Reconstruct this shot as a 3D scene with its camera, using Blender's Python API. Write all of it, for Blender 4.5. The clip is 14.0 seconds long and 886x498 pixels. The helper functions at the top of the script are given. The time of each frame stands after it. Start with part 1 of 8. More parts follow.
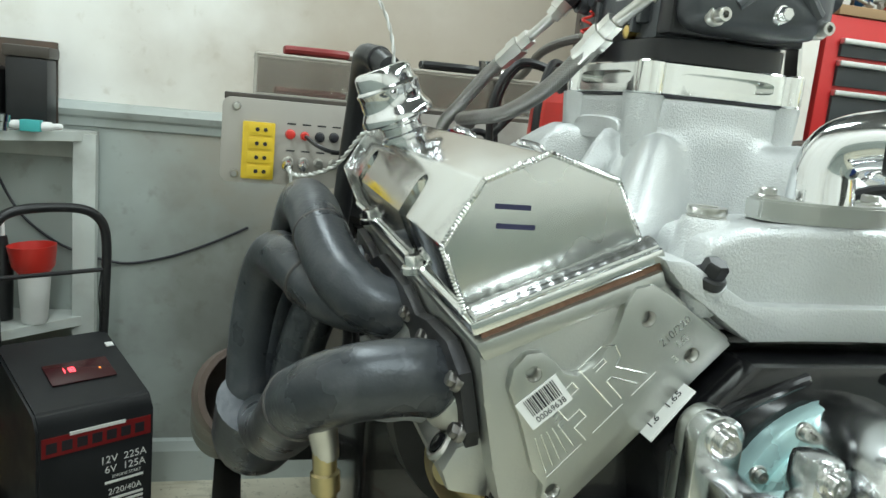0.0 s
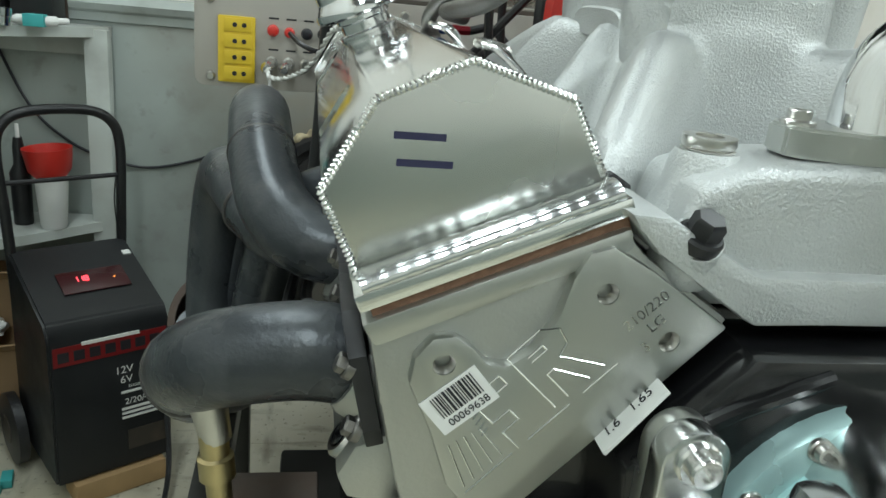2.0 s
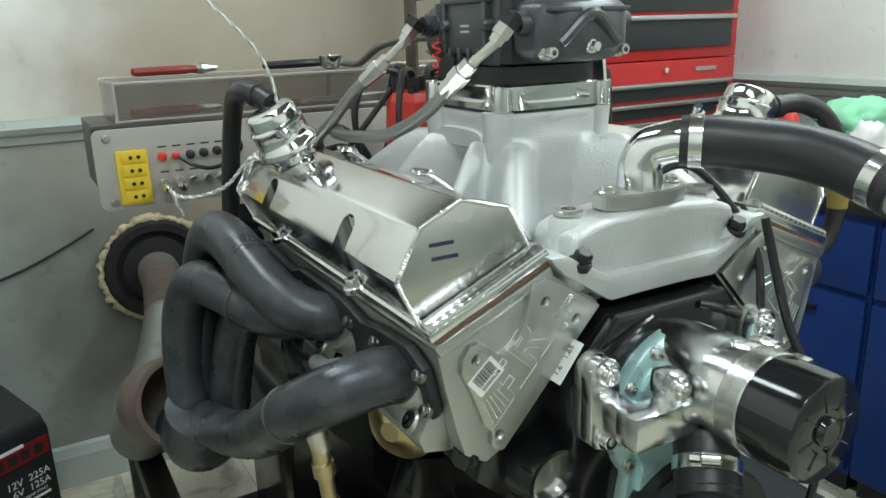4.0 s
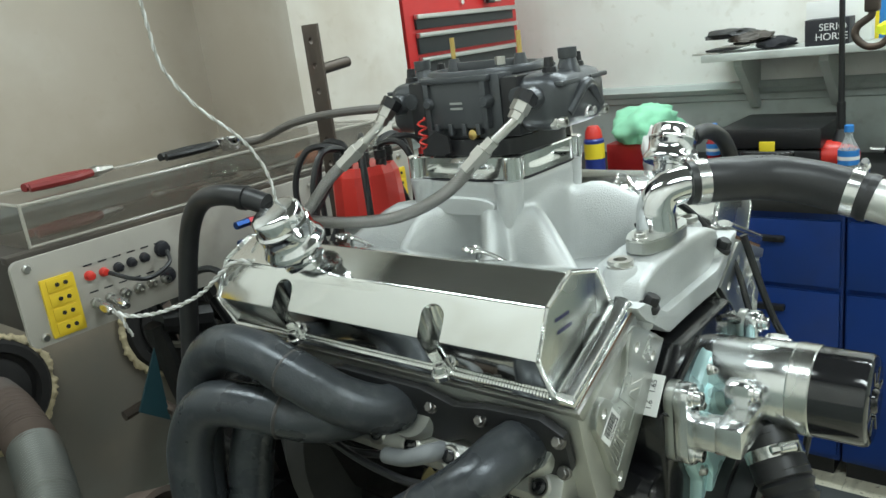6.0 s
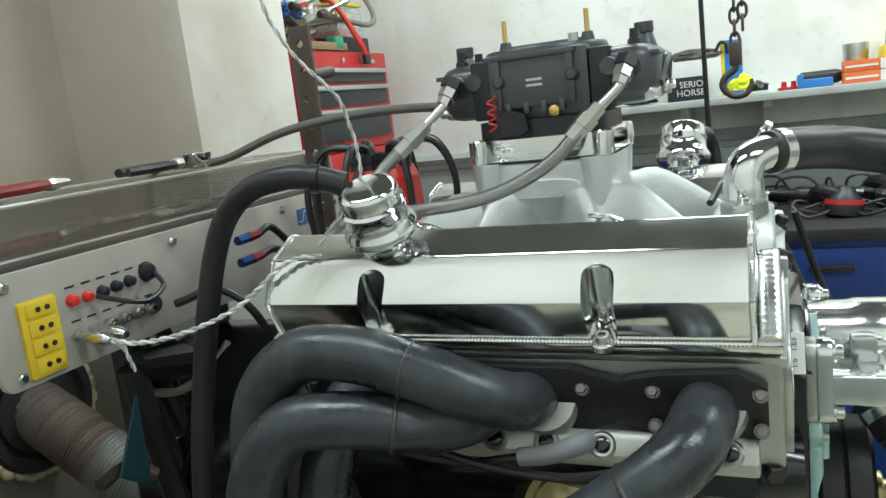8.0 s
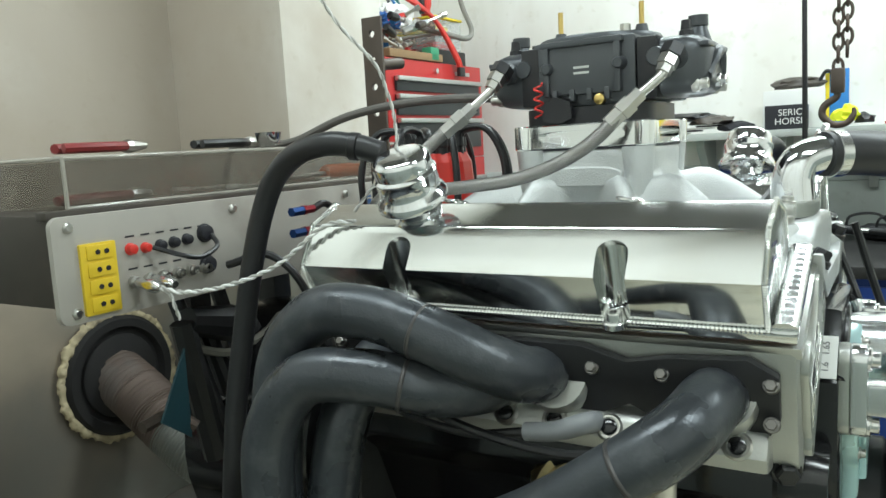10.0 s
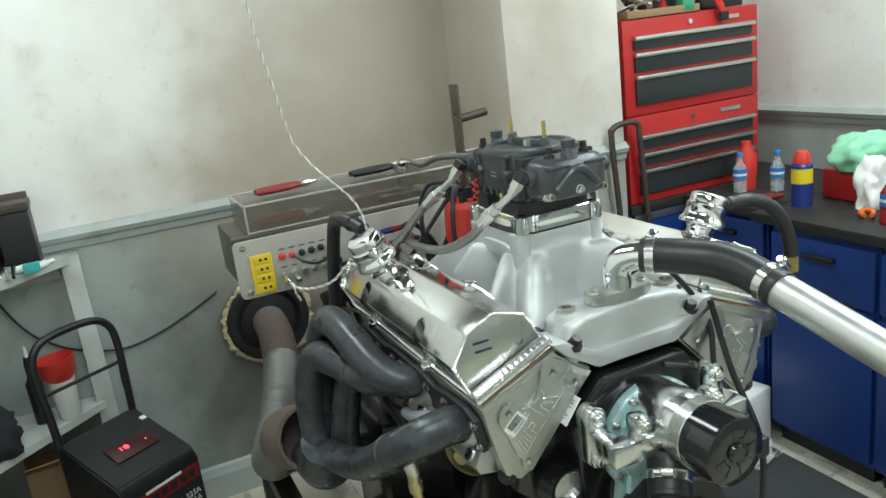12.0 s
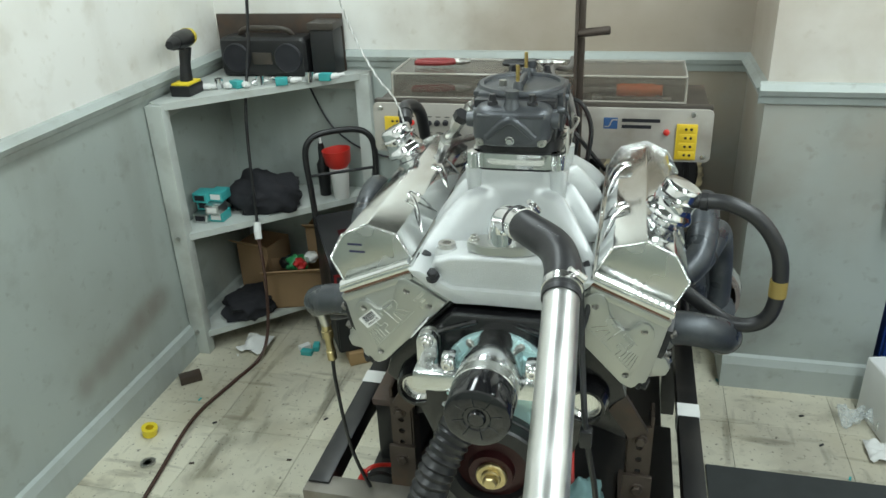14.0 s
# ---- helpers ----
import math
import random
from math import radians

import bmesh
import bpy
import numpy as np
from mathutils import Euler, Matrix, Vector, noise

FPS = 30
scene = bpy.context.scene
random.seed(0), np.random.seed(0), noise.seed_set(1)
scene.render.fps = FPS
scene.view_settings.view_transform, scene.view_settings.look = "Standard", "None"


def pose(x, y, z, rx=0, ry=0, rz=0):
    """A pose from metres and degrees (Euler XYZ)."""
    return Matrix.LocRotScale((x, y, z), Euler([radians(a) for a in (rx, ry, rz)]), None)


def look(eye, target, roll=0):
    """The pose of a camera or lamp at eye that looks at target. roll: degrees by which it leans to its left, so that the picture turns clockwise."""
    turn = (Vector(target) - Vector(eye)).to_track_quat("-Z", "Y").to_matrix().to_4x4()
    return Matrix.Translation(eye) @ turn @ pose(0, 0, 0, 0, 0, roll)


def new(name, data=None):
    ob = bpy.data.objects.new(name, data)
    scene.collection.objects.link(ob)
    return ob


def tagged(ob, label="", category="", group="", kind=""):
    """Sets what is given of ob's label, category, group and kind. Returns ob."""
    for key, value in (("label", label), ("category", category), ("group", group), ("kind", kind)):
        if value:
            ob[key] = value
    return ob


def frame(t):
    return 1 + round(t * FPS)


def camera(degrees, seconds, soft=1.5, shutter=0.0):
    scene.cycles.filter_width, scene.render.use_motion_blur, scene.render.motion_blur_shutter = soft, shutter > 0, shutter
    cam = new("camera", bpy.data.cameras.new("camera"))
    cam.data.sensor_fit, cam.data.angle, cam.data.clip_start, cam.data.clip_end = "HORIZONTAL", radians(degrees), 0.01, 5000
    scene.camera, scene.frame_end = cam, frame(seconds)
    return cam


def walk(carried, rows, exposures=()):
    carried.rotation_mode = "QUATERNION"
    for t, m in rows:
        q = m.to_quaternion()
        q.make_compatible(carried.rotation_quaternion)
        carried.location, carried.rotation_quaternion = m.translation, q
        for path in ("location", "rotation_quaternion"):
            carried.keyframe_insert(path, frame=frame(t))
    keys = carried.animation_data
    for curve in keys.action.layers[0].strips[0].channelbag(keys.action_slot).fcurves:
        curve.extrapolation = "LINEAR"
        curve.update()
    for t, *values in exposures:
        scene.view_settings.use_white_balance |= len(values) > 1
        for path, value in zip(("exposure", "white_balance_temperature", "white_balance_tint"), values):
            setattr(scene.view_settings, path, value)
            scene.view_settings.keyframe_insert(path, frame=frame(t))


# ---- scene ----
# ---- camera ----
cam = camera(60.0, 14.0, soft=1.5)
PATH = [
    (0, look((-0.3876, -0.4138, 1.0476), (-0.1273, 0.5337, 0.8621), 5.54)),
    (0.5, look((-0.3186, -0.3721, 1.0654), (-0.2137, 0.6018, 0.8639), 2.64)),
    (1, look((-0.2894, -0.3253, 1.0535), (-0.1474, 0.6234, 0.7712), 4.24)),
    (1.5, look((-0.2824, -0.3059, 1.0462), (-0.1326, 0.6366, 0.7475), 5.07)),
    (2, look((-0.2758, -0.3070, 1.0509), (-0.0956, 0.6239, 0.7330), 5.65)),
    (2.5, look((-0.2756, -0.3413, 1.0626), (-0.1024, 0.5914, 0.7464), 5.05)),
    (3, look((-0.2888, -0.4133, 1.0857), (-0.0842, 0.5106, 0.7625), 3.10)),
    (3.5, look((-0.3762, -0.4819, 1.1431), (-0.0431, 0.4039, 0.8203), 0.70)),
    (3.7, look((-0.4432, -0.5046, 1.1534), (-0.0443, 0.3628, 0.8559), -0.31)),
    (5.8, look((-0.7151, -0.3585, 1.2168), (-0.0333, 0.3250, 0.9563), -7.38)),
    (6, look((-0.7620, -0.3175, 1.2421), (-0.0349, 0.3124, 0.9689), -7.25)),
    (6.5, look((-0.8394, -0.1876, 1.2307), (-0.0181, 0.3250, 0.9805), -7.40)),
    (7, look((-0.8755, -0.1121, 1.2052), (-0.0016, 0.3253, 0.9931), -7.48)),
    (7.5, look((-0.8812, -0.0440, 1.1770), (0.0174, 0.3516, 0.9871), -6.12)),
    (8, look((-0.8927, 0.0023, 1.1408), (0.0069, 0.4000, 0.9603), -6.67)),
    (8.5, look((-0.9017, 0.0172, 1.0954), (0.0115, 0.4072, 0.9776), -5.00)),
    (8.7, look((-0.9103, 0.0129, 1.0695), (-0.0007, 0.4159, 0.9685), -4.45)),
    (10.8, look((-0.7996, -0.3070, 1.1216), (-0.0819, 0.3596, 0.9203), -5.18)),
    (11, look((-0.7674, -0.3987, 1.1841), (-0.1033, 0.3172, 0.9685), -6.24)),
    (11.5, look((-0.7014, -0.5739, 1.3039), (-0.1669, 0.2378, 1.0684), -9.12)),
    (12, look((-0.6246, -0.8040, 1.3750), (-0.2378, 0.0780, 1.1061), -7.10)),
    (12.5, look((-0.4303, -0.9680, 1.4215), (-0.2715, -0.0614, 1.0305), -7.36)),
    (13, look((-0.1871, -1.0599, 1.4575), (-0.1544, -0.1608, 1.0208), -3.21)),
    (13.5, look((-0.0176, -1.0281, 1.4813), (-0.0820, -0.1259, 1.0548), -0.79)),
    (14, look((0.1687, -0.9851, 1.4874), (-0.0543, -0.1106, 1.0567), -2.47)),
]
walk(cam, PATH, exposures=((0, 0.45), (0.6, 0.12), (1.3, 0.07), (3, 0.13), (3.7, 0.19), (5.8, 0.22), (7.5, 0.15), (8.7, 0.28), (10.8, 0.43), (12.4, 0.23), (13, 0.32), (14, 0.30)))

# ---- world and light ----
world = bpy.data.worlds.new("world")
scene.world = world
world.use_nodes = True
world.node_tree.nodes["Background"].inputs[0].default_value = (0.75, 0.82, 0.85, 1)
world.node_tree.nodes["Background"].inputs[1].default_value = 0.02

Z0 = 0.668          # height of the crankshaft over the floor
RAIL = 0.948        # height of the dado rail
XL, XR, YB, YF, ZC = -1.29, 1.72, 1.585, -2.3, 2.45
COLX0, COLX1, COLY = 0.528, 0.935, 1.2

LAMPS = [(-0.62, -1.0), (-0.62, 0.75), (1.12, -1.1), (1.12, 0.25)]
for lx, ly in LAMPS:
    lamp = bpy.data.lights.new("tube_light", "AREA")
    lamp.shape, lamp.size, lamp.size_y, lamp.energy = "RECTANGLE", 0.24, 1.15, (11.5 if ly > 0 else 14.5) if lx < 0 else 19.0
    lamp.color = (0.875, 1.0, 1.005)
    lo = new("tube_light", lamp)
    lo.matrix_world = pose(lx, ly, ZC - 0.075)


# ---- materials ----
def mat(name, color, rough=0.5, metal=0.0, noise_scale=0.0, noise_amt=0.0, bump=0.0, bump_scale=200.0,
        rough_var=0.0, stain=None, stain_scale=3.0, stain_amt=0.0, coat=0.0, spec=0.5, bump_dist=0.001, detail=4.0):
    m = bpy.data.materials.new(name)
    m.use_nodes = True
    nt = m.node_tree
    b = nt.nodes["Principled BSDF"]
    b.inputs["Base Color"].default_value = (*color, 1)
    b.inputs["Roughness"].default_value = rough
    b.inputs["Metallic"].default_value = metal
    b.inputs["Coat Weight"].default_value = coat
    b.inputs["Specular IOR Level"].default_value = spec
    tc = nt.nodes.new("ShaderNodeTexCoord")
    col = None
    if noise_amt:
        n = nt.nodes.new("ShaderNodeTexNoise")
        n.inputs["Scale"].default_value, n.inputs["Detail"].default_value = noise_scale, detail
        nt.links.new(tc.outputs["Object"], n.inputs["Vector"])
        mx = nt.nodes.new("ShaderNodeMix")
        mx.data_type, mx.blend_type = "RGBA", "MIX"
        mx.inputs["A"].default_value = (*[max(0, c * (1 - noise_amt)) for c in color], 1)
        mx.inputs["B"].default_value = (*[min(1, c * (1 + noise_amt)) for c in color], 1)
        nt.links.new(n.outputs["Fac"], mx.inputs["Factor"])
        col = mx.outputs["Result"]
        if rough_var:
            mr = nt.nodes.new("ShaderNodeMapRange")
            mr.inputs["From Min"].default_value, mr.inputs["From Max"].default_value = 0.3, 0.7
            mr.inputs["To Min"].default_value, mr.inputs["To Max"].default_value = rough - rough_var, rough + rough_var
            nt.links.new(n.outputs["Fac"], mr.inputs["Value"])
            nt.links.new(mr.outputs["Result"], b.inputs["Roughness"])
    if stain:
        n = nt.nodes.new("ShaderNodeTexNoise")
        n.inputs["Scale"].default_value, n.inputs["Detail"].default_value = stain_scale, 8
        nt.links.new(tc.outputs["Object"], n.inputs["Vector"])
        r = nt.nodes.new("ShaderNodeMapRange")
        r.inputs["From Min"].default_value, r.inputs["From Max"].default_value = 0.52, 0.75
        r.inputs["To Max"].default_value = stain_amt
        nt.links.new(n.outputs["Fac"], r.inputs["Value"])
        mx = nt.nodes.new("ShaderNodeMix")
        mx.data_type = "RGBA"
        mx.inputs["A"].default_value = (*color, 1)
        if col:
            nt.links.new(col, mx.inputs["A"])
        mx.inputs["B"].default_value = (*stain, 1)
        nt.links.new(r.outputs["Result"], mx.inputs["Factor"])
        col = mx.outputs["Result"]
    if col:
        nt.links.new(col, b.inputs["Base Color"])
    if bump:
        n = nt.nodes.new("ShaderNodeTexNoise")
        n.inputs["Scale"].default_value, n.inputs["Detail"].default_value = bump_scale, 3
        nt.links.new(tc.outputs["Object"], n.inputs["Vector"])
        bp = nt.nodes.new("ShaderNodeBump")
        bp.inputs["Strength"].default_value, bp.inputs["Distance"].default_value = bump, bump_dist
        nt.links.new(n.outputs["Fac"], bp.inputs["Height"])
        nt.links.new(bp.outputs["Normal"], b.inputs["Normal"])
    return m


POLISH = mat("polished_aluminium", (0.77, 0.78, 0.765), 0.12, 1, 14, 0.06, 0.06, 11, rough_var=0.06, detail=8)
BILLET = mat("machined_billet", (0.70, 0.715, 0.715), 0.19, 1, 35, 0.06, 0.04, 240, rough_var=0.05)
SHEET = mat("brushed_aluminium", (0.58, 0.59, 0.565), 0.27, 1, 9, 0.05, 0.05, 120, rough_var=0.06)
CNC = mat("machined_aluminium", (0.50, 0.51, 0.485), 0.36, 1, 30, 0.05, 0.08, 300, rough_var=0.05)
CAST = mat("cast_aluminium", (0.60, 0.615, 0.61), 0.5, 0.72, 34, 0.10, 0.9, 620, bump_dist=0.0009, rough_var=0.08, stain=(0.52, 0.53, 0.52), stain_scale=22, stain_amt=0.4)
HEADC = mat("satin_head_casting", (0.50, 0.505, 0.48), 0.45, 0.95, 25, 0.08, 0.35, 420, bump_dist=0.0006, rough_var=0.06)
CHROME = mat("chrome", (0.76, 0.77, 0.78), 0.11, 1, 25, 0.05, rough_var=0.03)
STEEL = mat("steel", (0.55, 0.54, 0.51), 0.28, 1, 60, 0.15)
STAINLESS = mat("stainless_clamp", (0.72, 0.72, 0.71), 0.2, 1, 40, 0.1)
BLOCK = mat("black_enamel", (0.007, 0.007, 0.008), 0.2, 0, 20, 0.2, 0.25, 70, coat=0.3)
BLACK = mat("satin_black", (0.012, 0.012, 0.013), 0.4, 0, 50, 0.2)
MOTOR = mat("gloss_black_motor", (0.012, 0.012, 0.014), 0.12, 0, 15, 0.2, coat=0.4)
RUBBER = mat("rubber", (0.02, 0.02, 0.0215), 0.4, 0, 40, 0.25, 0.15, 150)
PLUGBOOT = mat("grey_silicone", (0.24, 0.25, 0.26), 0.55, 0, 40, 0.08)
HEADER = mat("grey_header_coating", (0.055, 0.061, 0.068), 0.34, 0.4, 18, 0.4, 0.35, 260, rough_var=0.13, stain=(0.13, 0.135, 0.14), stain_scale=38, stain_amt=0.55)
ZINC = mat("zinc_plate", (0.56, 0.80, 0.80), 0.27, 0.4, 12, 0.15, rough_var=0.06)
CARB = mat("carburetor_grey", (0.085, 0.09, 0.097), 0.36, 0.55, 40, 0.15, 0.2, 260)
CARBDARK = mat("carburetor_black", (0.02, 0.02, 0.022), 0.35, 0.2, 40, 0.2)
BRASS = mat("brass", (0.62, 0.45, 0.16), 0.3, 1, 40, 0.15)
GOLDZ = mat("yellow_zinc", (0.55, 0.45, 0.24), 0.32, 1, 30, 0.2)
REDCAP = mat("red_plastic", (0.62, 0.035, 0.025), 0.35, 0, 20, 0.06)
CORK = mat("cork_gasket", (0.16, 0.085, 0.05), 0.85, 0, 300, 0.5, 0.6, 500)
RUST = mat("rusty_duct", (0.13, 0.095, 0.078), 0.7, 0.1, 10, 0.3, 0.3, 90, stain=(0.16, 0.17, 0.17), stain_scale=6, stain_amt=0.6)
GALV = mat("galvanised", (0.20, 0.205, 0.19), 0.55, 0.6, 9, 0.15, stain=(0.22, 0.15, 0.11), stain_scale=7, stain_amt=0.7)
SOOT = mat("sooty_black", (0.012, 0.011, 0.011), 0.8, 0, 30, 0.3)
FOAM = mat("old_foam", (0.50, 0.42, 0.27), 0.9, 0, 60, 0.4, 0.8, 80, bump_dist=0.004, stain=(0.10, 0.08, 0.06), stain_scale=20, stain_amt=0.9)
PANEL = mat("console_panel", (0.39, 0.365, 0.325), 0.42, 0, 9, 0.16, stain=(0.17, 0.14, 0.11), stain_scale=7, stain_amt=0.75)
YELLOW = mat("yellow_panel", (0.72, 0.50, 0.03), 0.4, 0, 20, 0.06)
INK = mat("black_ink", (0.015, 0.015, 0.02), 0.5)
BLUEINK = mat("marker_ink", (0.025, 0.025, 0.07), 0.4)
BLUELOGO = mat("blue_print", (0.04, 0.10, 0.24), 0.4)
WHITE = mat("white_paper", (0.78, 0.78, 0.76), 0.6, 0, 20, 0.04)
REDB = mat("red_paint", (0.48, 0.022, 0.022), 0.35, 0, 8, 0.1)
DRAWER = mat("dark_drawer", (0.028, 0.032, 0.034), 0.4, 0, 15, 0.25)
ALUTRIM = mat("aluminium_trim", (0.62, 0.63, 0.62), 0.35, 1)
BLUE = mat("blue_paint", (0.008, 0.042, 0.22), 0.4, 0, 6, 0.12, stain=(0.02, 0.03, 0.08), stain_scale=6, stain_amt=0.4)
COUNTER = mat("dark_counter", (0.02, 0.0195, 0.019), 0.55, 0, 20, 0.3)
FRAMEK = mat("black_frame_paint", (0.012, 0.012, 0.012), 0.38, 0, 15, 0.3, stain=(0.05, 0.045, 0.04), stain_scale=9, stain_amt=0.5)
BARESTEEL = mat("worn_steel", (0.085, 0.066, 0.054), 0.5, 0.5, 20, 0.3, stain=(0.12, 0.07, 0.045), stain_scale=15, stain_amt=0.7)
WOOD = mat("raw_wood", (0.42, 0.27, 0.13), 0.7, 0, 12, 0.25, 0.2, 60)
CARD = mat("cardboard", (0.30, 0.19, 0.10), 0.85, 0, 12, 0.15)
SHELFW = mat("painted_shelf", (0.52, 0.55, 0.52), 0.5, 0, 8, 0.08, stain=(0.25, 0.23, 0.20), stain_scale=7, stain_amt=0.6)
CLOTHB = mat("black_cloth", (0.018, 0.018, 0.022), 0.95, 0, 40, 0.3, 0.4, 150)
TEAL = mat("teal_carton", (0.05, 0.38, 0.38), 0.5, 0, 20, 0.1)
GREENC = mat("green_cloth", (0.30, 0.68, 0.45), 0.95, 0, 30, 0.1, 0.3, 120)
CHARGER = mat("charger_black", (0.011, 0.012, 0.0135), 0.45, 0, 12, 0.25, rough_var=0.1)
ORANGE = mat("orange_plastic", (0.85, 0.16, 0.02), 0.4)
BLUEP = mat("blue_plastic", (0.03, 0.20, 0.55), 0.4)
YELLOWP = mat("yellow_plastic", (0.80, 0.62, 0.03), 0.4)
MATF = mat("rubber_mat", (0.045, 0.05, 0.05), 0.7, 0, 20, 0.2)


def glass_mat(name, color, rough=0.03, alpha=0.25):
    m = bpy.data.materials.new(name)
    m.use_nodes = True
    nt = m.node_tree
    b = nt.nodes["Principled BSDF"]
    b.inputs["Base Color"].default_value = (*color, 1)
    b.inputs["Roughness"].default_value = rough
    tr = nt.nodes.new("ShaderNodeBsdfTransparent")
    mx = nt.nodes.new("ShaderNodeMixShader")
    n = nt.nodes.new("ShaderNodeTexNoise")
    n.inputs["Scale"].default_value = 6
    mr = nt.nodes.new("ShaderNodeMapRange")
    mr.inputs["To Min"].default_value, mr.inputs["To Max"].default_value = alpha * 0.7, min(1, alpha * 1.4)
    nt.links.new(n.outputs["Fac"], mr.inputs["Value"])
    nt.links.new(mr.outputs["Result"], mx.inputs["Fac"])
    nt.links.new(tr.outputs[0], mx.inputs[1])
    nt.links.new(b.outputs[0], mx.inputs[2])
    nt.links.new(mx.outputs[0], nt.nodes["Material Output"].inputs["Surface"])
    return m


ACRYLIC = glass_mat("smoky_acrylic", (0.19, 0.165, 0.135), 0.1, 0.37)
PET = glass_mat("clear_plastic", (0.75, 0.8, 0.8), 0.05, 0.3)
PETRED = glass_mat("red_liquid", (0.4, 0.02, 0.03), 0.05, 0.85)


def glow_mat(name, color, strength):
    m = bpy.data.materials.new(name)
    m.use_nodes = True
    b = m.node_tree.nodes["Principled BSDF"]
    b.inputs["Base Color"].default_value = (*color, 1)
    b.inputs["Emission Color"].default_value = (*color, 1)
    b.inputs["Emission Strength"].default_value = strength
    return m


LED = glow_mat("red_led", (1.0, 0.06, 0.08), 3.0)


def braid_mat():
    m = mat("braided_steel", (0.50, 0.50, 0.49), 0.32, 1)
    nt = m.node_tree
    b = nt.nodes["Principled BSDF"]
    uv = nt.nodes.new("ShaderNodeUVMap")
    acc = None
    for ang in (0.9, -0.9):
        mp = nt.nodes.new("ShaderNodeMapping")
        mp.inputs["Rotation"].default_value = (0, 0, ang)
        w = nt.nodes.new("ShaderNodeTexWave")
        w.inputs["Scale"].default_value = 140
        nt.links.new(uv.outputs["UV"], mp.inputs["Vector"])
        nt.links.new(mp.outputs["Vector"], w.inputs["Vector"])
        if acc is None:
            acc = w.outputs["Fac"]
        else:
            mul = nt.nodes.new("ShaderNodeMath")
            mul.operation = "MAXIMUM"
            nt.links.new(acc, mul.inputs[0])
            nt.links.new(w.outputs["Fac"], mul.inputs[1])
            acc = mul.outputs[0]
    cr = nt.nodes.new("ShaderNodeMix")
    cr.data_type = "RGBA"
    cr.inputs["A"].default_value, cr.inputs["B"].default_value = (0.03, 0.03, 0.03, 1), (0.34, 0.33, 0.315, 1)
    nt.links.new(acc, cr.inputs["Factor"])
    nt.links.new(cr.outputs["Result"], b.inputs["Base Color"])
    bp = nt.nodes.new("ShaderNodeBump")
    bp.inputs["Strength"].default_value, bp.inputs["Distance"].default_value = 0.6, 0.0006
    nt.links.new(acc, bp.inputs["Height"])
    nt.links.new(bp.outputs["Normal"], b.inputs["Normal"])
    return m


BRAID = braid_mat()


def wall_mat(name, color, dirt, dark_spots=None):
    """Old gloss paint with grime in blotches and streaks, tinted darker round the given points."""
    m = mat(name, color, 0.5, 0, 2.5, 0.05, 0.12, 30, rough_var=0.08)
    nt = m.node_tree
    b = nt.nodes["Principled BSDF"]
    col = b.inputs["Base Color"].links[0].from_socket
    geo = nt.nodes.new("ShaderNodeNewGeometry")
    for scale, lo, hi, amt, stretch in ((2.2, 0.5, 0.8, 0.6, 1.0), (9, 0.58, 0.78, 0.6, 1.0), (5, 0.55, 0.78, 0.45, 0.15), (28, 0.62, 0.75, 0.5, 1.0)):
        mp = nt.nodes.new("ShaderNodeMapping")
        mp.inputs["Scale"].default_value = (1, 1, stretch)
        nt.links.new(geo.outputs["Position"], mp.inputs["Vector"])
        n = nt.nodes.new("ShaderNodeTexNoise")
        n.inputs["Scale"].default_value, n.inputs["Detail"].default_value = scale, 9
        nt.links.new(mp.outputs["Vector"], n.inputs["Vector"])
        r = nt.nodes.new("ShaderNodeMapRange")
        r.inputs["From Min"].default_value, r.inputs["From Max"].default_value = lo, hi
        r.inputs["To Max"].default_value = amt
        nt.links.new(n.outputs["Fac"], r.inputs["Value"])
        mx = nt.nodes.new("ShaderNodeMix")
        mx.data_type = "RGBA"
        mx.inputs["B"].default_value = (*dirt, 1)
        nt.links.new(col, mx.inputs["A"])
        nt.links.new(r.outputs["Result"], mx.inputs["Factor"])
        col = mx.outputs["Result"]
    if dark_spots:
        for centre, radius, amt, tint in dark_spots:
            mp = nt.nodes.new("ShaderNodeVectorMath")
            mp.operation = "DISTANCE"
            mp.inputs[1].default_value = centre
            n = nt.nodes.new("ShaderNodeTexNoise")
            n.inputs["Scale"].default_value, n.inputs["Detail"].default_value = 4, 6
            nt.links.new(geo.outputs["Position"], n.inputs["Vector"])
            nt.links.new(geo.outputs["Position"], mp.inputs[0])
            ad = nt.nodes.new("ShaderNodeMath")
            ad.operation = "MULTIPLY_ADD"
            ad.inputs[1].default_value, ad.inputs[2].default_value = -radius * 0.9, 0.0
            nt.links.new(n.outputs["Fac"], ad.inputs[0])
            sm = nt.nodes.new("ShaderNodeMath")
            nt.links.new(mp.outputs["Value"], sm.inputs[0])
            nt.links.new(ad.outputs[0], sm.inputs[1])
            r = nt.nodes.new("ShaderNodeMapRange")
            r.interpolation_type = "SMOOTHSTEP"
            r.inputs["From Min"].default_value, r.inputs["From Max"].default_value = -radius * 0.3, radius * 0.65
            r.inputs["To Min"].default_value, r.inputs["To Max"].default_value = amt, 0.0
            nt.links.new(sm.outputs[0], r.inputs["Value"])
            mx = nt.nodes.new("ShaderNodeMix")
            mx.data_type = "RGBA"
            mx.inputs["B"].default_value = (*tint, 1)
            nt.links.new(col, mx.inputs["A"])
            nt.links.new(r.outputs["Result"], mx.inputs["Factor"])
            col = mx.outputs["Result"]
    nt.links.new(col, b.inputs["Base Color"])
    return m


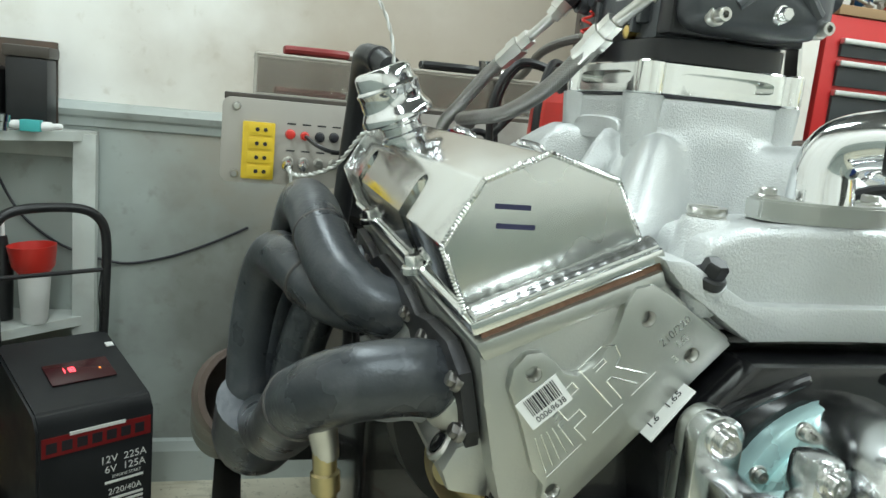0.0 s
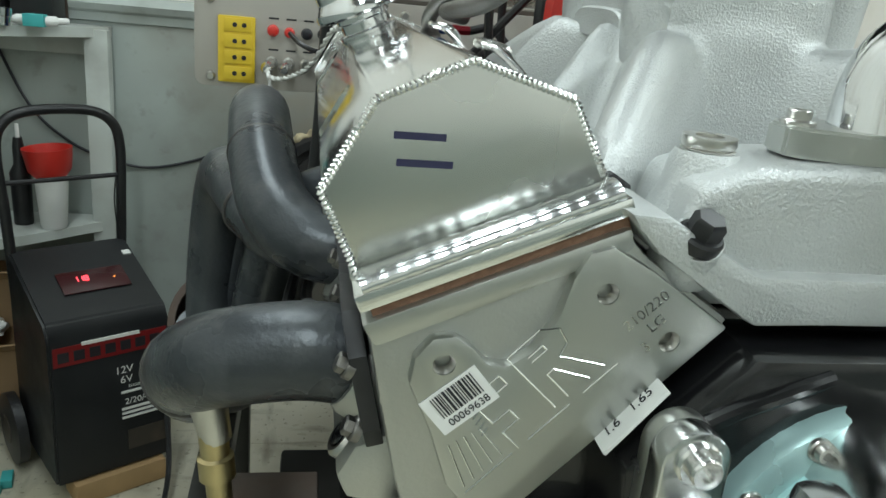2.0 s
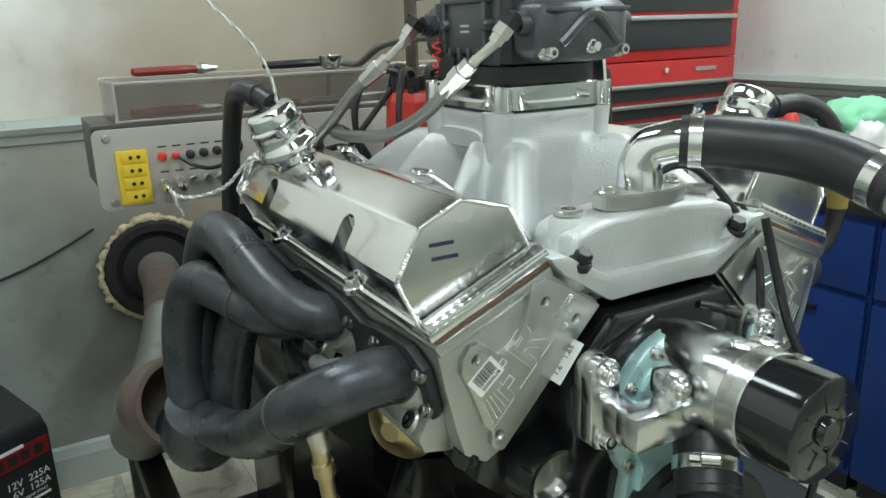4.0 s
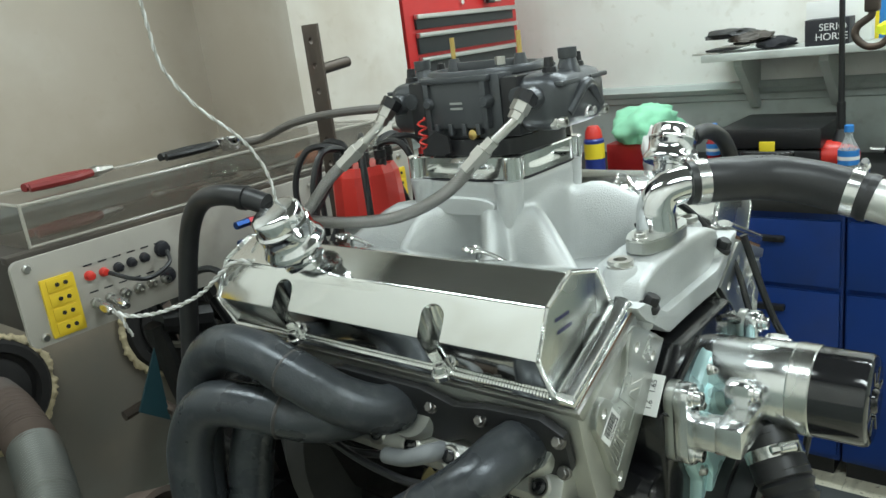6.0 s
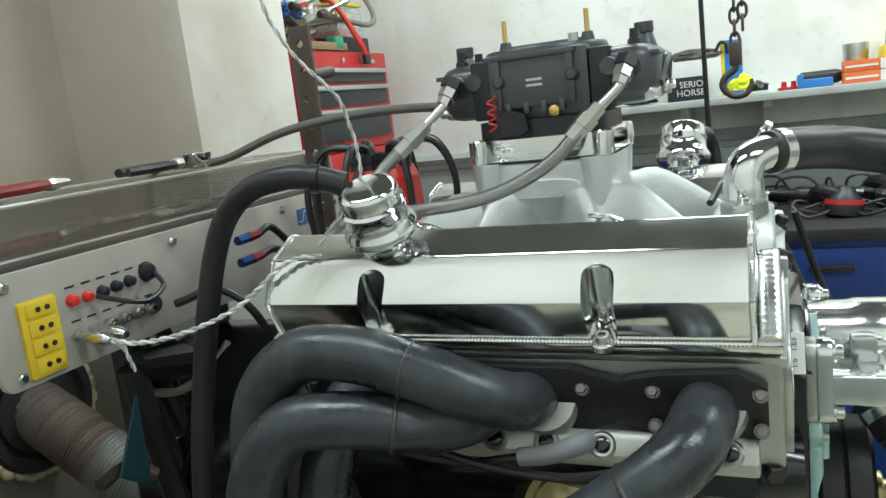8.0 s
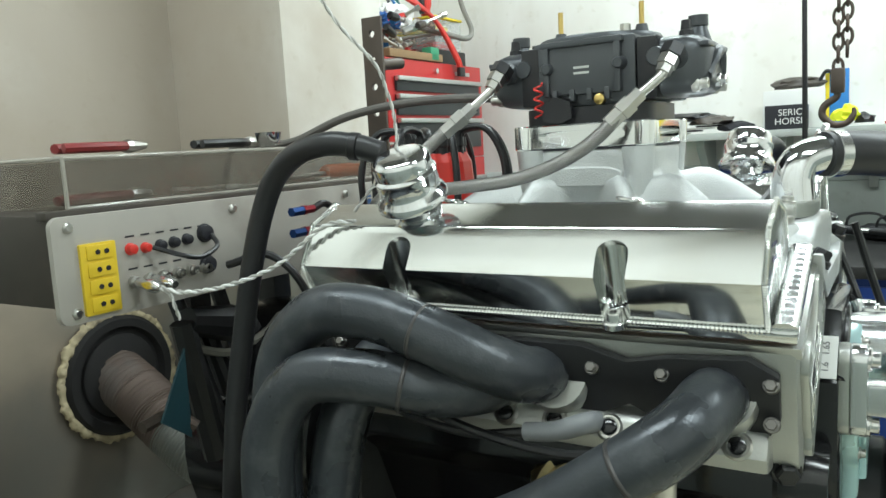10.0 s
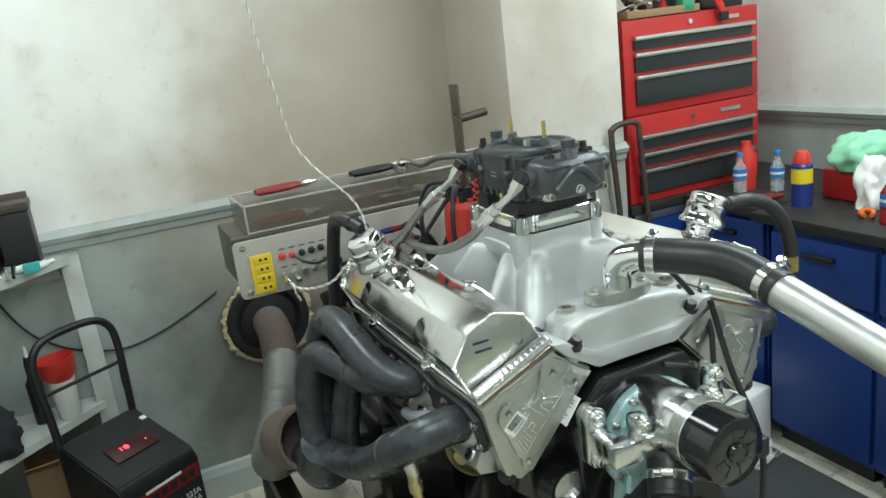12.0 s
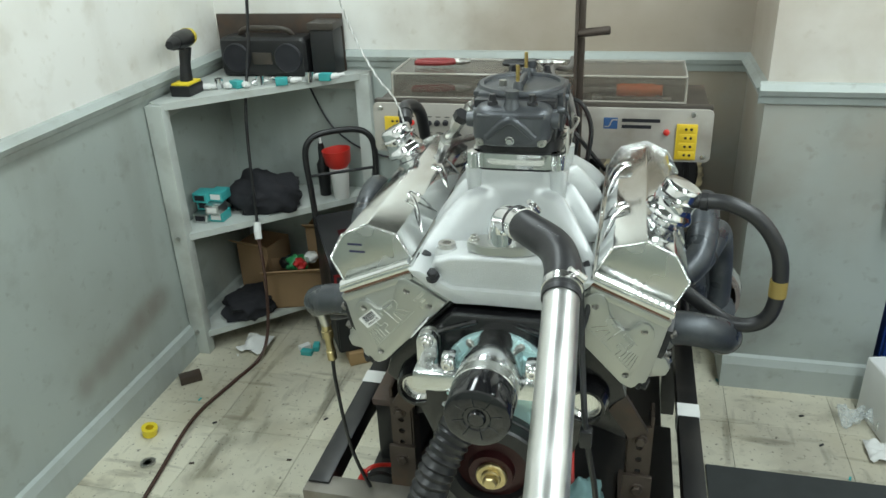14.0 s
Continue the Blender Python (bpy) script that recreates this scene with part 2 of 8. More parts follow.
# exhaust soot, deepened low down with the console's shade painted into the colour
SOOT_AND_SHADE = (((0.3, YB, 0.5), 0.62, 0.95, (0.035, 0.03, 0.026)), ((-0.16, YB, 0.48), 0.58, 0.88, (0.065, 0.056, 0.047)), ((0.1, YB, 0.45), 0.75, 0.55, (0.16, 0.145, 0.12)), ((0.35, YB, 1.3), 1.05, 0.8, (0.40, 0.325, 0.245)), ((-0.1, YB, 1.0), 0.45, 0.55, (0.42, 0.35, 0.27)))
WALLUP = wall_mat("cream_wall_paint", (0.86, 0.85, 0.81), (0.62, 0.58, 0.50), SOOT_AND_SHADE)
WALLLOW = wall_mat("grey_green_wall_paint", (0.385, 0.425, 0.40), (0.24, 0.24, 0.21), SOOT_AND_SHADE)
TRIM = wall_mat("grey_trim_paint", (0.42, 0.46, 0.44), (0.25, 0.25, 0.22))
# unseen ceiling, kept dark so polished tops reflect less light
CEILM = mat("dim_ceiling", (0.17, 0.17, 0.165), 0.8, 0, 3, 0.08)
STAINW = tuple(((XL, 0.54 + 0.08 * k, 0.225 + 0.012 * k), 0.07, 0.42, (0.16, 0.11, 0.075)) for k in range(6))
WALLWEST = wall_mat("grey_green_west_paint", (0.385, 0.425, 0.40), (0.25, 0.25, 0.215), STAINW)


def tile_mat():
    """Old vinyl tile: a tone of its own for each tile, dark scuffs, ground-in dirt and yellowed patches."""
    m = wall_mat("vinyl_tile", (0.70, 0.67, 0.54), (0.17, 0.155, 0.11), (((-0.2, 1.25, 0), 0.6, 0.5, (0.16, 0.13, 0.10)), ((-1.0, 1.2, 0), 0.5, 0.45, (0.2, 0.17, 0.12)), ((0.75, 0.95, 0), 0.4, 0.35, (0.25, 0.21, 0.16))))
    nt = m.node_tree
    b = nt.nodes["Principled BSDF"]
    col = b.inputs["Base Color"].links[0].from_socket
    geo = nt.nodes.new("ShaderNodeNewGeometry")
    for scale, sx, sy, lo, hi, amt, tint in ((16, 1, 0.22, 0.56, 0.70, 0.65, (0.10, 0.085, 0.06)), (20, 0.2, 1, 0.58, 0.70, 0.55, (0.12, 0.10, 0.07)), (75, 1, 1, 0.62, 0.70, 0.7, (0.06, 0.05, 0.04)), (3.5, 1, 1, 0.48, 0.7, 0.4, (0.42, 0.36, 0.22))):
        mp = nt.nodes.new("ShaderNodeMapping")
        mp.inputs["Scale"].default_value = (sx, sy, 1)
        mp.inputs["Rotation"].default_value = (0, 0, 0.5)
        nt.links.new(geo.outputs["Position"], mp.inputs["Vector"])
        n = nt.nodes.new("ShaderNodeTexNoise")
        n.inputs["Scale"].default_value, n.inputs["Detail"].default_value = scale, 8
        nt.links.new(mp.outputs["Vector"], n.inputs["Vector"])
        r = nt.nodes.new("ShaderNodeMapRange")
        r.inputs["From Min"].default_value, r.inputs["From Max"].default_value, r.inputs["To Max"].default_value = lo, hi, amt
        nt.links.new(n.outputs["Fac"], r.inputs["Value"])
        mx = nt.nodes.new("ShaderNodeMix")
        mx.data_type = "RGBA"
        mx.inputs["B"].default_value = (*tint, 1)
        nt.links.new(col, mx.inputs["A"])
        nt.links.new(r.outputs["Result"], mx.inputs["Factor"])
        col = mx.outputs["Result"]
    info = nt.nodes.new("ShaderNodeObjectInfo")
    hv = nt.nodes.new("ShaderNodeHueSaturation")
    mr = nt.nodes.new("ShaderNodeMapRange")
    mr.inputs["To Min"].default_value, mr.inputs["To Max"].default_value = 0.86, 1.08
    nt.links.new(info.outputs["Random"], mr.inputs["Value"])
    nt.links.new(mr.outputs["Result"], hv.inputs["Value"])
    nt.links.new(col, hv.inputs["Color"])
    nt.links.new(hv.outputs["Color"], b.inputs["Base Color"])
    return m


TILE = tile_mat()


# ---- mesh helpers ----
FLIP = [False]


class Thing:
    """An empty at the base of a thing; its parts are parented to it."""

    def __init__(self, name, loc, label, category, group="", kind=""):
        if FLIP[0]:
            loc = (-loc[0], loc[1], loc[2])
        self.loc = Vector(loc)
        self.ob = new(name)
        self.ob.empty_display_size = 0.05
        self.ob.location = self.loc
        tagged(self.ob, label, category, group, kind)


def finish(bm, mats, name, origin, sharp=35, weld=False):
    if weld:
        bmesh.ops.remove_doubles(bm, verts=bm.verts, dist=1e-5)
    if FLIP[0]:
        bmesh.ops.transform(bm, matrix=Matrix.Diagonal((-1, 1, 1, 1)), verts=bm.verts)
    bmesh.ops.translate(bm, vec=-origin, verts=bm.verts)
    bmesh.ops.recalc_face_normals(bm, faces=bm.faces)
    me = bpy.data.meshes.new(name)
    for f in bm.faces:
        f.smooth = True
    bm.to_mesh(me)
    bm.free()
    me.set_sharp_from_angle(angle=radians(sharp))
    for m in (mats if isinstance(mats, (list, tuple)) else [mats]):
        me.materials.append(m)
    return me


def part(name, bm, material, parent, label="", sharp=35):
    """One mesh under a thing or under a part of it."""
    thing = parent if isinstance(parent, Thing) else None
    origin = thing.loc if thing else Vector(parent["o"])
    ob = new(name, finish(bm, material, name, origin, sharp))
    ob.parent = thing.ob if thing else parent
    ob["o"] = list(origin)
    if label:
        ob["label"] = label
    return ob


def solid(name, bm, material, label, category, group="", kind="", loc=None, sharp=35):
    """A thing that is one mesh."""
    if loc is None:
        xs = [v.co.x for v in bm.verts]
        ys = [v.co.y for v in bm.verts]
        zs = [v.co.z for v in bm.verts]
        loc = ((min(xs) + max(xs)) / 2, (min(ys) + max(ys)) / 2, min(zs))
    if FLIP[0]:
        loc = (-loc[0], loc[1], loc[2])
    ob = new(name, finish(bm, material, name, Vector(loc), sharp))
    ob.location = loc
    return tagged(ob, label, category, group, kind)


def box(x0, x1, y0, y1, z0, z1, bevel=0.0, bm=None, m=None, seg=2):
    bm2 = bmesh.new()
    bmesh.ops.create_cube(bm2, size=1)
    bmesh.ops.scale(bm2, vec=(abs(x1 - x0), abs(y1 - y0), abs(z1 - z0)), verts=bm2.verts)
    bmesh.ops.translate(bm2, vec=((x0 + x1) / 2, (y0 + y1) / 2, (z0 + z1) / 2), verts=bm2.verts)
    if bevel:
        bmesh.ops.bevel(bm2, geom=bm2.edges[:], offset=bevel, segments=seg, affect="EDGES", profile=0.6)
    return merge(bm, bm2, m)


def merge(bm, bm2, m=None):
    if m is not None:
        bmesh.ops.transform(bm2, matrix=m, verts=bm2.verts)
    if bm is None:
        return bm2
    idx = {}
    for v in bm2.verts:
        idx[v] = bm.verts.new(v.co)
    for f in bm2.faces:
        try:
            nf = bm.faces.new([idx[v] for v in f.verts])
            nf.material_index = f.material_index
        except ValueError:
            pass
    bm2.free()
    return bm


def axis_matrix(p, q):
    p, q = Vector(p), Vector(q)
    rot = (q - p).normalized().to_track_quat("Z", "Y").to_matrix().to_4x4()
    return Matrix.Translation(p) @ rot, (q - p).length


def lathe(p, q, prof, n=24, bm=None, caps=True):
    """A turned body along p to q; prof: rows of (share of the length, radius)."""
    m, length = axis_matrix(p, q)
    bm2 = bmesh.new()
    rings = []
    for h, r in prof:
        rings.append([bm2.verts.new((r * math.cos(2 * math.pi * k / n), r * math.sin(2 * math.pi * k / n), h * length)) for k in range(n)])
    for a, b in zip(rings, rings[1:]):
        for k in range(n):
            bm2.faces.new((a[k], a[(k + 1) % n], b[(k + 1) % n], b[k]))
    if caps:
        bm2.faces.new(rings[0][::-1])
        bm2.faces.new(rings[-1])
    return merge(bm, bm2, m)


def rod(p, q, r, n=16, bm=None, bev=0.0):
    length = (Vector(q) - Vector(p)).length
    if bev:
        e = min(0.45, bev / length)
        return lathe(p, q, ((0, r - bev), (e, r), (1 - e, r), (1, r - bev)), n, bm)
    return lathe(p, q, ((0, r), (1, r)), n, bm)


def smooth_path(pts, per=8):
    pts = [Vector(p) for p in pts]
    if len(pts) < 3:
        return pts
    ext = [pts[0] * 2 - pts[1]] + pts + [pts[-1] * 2 - pts[-2]]
    out = []
    for i in range(1, len(ext) - 2):
        a, b, c, d = ext[i - 1:i + 3]
        for k in range(per):
            t = k / per
            out.append(0.5 * ((2 * b) + (c - a) * t + (2 * a - 5 * b + 4 * c - d) * t * t + (3 * b - a - 3 * c + d) * t ** 3))
    out.append(pts[-1])
    return out


def sweep(pts, r, n=14, bm=None, per=8, caps=True, ribs=0.0, rib_len=0.0):
    """A round hose or bent tube along the points; r may be a list with one radius a point; ribs: depth of corrugation."""
    path = smooth_path(pts, per)
    rs = r if isinstance(r, (list, tuple)) else [r] * len(pts)
    if ribs:
        dense, acc = [], 0.0
        for a, b in zip(path, path[1:]):
            k = max(1, int((b - a).length / (rib_len / 4)))
            dense += [a.lerp(b, i / k) for i in range(k)]
        dense.append(path[-1])
        path = dense
    bm2 = bmesh.new()
    uv = bm2.loops.layers.uv.new("UVMap")
    rings, dist = [], [0.0]
    up = None
    for i, p in enumerate(path):
        t = (path[min(i + 1, len(path) - 1)] - path[max(i - 1, 0)]).normalized()
        if up is None:
            up = t.orthogonal().normalized()
        up = (up - t * up.dot(t)).normalized()
        side = t.cross(up)
        if i:
            dist.append(dist[-1] + (p - path[i - 1]).length)
        f = i / (len(path) - 1) * (len(rs) - 1)
        j = min(int(f), len(rs) - 2)
        rad = rs[j] + (rs[j + 1] - rs[j]) * (f - j)
        if ribs:
            rad += ribs * math.cos(2 * math.pi * dist[-1] / rib_len)
        rings.append([bm2.verts.new(p + (up * math.cos(2 * math.pi * k / n) + side * math.sin(2 * math.pi * k / n)) * rad) for k in range(n)])
    for i, (a, b) in enumerate(zip(rings, rings[1:])):
        for k in range(n):
            f = bm2.faces.new((a[k], a[(k + 1) % n], b[(k + 1) % n], b[k]))
            for lp, (u, v) in zip(f.loops, ((k / n, dist[i]), ((k + 1) / n, dist[i]), ((k + 1) / n, dist[i + 1]), (k / n, dist[i + 1]))):
                lp[uv].uv = (u * 0.06, v)
    if caps:
        bm2.faces.new(rings[0][::-1])
        bm2.faces.new(rings[-1])
    if bm is None:
        return bm2
    return merge(bm, bm2)


def prism(poly, y0, y1, bevel=0.0, bm=None, m=None, seg=2):
    """A polygon in x, z drawn out along y."""
    bm2 = bmesh.new()
    a = [bm2.verts.new((x, y0, z)) for x, z in poly]
    b = [bm2.verts.new((x, y1, z)) for x, z in poly]
    k = len(poly)
    for i in range(k):
        bm2.faces.new((a[i], a[(i + 1) % k], b[(i + 1) % k], b[i]))
    bm2.faces.new(a[::-1])
    bm2.faces.new(b)
    bmesh.ops.recalc_face_normals(bm2, faces=bm2.faces)
    if bevel:
        bmesh.ops.bevel(bm2, geom=bm2.edges[:], offset=bevel, segments=seg, affect="EDGES", profile=0.6, clamp_overlap=True)
    return merge(bm, bm2, m)


def loft(rings, bm=None, caps=True):
    bm2 = bmesh.new()
    rs = [[bm2.verts.new(p) for p in ring] for ring in rings]
    k = len(rs[0])
    for a, b in zip(rs, rs[1:]):
        for i in range(k):
            bm2.faces.new((a[i], a[(i + 1) % k], b[(i + 1) % k], b[i]))
    if caps:
        bm2.faces.new(rs[0][::-1])
        bm2.faces.new(rs[-1])
    return merge(bm, bm2)


def super_ring(c, u, v, a, b, n=24, p=3.0):
    """A rounded-rectangle ring round c, half-widths a along u and b along v."""
    c, u, v = Vector(c), Vector(u).normalized(), Vector(v).normalized()
    out = []
    for k in range(n):
        t = 2 * math.pi * k / n
        cs, sn = math.cos(t), math.sin(t)
        out.append(c + u * (a * math.copysign(abs(cs) ** (2 / p), cs)) + v * (b * math.copysign(abs(sn) ** (2 / p), sn)))
    return out


def bolt(p, d, r, h, material, parent, name="bolt", socket=True, sides=6):
    """A bolt head at p pointing along d."""
    p, d = Vector(p), Vector(d).normalized()
    bm = lathe(p - d * 0.002, p + d * h * 0.35, ((0, r * 1.45), (0.8, r * 1.45), (1, r * 1.3)), 20)
    if socket:
        bm = lathe(p, p + d * h, ((0, r), (0.9, r), (1, r * 0.9), (1, r * 0.5), (0.55, r * 0.48)), 20, bm)
    else:
        bm = lathe(p, p + d * h, ((0, r * 1.12), (0.85, r * 1.12), (1, r * 0.9)), sides, bm)
    return part(name, bm, material, parent)


def cut(bm, cutters):
    """Takes the cutters' shapes out of the body."""
    def ob_of(b, n):
        bmesh.ops.recalc_face_normals(b, faces=b.faces)
        me = bpy.data.meshes.new(n)
        b.to_mesh(me)
        b.free()
        return new(n, me)
    body = ob_of(bm, "body_work")
    tools = []
    for c in cutters:
        t = ob_of(c, "cut_work")
        tools.append(t)
        md = body.modifiers.new("cut", "BOOLEAN")
        md.operation, md.solver, md.object = "DIFFERENCE", "EXACT", t
    me = bpy.data.meshes.new_from_object(body.evaluated_get(bpy.context.evaluated_depsgraph_get()))
    out = bmesh.new()
    out.from_mesh(me)
    for o in [body, *tools]:
        d = o.data
        bpy.data.objects.remove(o)
        bpy.data.meshes.remove(d)
    bpy.data.meshes.remove(me)
    return out


def lumpy(c, s, seed, amt=0.35, sub=4, fq=1.6):
    b = bmesh.new()
    bmesh.ops.create_icosphere(b, subdivisions=sub, radius=1)
    for v in b.verts:
        q = v.co.copy()
        d = noise.fractal(q * fq + Vector((seed, seed * 2, 0)), 0.8, 2.1, 4) * amt
        z = q.z * (1 + d)
        v.co = Vector((c[0] + q.x * s[0] * (1 + d), c[1] + q.y * s[1] * (1 + d), max(c[2] - s[2] * 0.5, c[2] + z * s[2])))
    return b


def E(x, y, z):
    """Engine coordinates (from the crankshaft's centre) to the world."""
    return Vector((x, y, z + Z0))


# ---- structure ----
def structure(name, bm, material, label, sharp=35):
    return solid(name, bm, material, label, "", kind="structure", loc=(0, 0, 0), sharp=sharp)


def two_tone(name, boxes, label, low=None):
    bm = bmesh.new()
    for x0, x1, y0, y1 in boxes:
        box(x0, x1, y0, y1, 0, RAIL, bm=bm)
        k = len(bm.faces)
        box(x0, x1, y0, y1, RAIL, ZC, bm=bm)
        bm.faces.ensure_lookup_table()
        for f in bm.faces[k:]:
            f.material_index = 1
    return structure(name, bm, (low or WALLLOW, WALLUP), label)


T = 0.12
two_tone("wall_west", [(XL - T, XL, YF - T, YB + T)], "two-tone painted wall, cream over grey-green, grimy", WALLWEST)
two_tone("wall_north", [(XL, XR, YB, YB + T)], "two-tone painted wall, exhaust soot and console shade painted into its colour")
two_tone("wall_east", [(XR, XR + T, YF - T, YB + T)], "cream and grey-green painted wall behind a shelf")
two_tone("wall_south", [(XL, XR, YF - T, YF)], "plain cream and grey-green painted wall")
two_tone("wall_pier", [(COLX0, COLX1, COLY, YB)], "painted wall pier, cream over grey-green, scuffed")
structure("ceiling", box(XL - T, XR + T, YF - T, YB + T, ZC, ZC + 0.1), CEILM, "dark grey ceiling out of view, toned down to dim overhead reflections")
floor_ob = structure("floor", box(XL - T, XR + T, YF - T, YB + T, -0.1, -0.003), mat("floor_joint", (0.12, 0.10, 0.08), 0.8, 0, 10, 0.3), "stained cream vinyl tile floor")


def trim_run(name, a, b, inward, label, prof):
    """A moulded strip on a wall from a to b; prof: (depth, height) outline."""
    a, b, inward = Vector(a), Vector(b), Vector(inward)
    rings = [[a + inward * d + Vector((0, 0, h)) for d, h in prof], [b + inward * d + Vector((0, 0, h)) for d, h in prof]]
    return structure(name, loft(rings), TRIM, label, 20)


DADO = ((0, -0.035), (0.008, -0.032), (0.012, -0.014), (0.02, -0.008), (0.026, 0.006), (0.018, 0.014), (0.012, 0.022), (0, 0.026))
SKIRT = ((0, 0), (0.02, 0), (0.02, 0.085), (0.016, 0.095), (0.012, 0.11), (0, 0.115))
RUNS = (((XL, YF, 0), (XL, YB, 0), (1, 0, 0)), ((XL, YB, 0), (COLX0, YB, 0), (0, -1, 0)), ((COLX0, COLY, 0), (COLX0, YB, 0), (-1, 0, 0)),
        ((COLX0 - 0.02, COLY, 0), (COLX1, COLY, 0), (0, -1, 0)), ((XR, YF, 0), (XR, YB, 0), (-1, 0, 0)), ((COLX1, YB, 0), (XR, YB, 0), (0, -1, 0)))
for a, b, d in RUNS:
    up = Vector((0, 0, RAIL))
    trim_run("trim", Vector(a) + up, Vector(b) + up, d, "grey-green painted dado rail moulding", DADO)
    trim_run("baseboard", a, b, d, "grey-green painted skirting board", SKIRT)

# fluorescent fittings overhead
for lx, ly in LAMPS:
    th = Thing("ceiling_light", (lx, ly, ZC - 0.07), "long white fluorescent ceiling fitting", "ceiling light", "ceiling lights")
    part("frame", box(lx - 0.15, lx + 0.15, ly - 0.62, ly + 0.62, ZC - 0.07, ZC, 0.006), WHITE, th)


# ---- engine ----
DARKPRINT = mat("faded_print", (0.12, 0.12, 0.12), 0.6)

def PZ(poly):
    return [(x, z + Z0) for x, z in poly]


def text_mesh(body, size, m, material, parent, name="lettering", depth=0.0003, shear=0.0):
    cu = bpy.data.curves.new(name, "FONT")
    cu.body, cu.size, cu.extrude, cu.align_x, cu.align_y, cu.shear = body, size, depth, "CENTER", "CENTER", shear
    o = new(name + "_work", cu)
    me = bpy.data.meshes.new_from_object(o.evaluated_get(bpy.context.evaluated_depsgraph_get()))
    bpy.data.objects.remove(o)
    bpy.data.curves.remove(cu)
    bm = bmesh.new()
    bm.from_mesh(me)
    bpy.data.meshes.remove(me)
    bmesh.ops.transform(bm, matrix=m, verts=bm.verts)
    return part(name, bm, material, parent)


def face_m(p, right, up):
    """A frame at p with x along right and y along up, for lettering."""
    r, u = Vector(right).normalized(), Vector(up).normalized()
    n = r.cross(u)
    return Matrix(((r.x, u.x, n.x, p[0]), (r.y, u.y, n.y, p[1]), (r.z, u.z, n.z, p[2]), (0, 0, 0, 1)))


# block, timing cover, pan
blk = Thing("engine_block", E(0, 0.25, -0.19), "gloss black V8 engine block with steel plugs", "engine block")
BLKP = [(-0.074, 0.246), (0.074, 0.246), (0.184, 0.127), (0.196, 0.085), (0.15, 0.045), (0.105, -0.07), (-0.105, -0.07), (-0.15, 0.045), (-0.196, 0.085), (-0.184, 0.127)]
part("block", prism(PZ(BLKP), 0.024, 0.49, 0.008), BLOCK, blk)
FRP = [(-0.07, 0.238), (0.07, 0.238), (0.125, 0.18), (0.115, 0.06), (0.085, -0.05), (-0.085, -0.05), (-0.115, 0.06), (-0.125, 0.18)]
part("front_web", prism(PZ(FRP), -0.022, 0.03, 0.008), BLOCK, blk)
for s in (-1, 1):
    part("casting_rib", sweep([E(s * 0.118, -0.021, 0.18), E(s * 0.085, -0.023, 0.207), E(s * 0.05, -0.023, 0.222), E(s * 0.03, -0.022, 0.229)], [0.006, 0.0045, 0.0045, 0.004], 10), BLOCK, blk)
part("oil_pan", box(-0.105, 0.105, 0.03, 0.48, Z0 - 0.19, Z0 - 0.07, 0.012), BLOCK, blk, "black oil pan")
for s in (-1, 1):
    part("plug_boss", lathe(E(s * 0.133, 0.03, 0.088), E(s * 0.133, -0.016, 0.088), ((0, 0.038), (0.6, 0.036), (1, 0.031), (1, 0.0265), (0.4, 0.0255)), 32), BLOCK, blk)
    part("core_plug", lathe(E(s * 0.133, 0.006, 0.088), E(s * 0.133, -0.010, 0.088), ((0, 0.0255), (1, 0.025), (1, 0.0225), (0.45, 0.021), (0.4, 0.004)), 32), STAINLESS, blk, "bright steel core plug")
# timing cover behind the pump
tc_outline = []
for k in range(40):
    a = math.radians(-40 + 260 * k / 39)
    tc_outline.append((0.084 * math.cos(a), 0.133 + 0.084 * math.sin(a)))
tc_outline += [(-0.075, 0.02), (-0.06, -0.045), (0.06, -0.045), (0.075, 0.02)]
tcov = part("timing_cover", prism(PZ(tc_outline), -0.036, -0.02, 0.0035), ZINC, blk, "zinc-plated timing cover with a bluish sheen")
inner = [(x * 0.8, 0.133 + (z - 0.133) * 0.8) for x, z in tc_outline]
part("raised_ring", prism(PZ(inner), -0.043, -0.032, 0.005), ZINC, tcov)
for k in range(9):
    a = math.radians(-30 + 240 * k / 8)
    bolt(E(0.077 * math.cos(a), -0.036, 0.133 + 0.077 * math.sin(a)), (0, -1, 0), 0.0042, 0.006, STEEL, tcov, "cover_bolt")

# damper on the crank nose
dmp = Thing("crank_damper", E(0, -0.06, -0.085), "black crankshaft damper with gold centre bolt", "damper")
part("ring", lathe(E(0, -0.03, 0), E(0, -0.085, 0), ((0, 0.08), (0.08, 0.085), (0.45, 0.085), (0.5, 0.082), (0.55, 0.085), (0.93, 0.085), (1, 0.082), (1, 0.06), (0.75, 0.056)), 48), BLACK, dmp)
part("hub", lathe(E(0, -0.05, 0), E(0, -0.09, 0), ((0, 0.058), (0.55, 0.058), (0.6, 0.045), (0.65, 0.036), (1, 0.034)), 40), mat("red_damper_hub", (0.035, 0.008, 0.008), 0.35, 0.3, 20, 0.2), dmp, "dull red damper hub")
part("washer", lathe(E(0.002, -0.088, 0), E(0.002, -0.097, 0), ((0, 0.024), (0.8, 0.024), (1, 0.022)), 32), GOLDZ, dmp)
bolt(E(0.002, -0.096, 0), (0, -1, 0), 0.0105, 0.016, GOLDZ, dmp, "centre_bolt", socket=False)

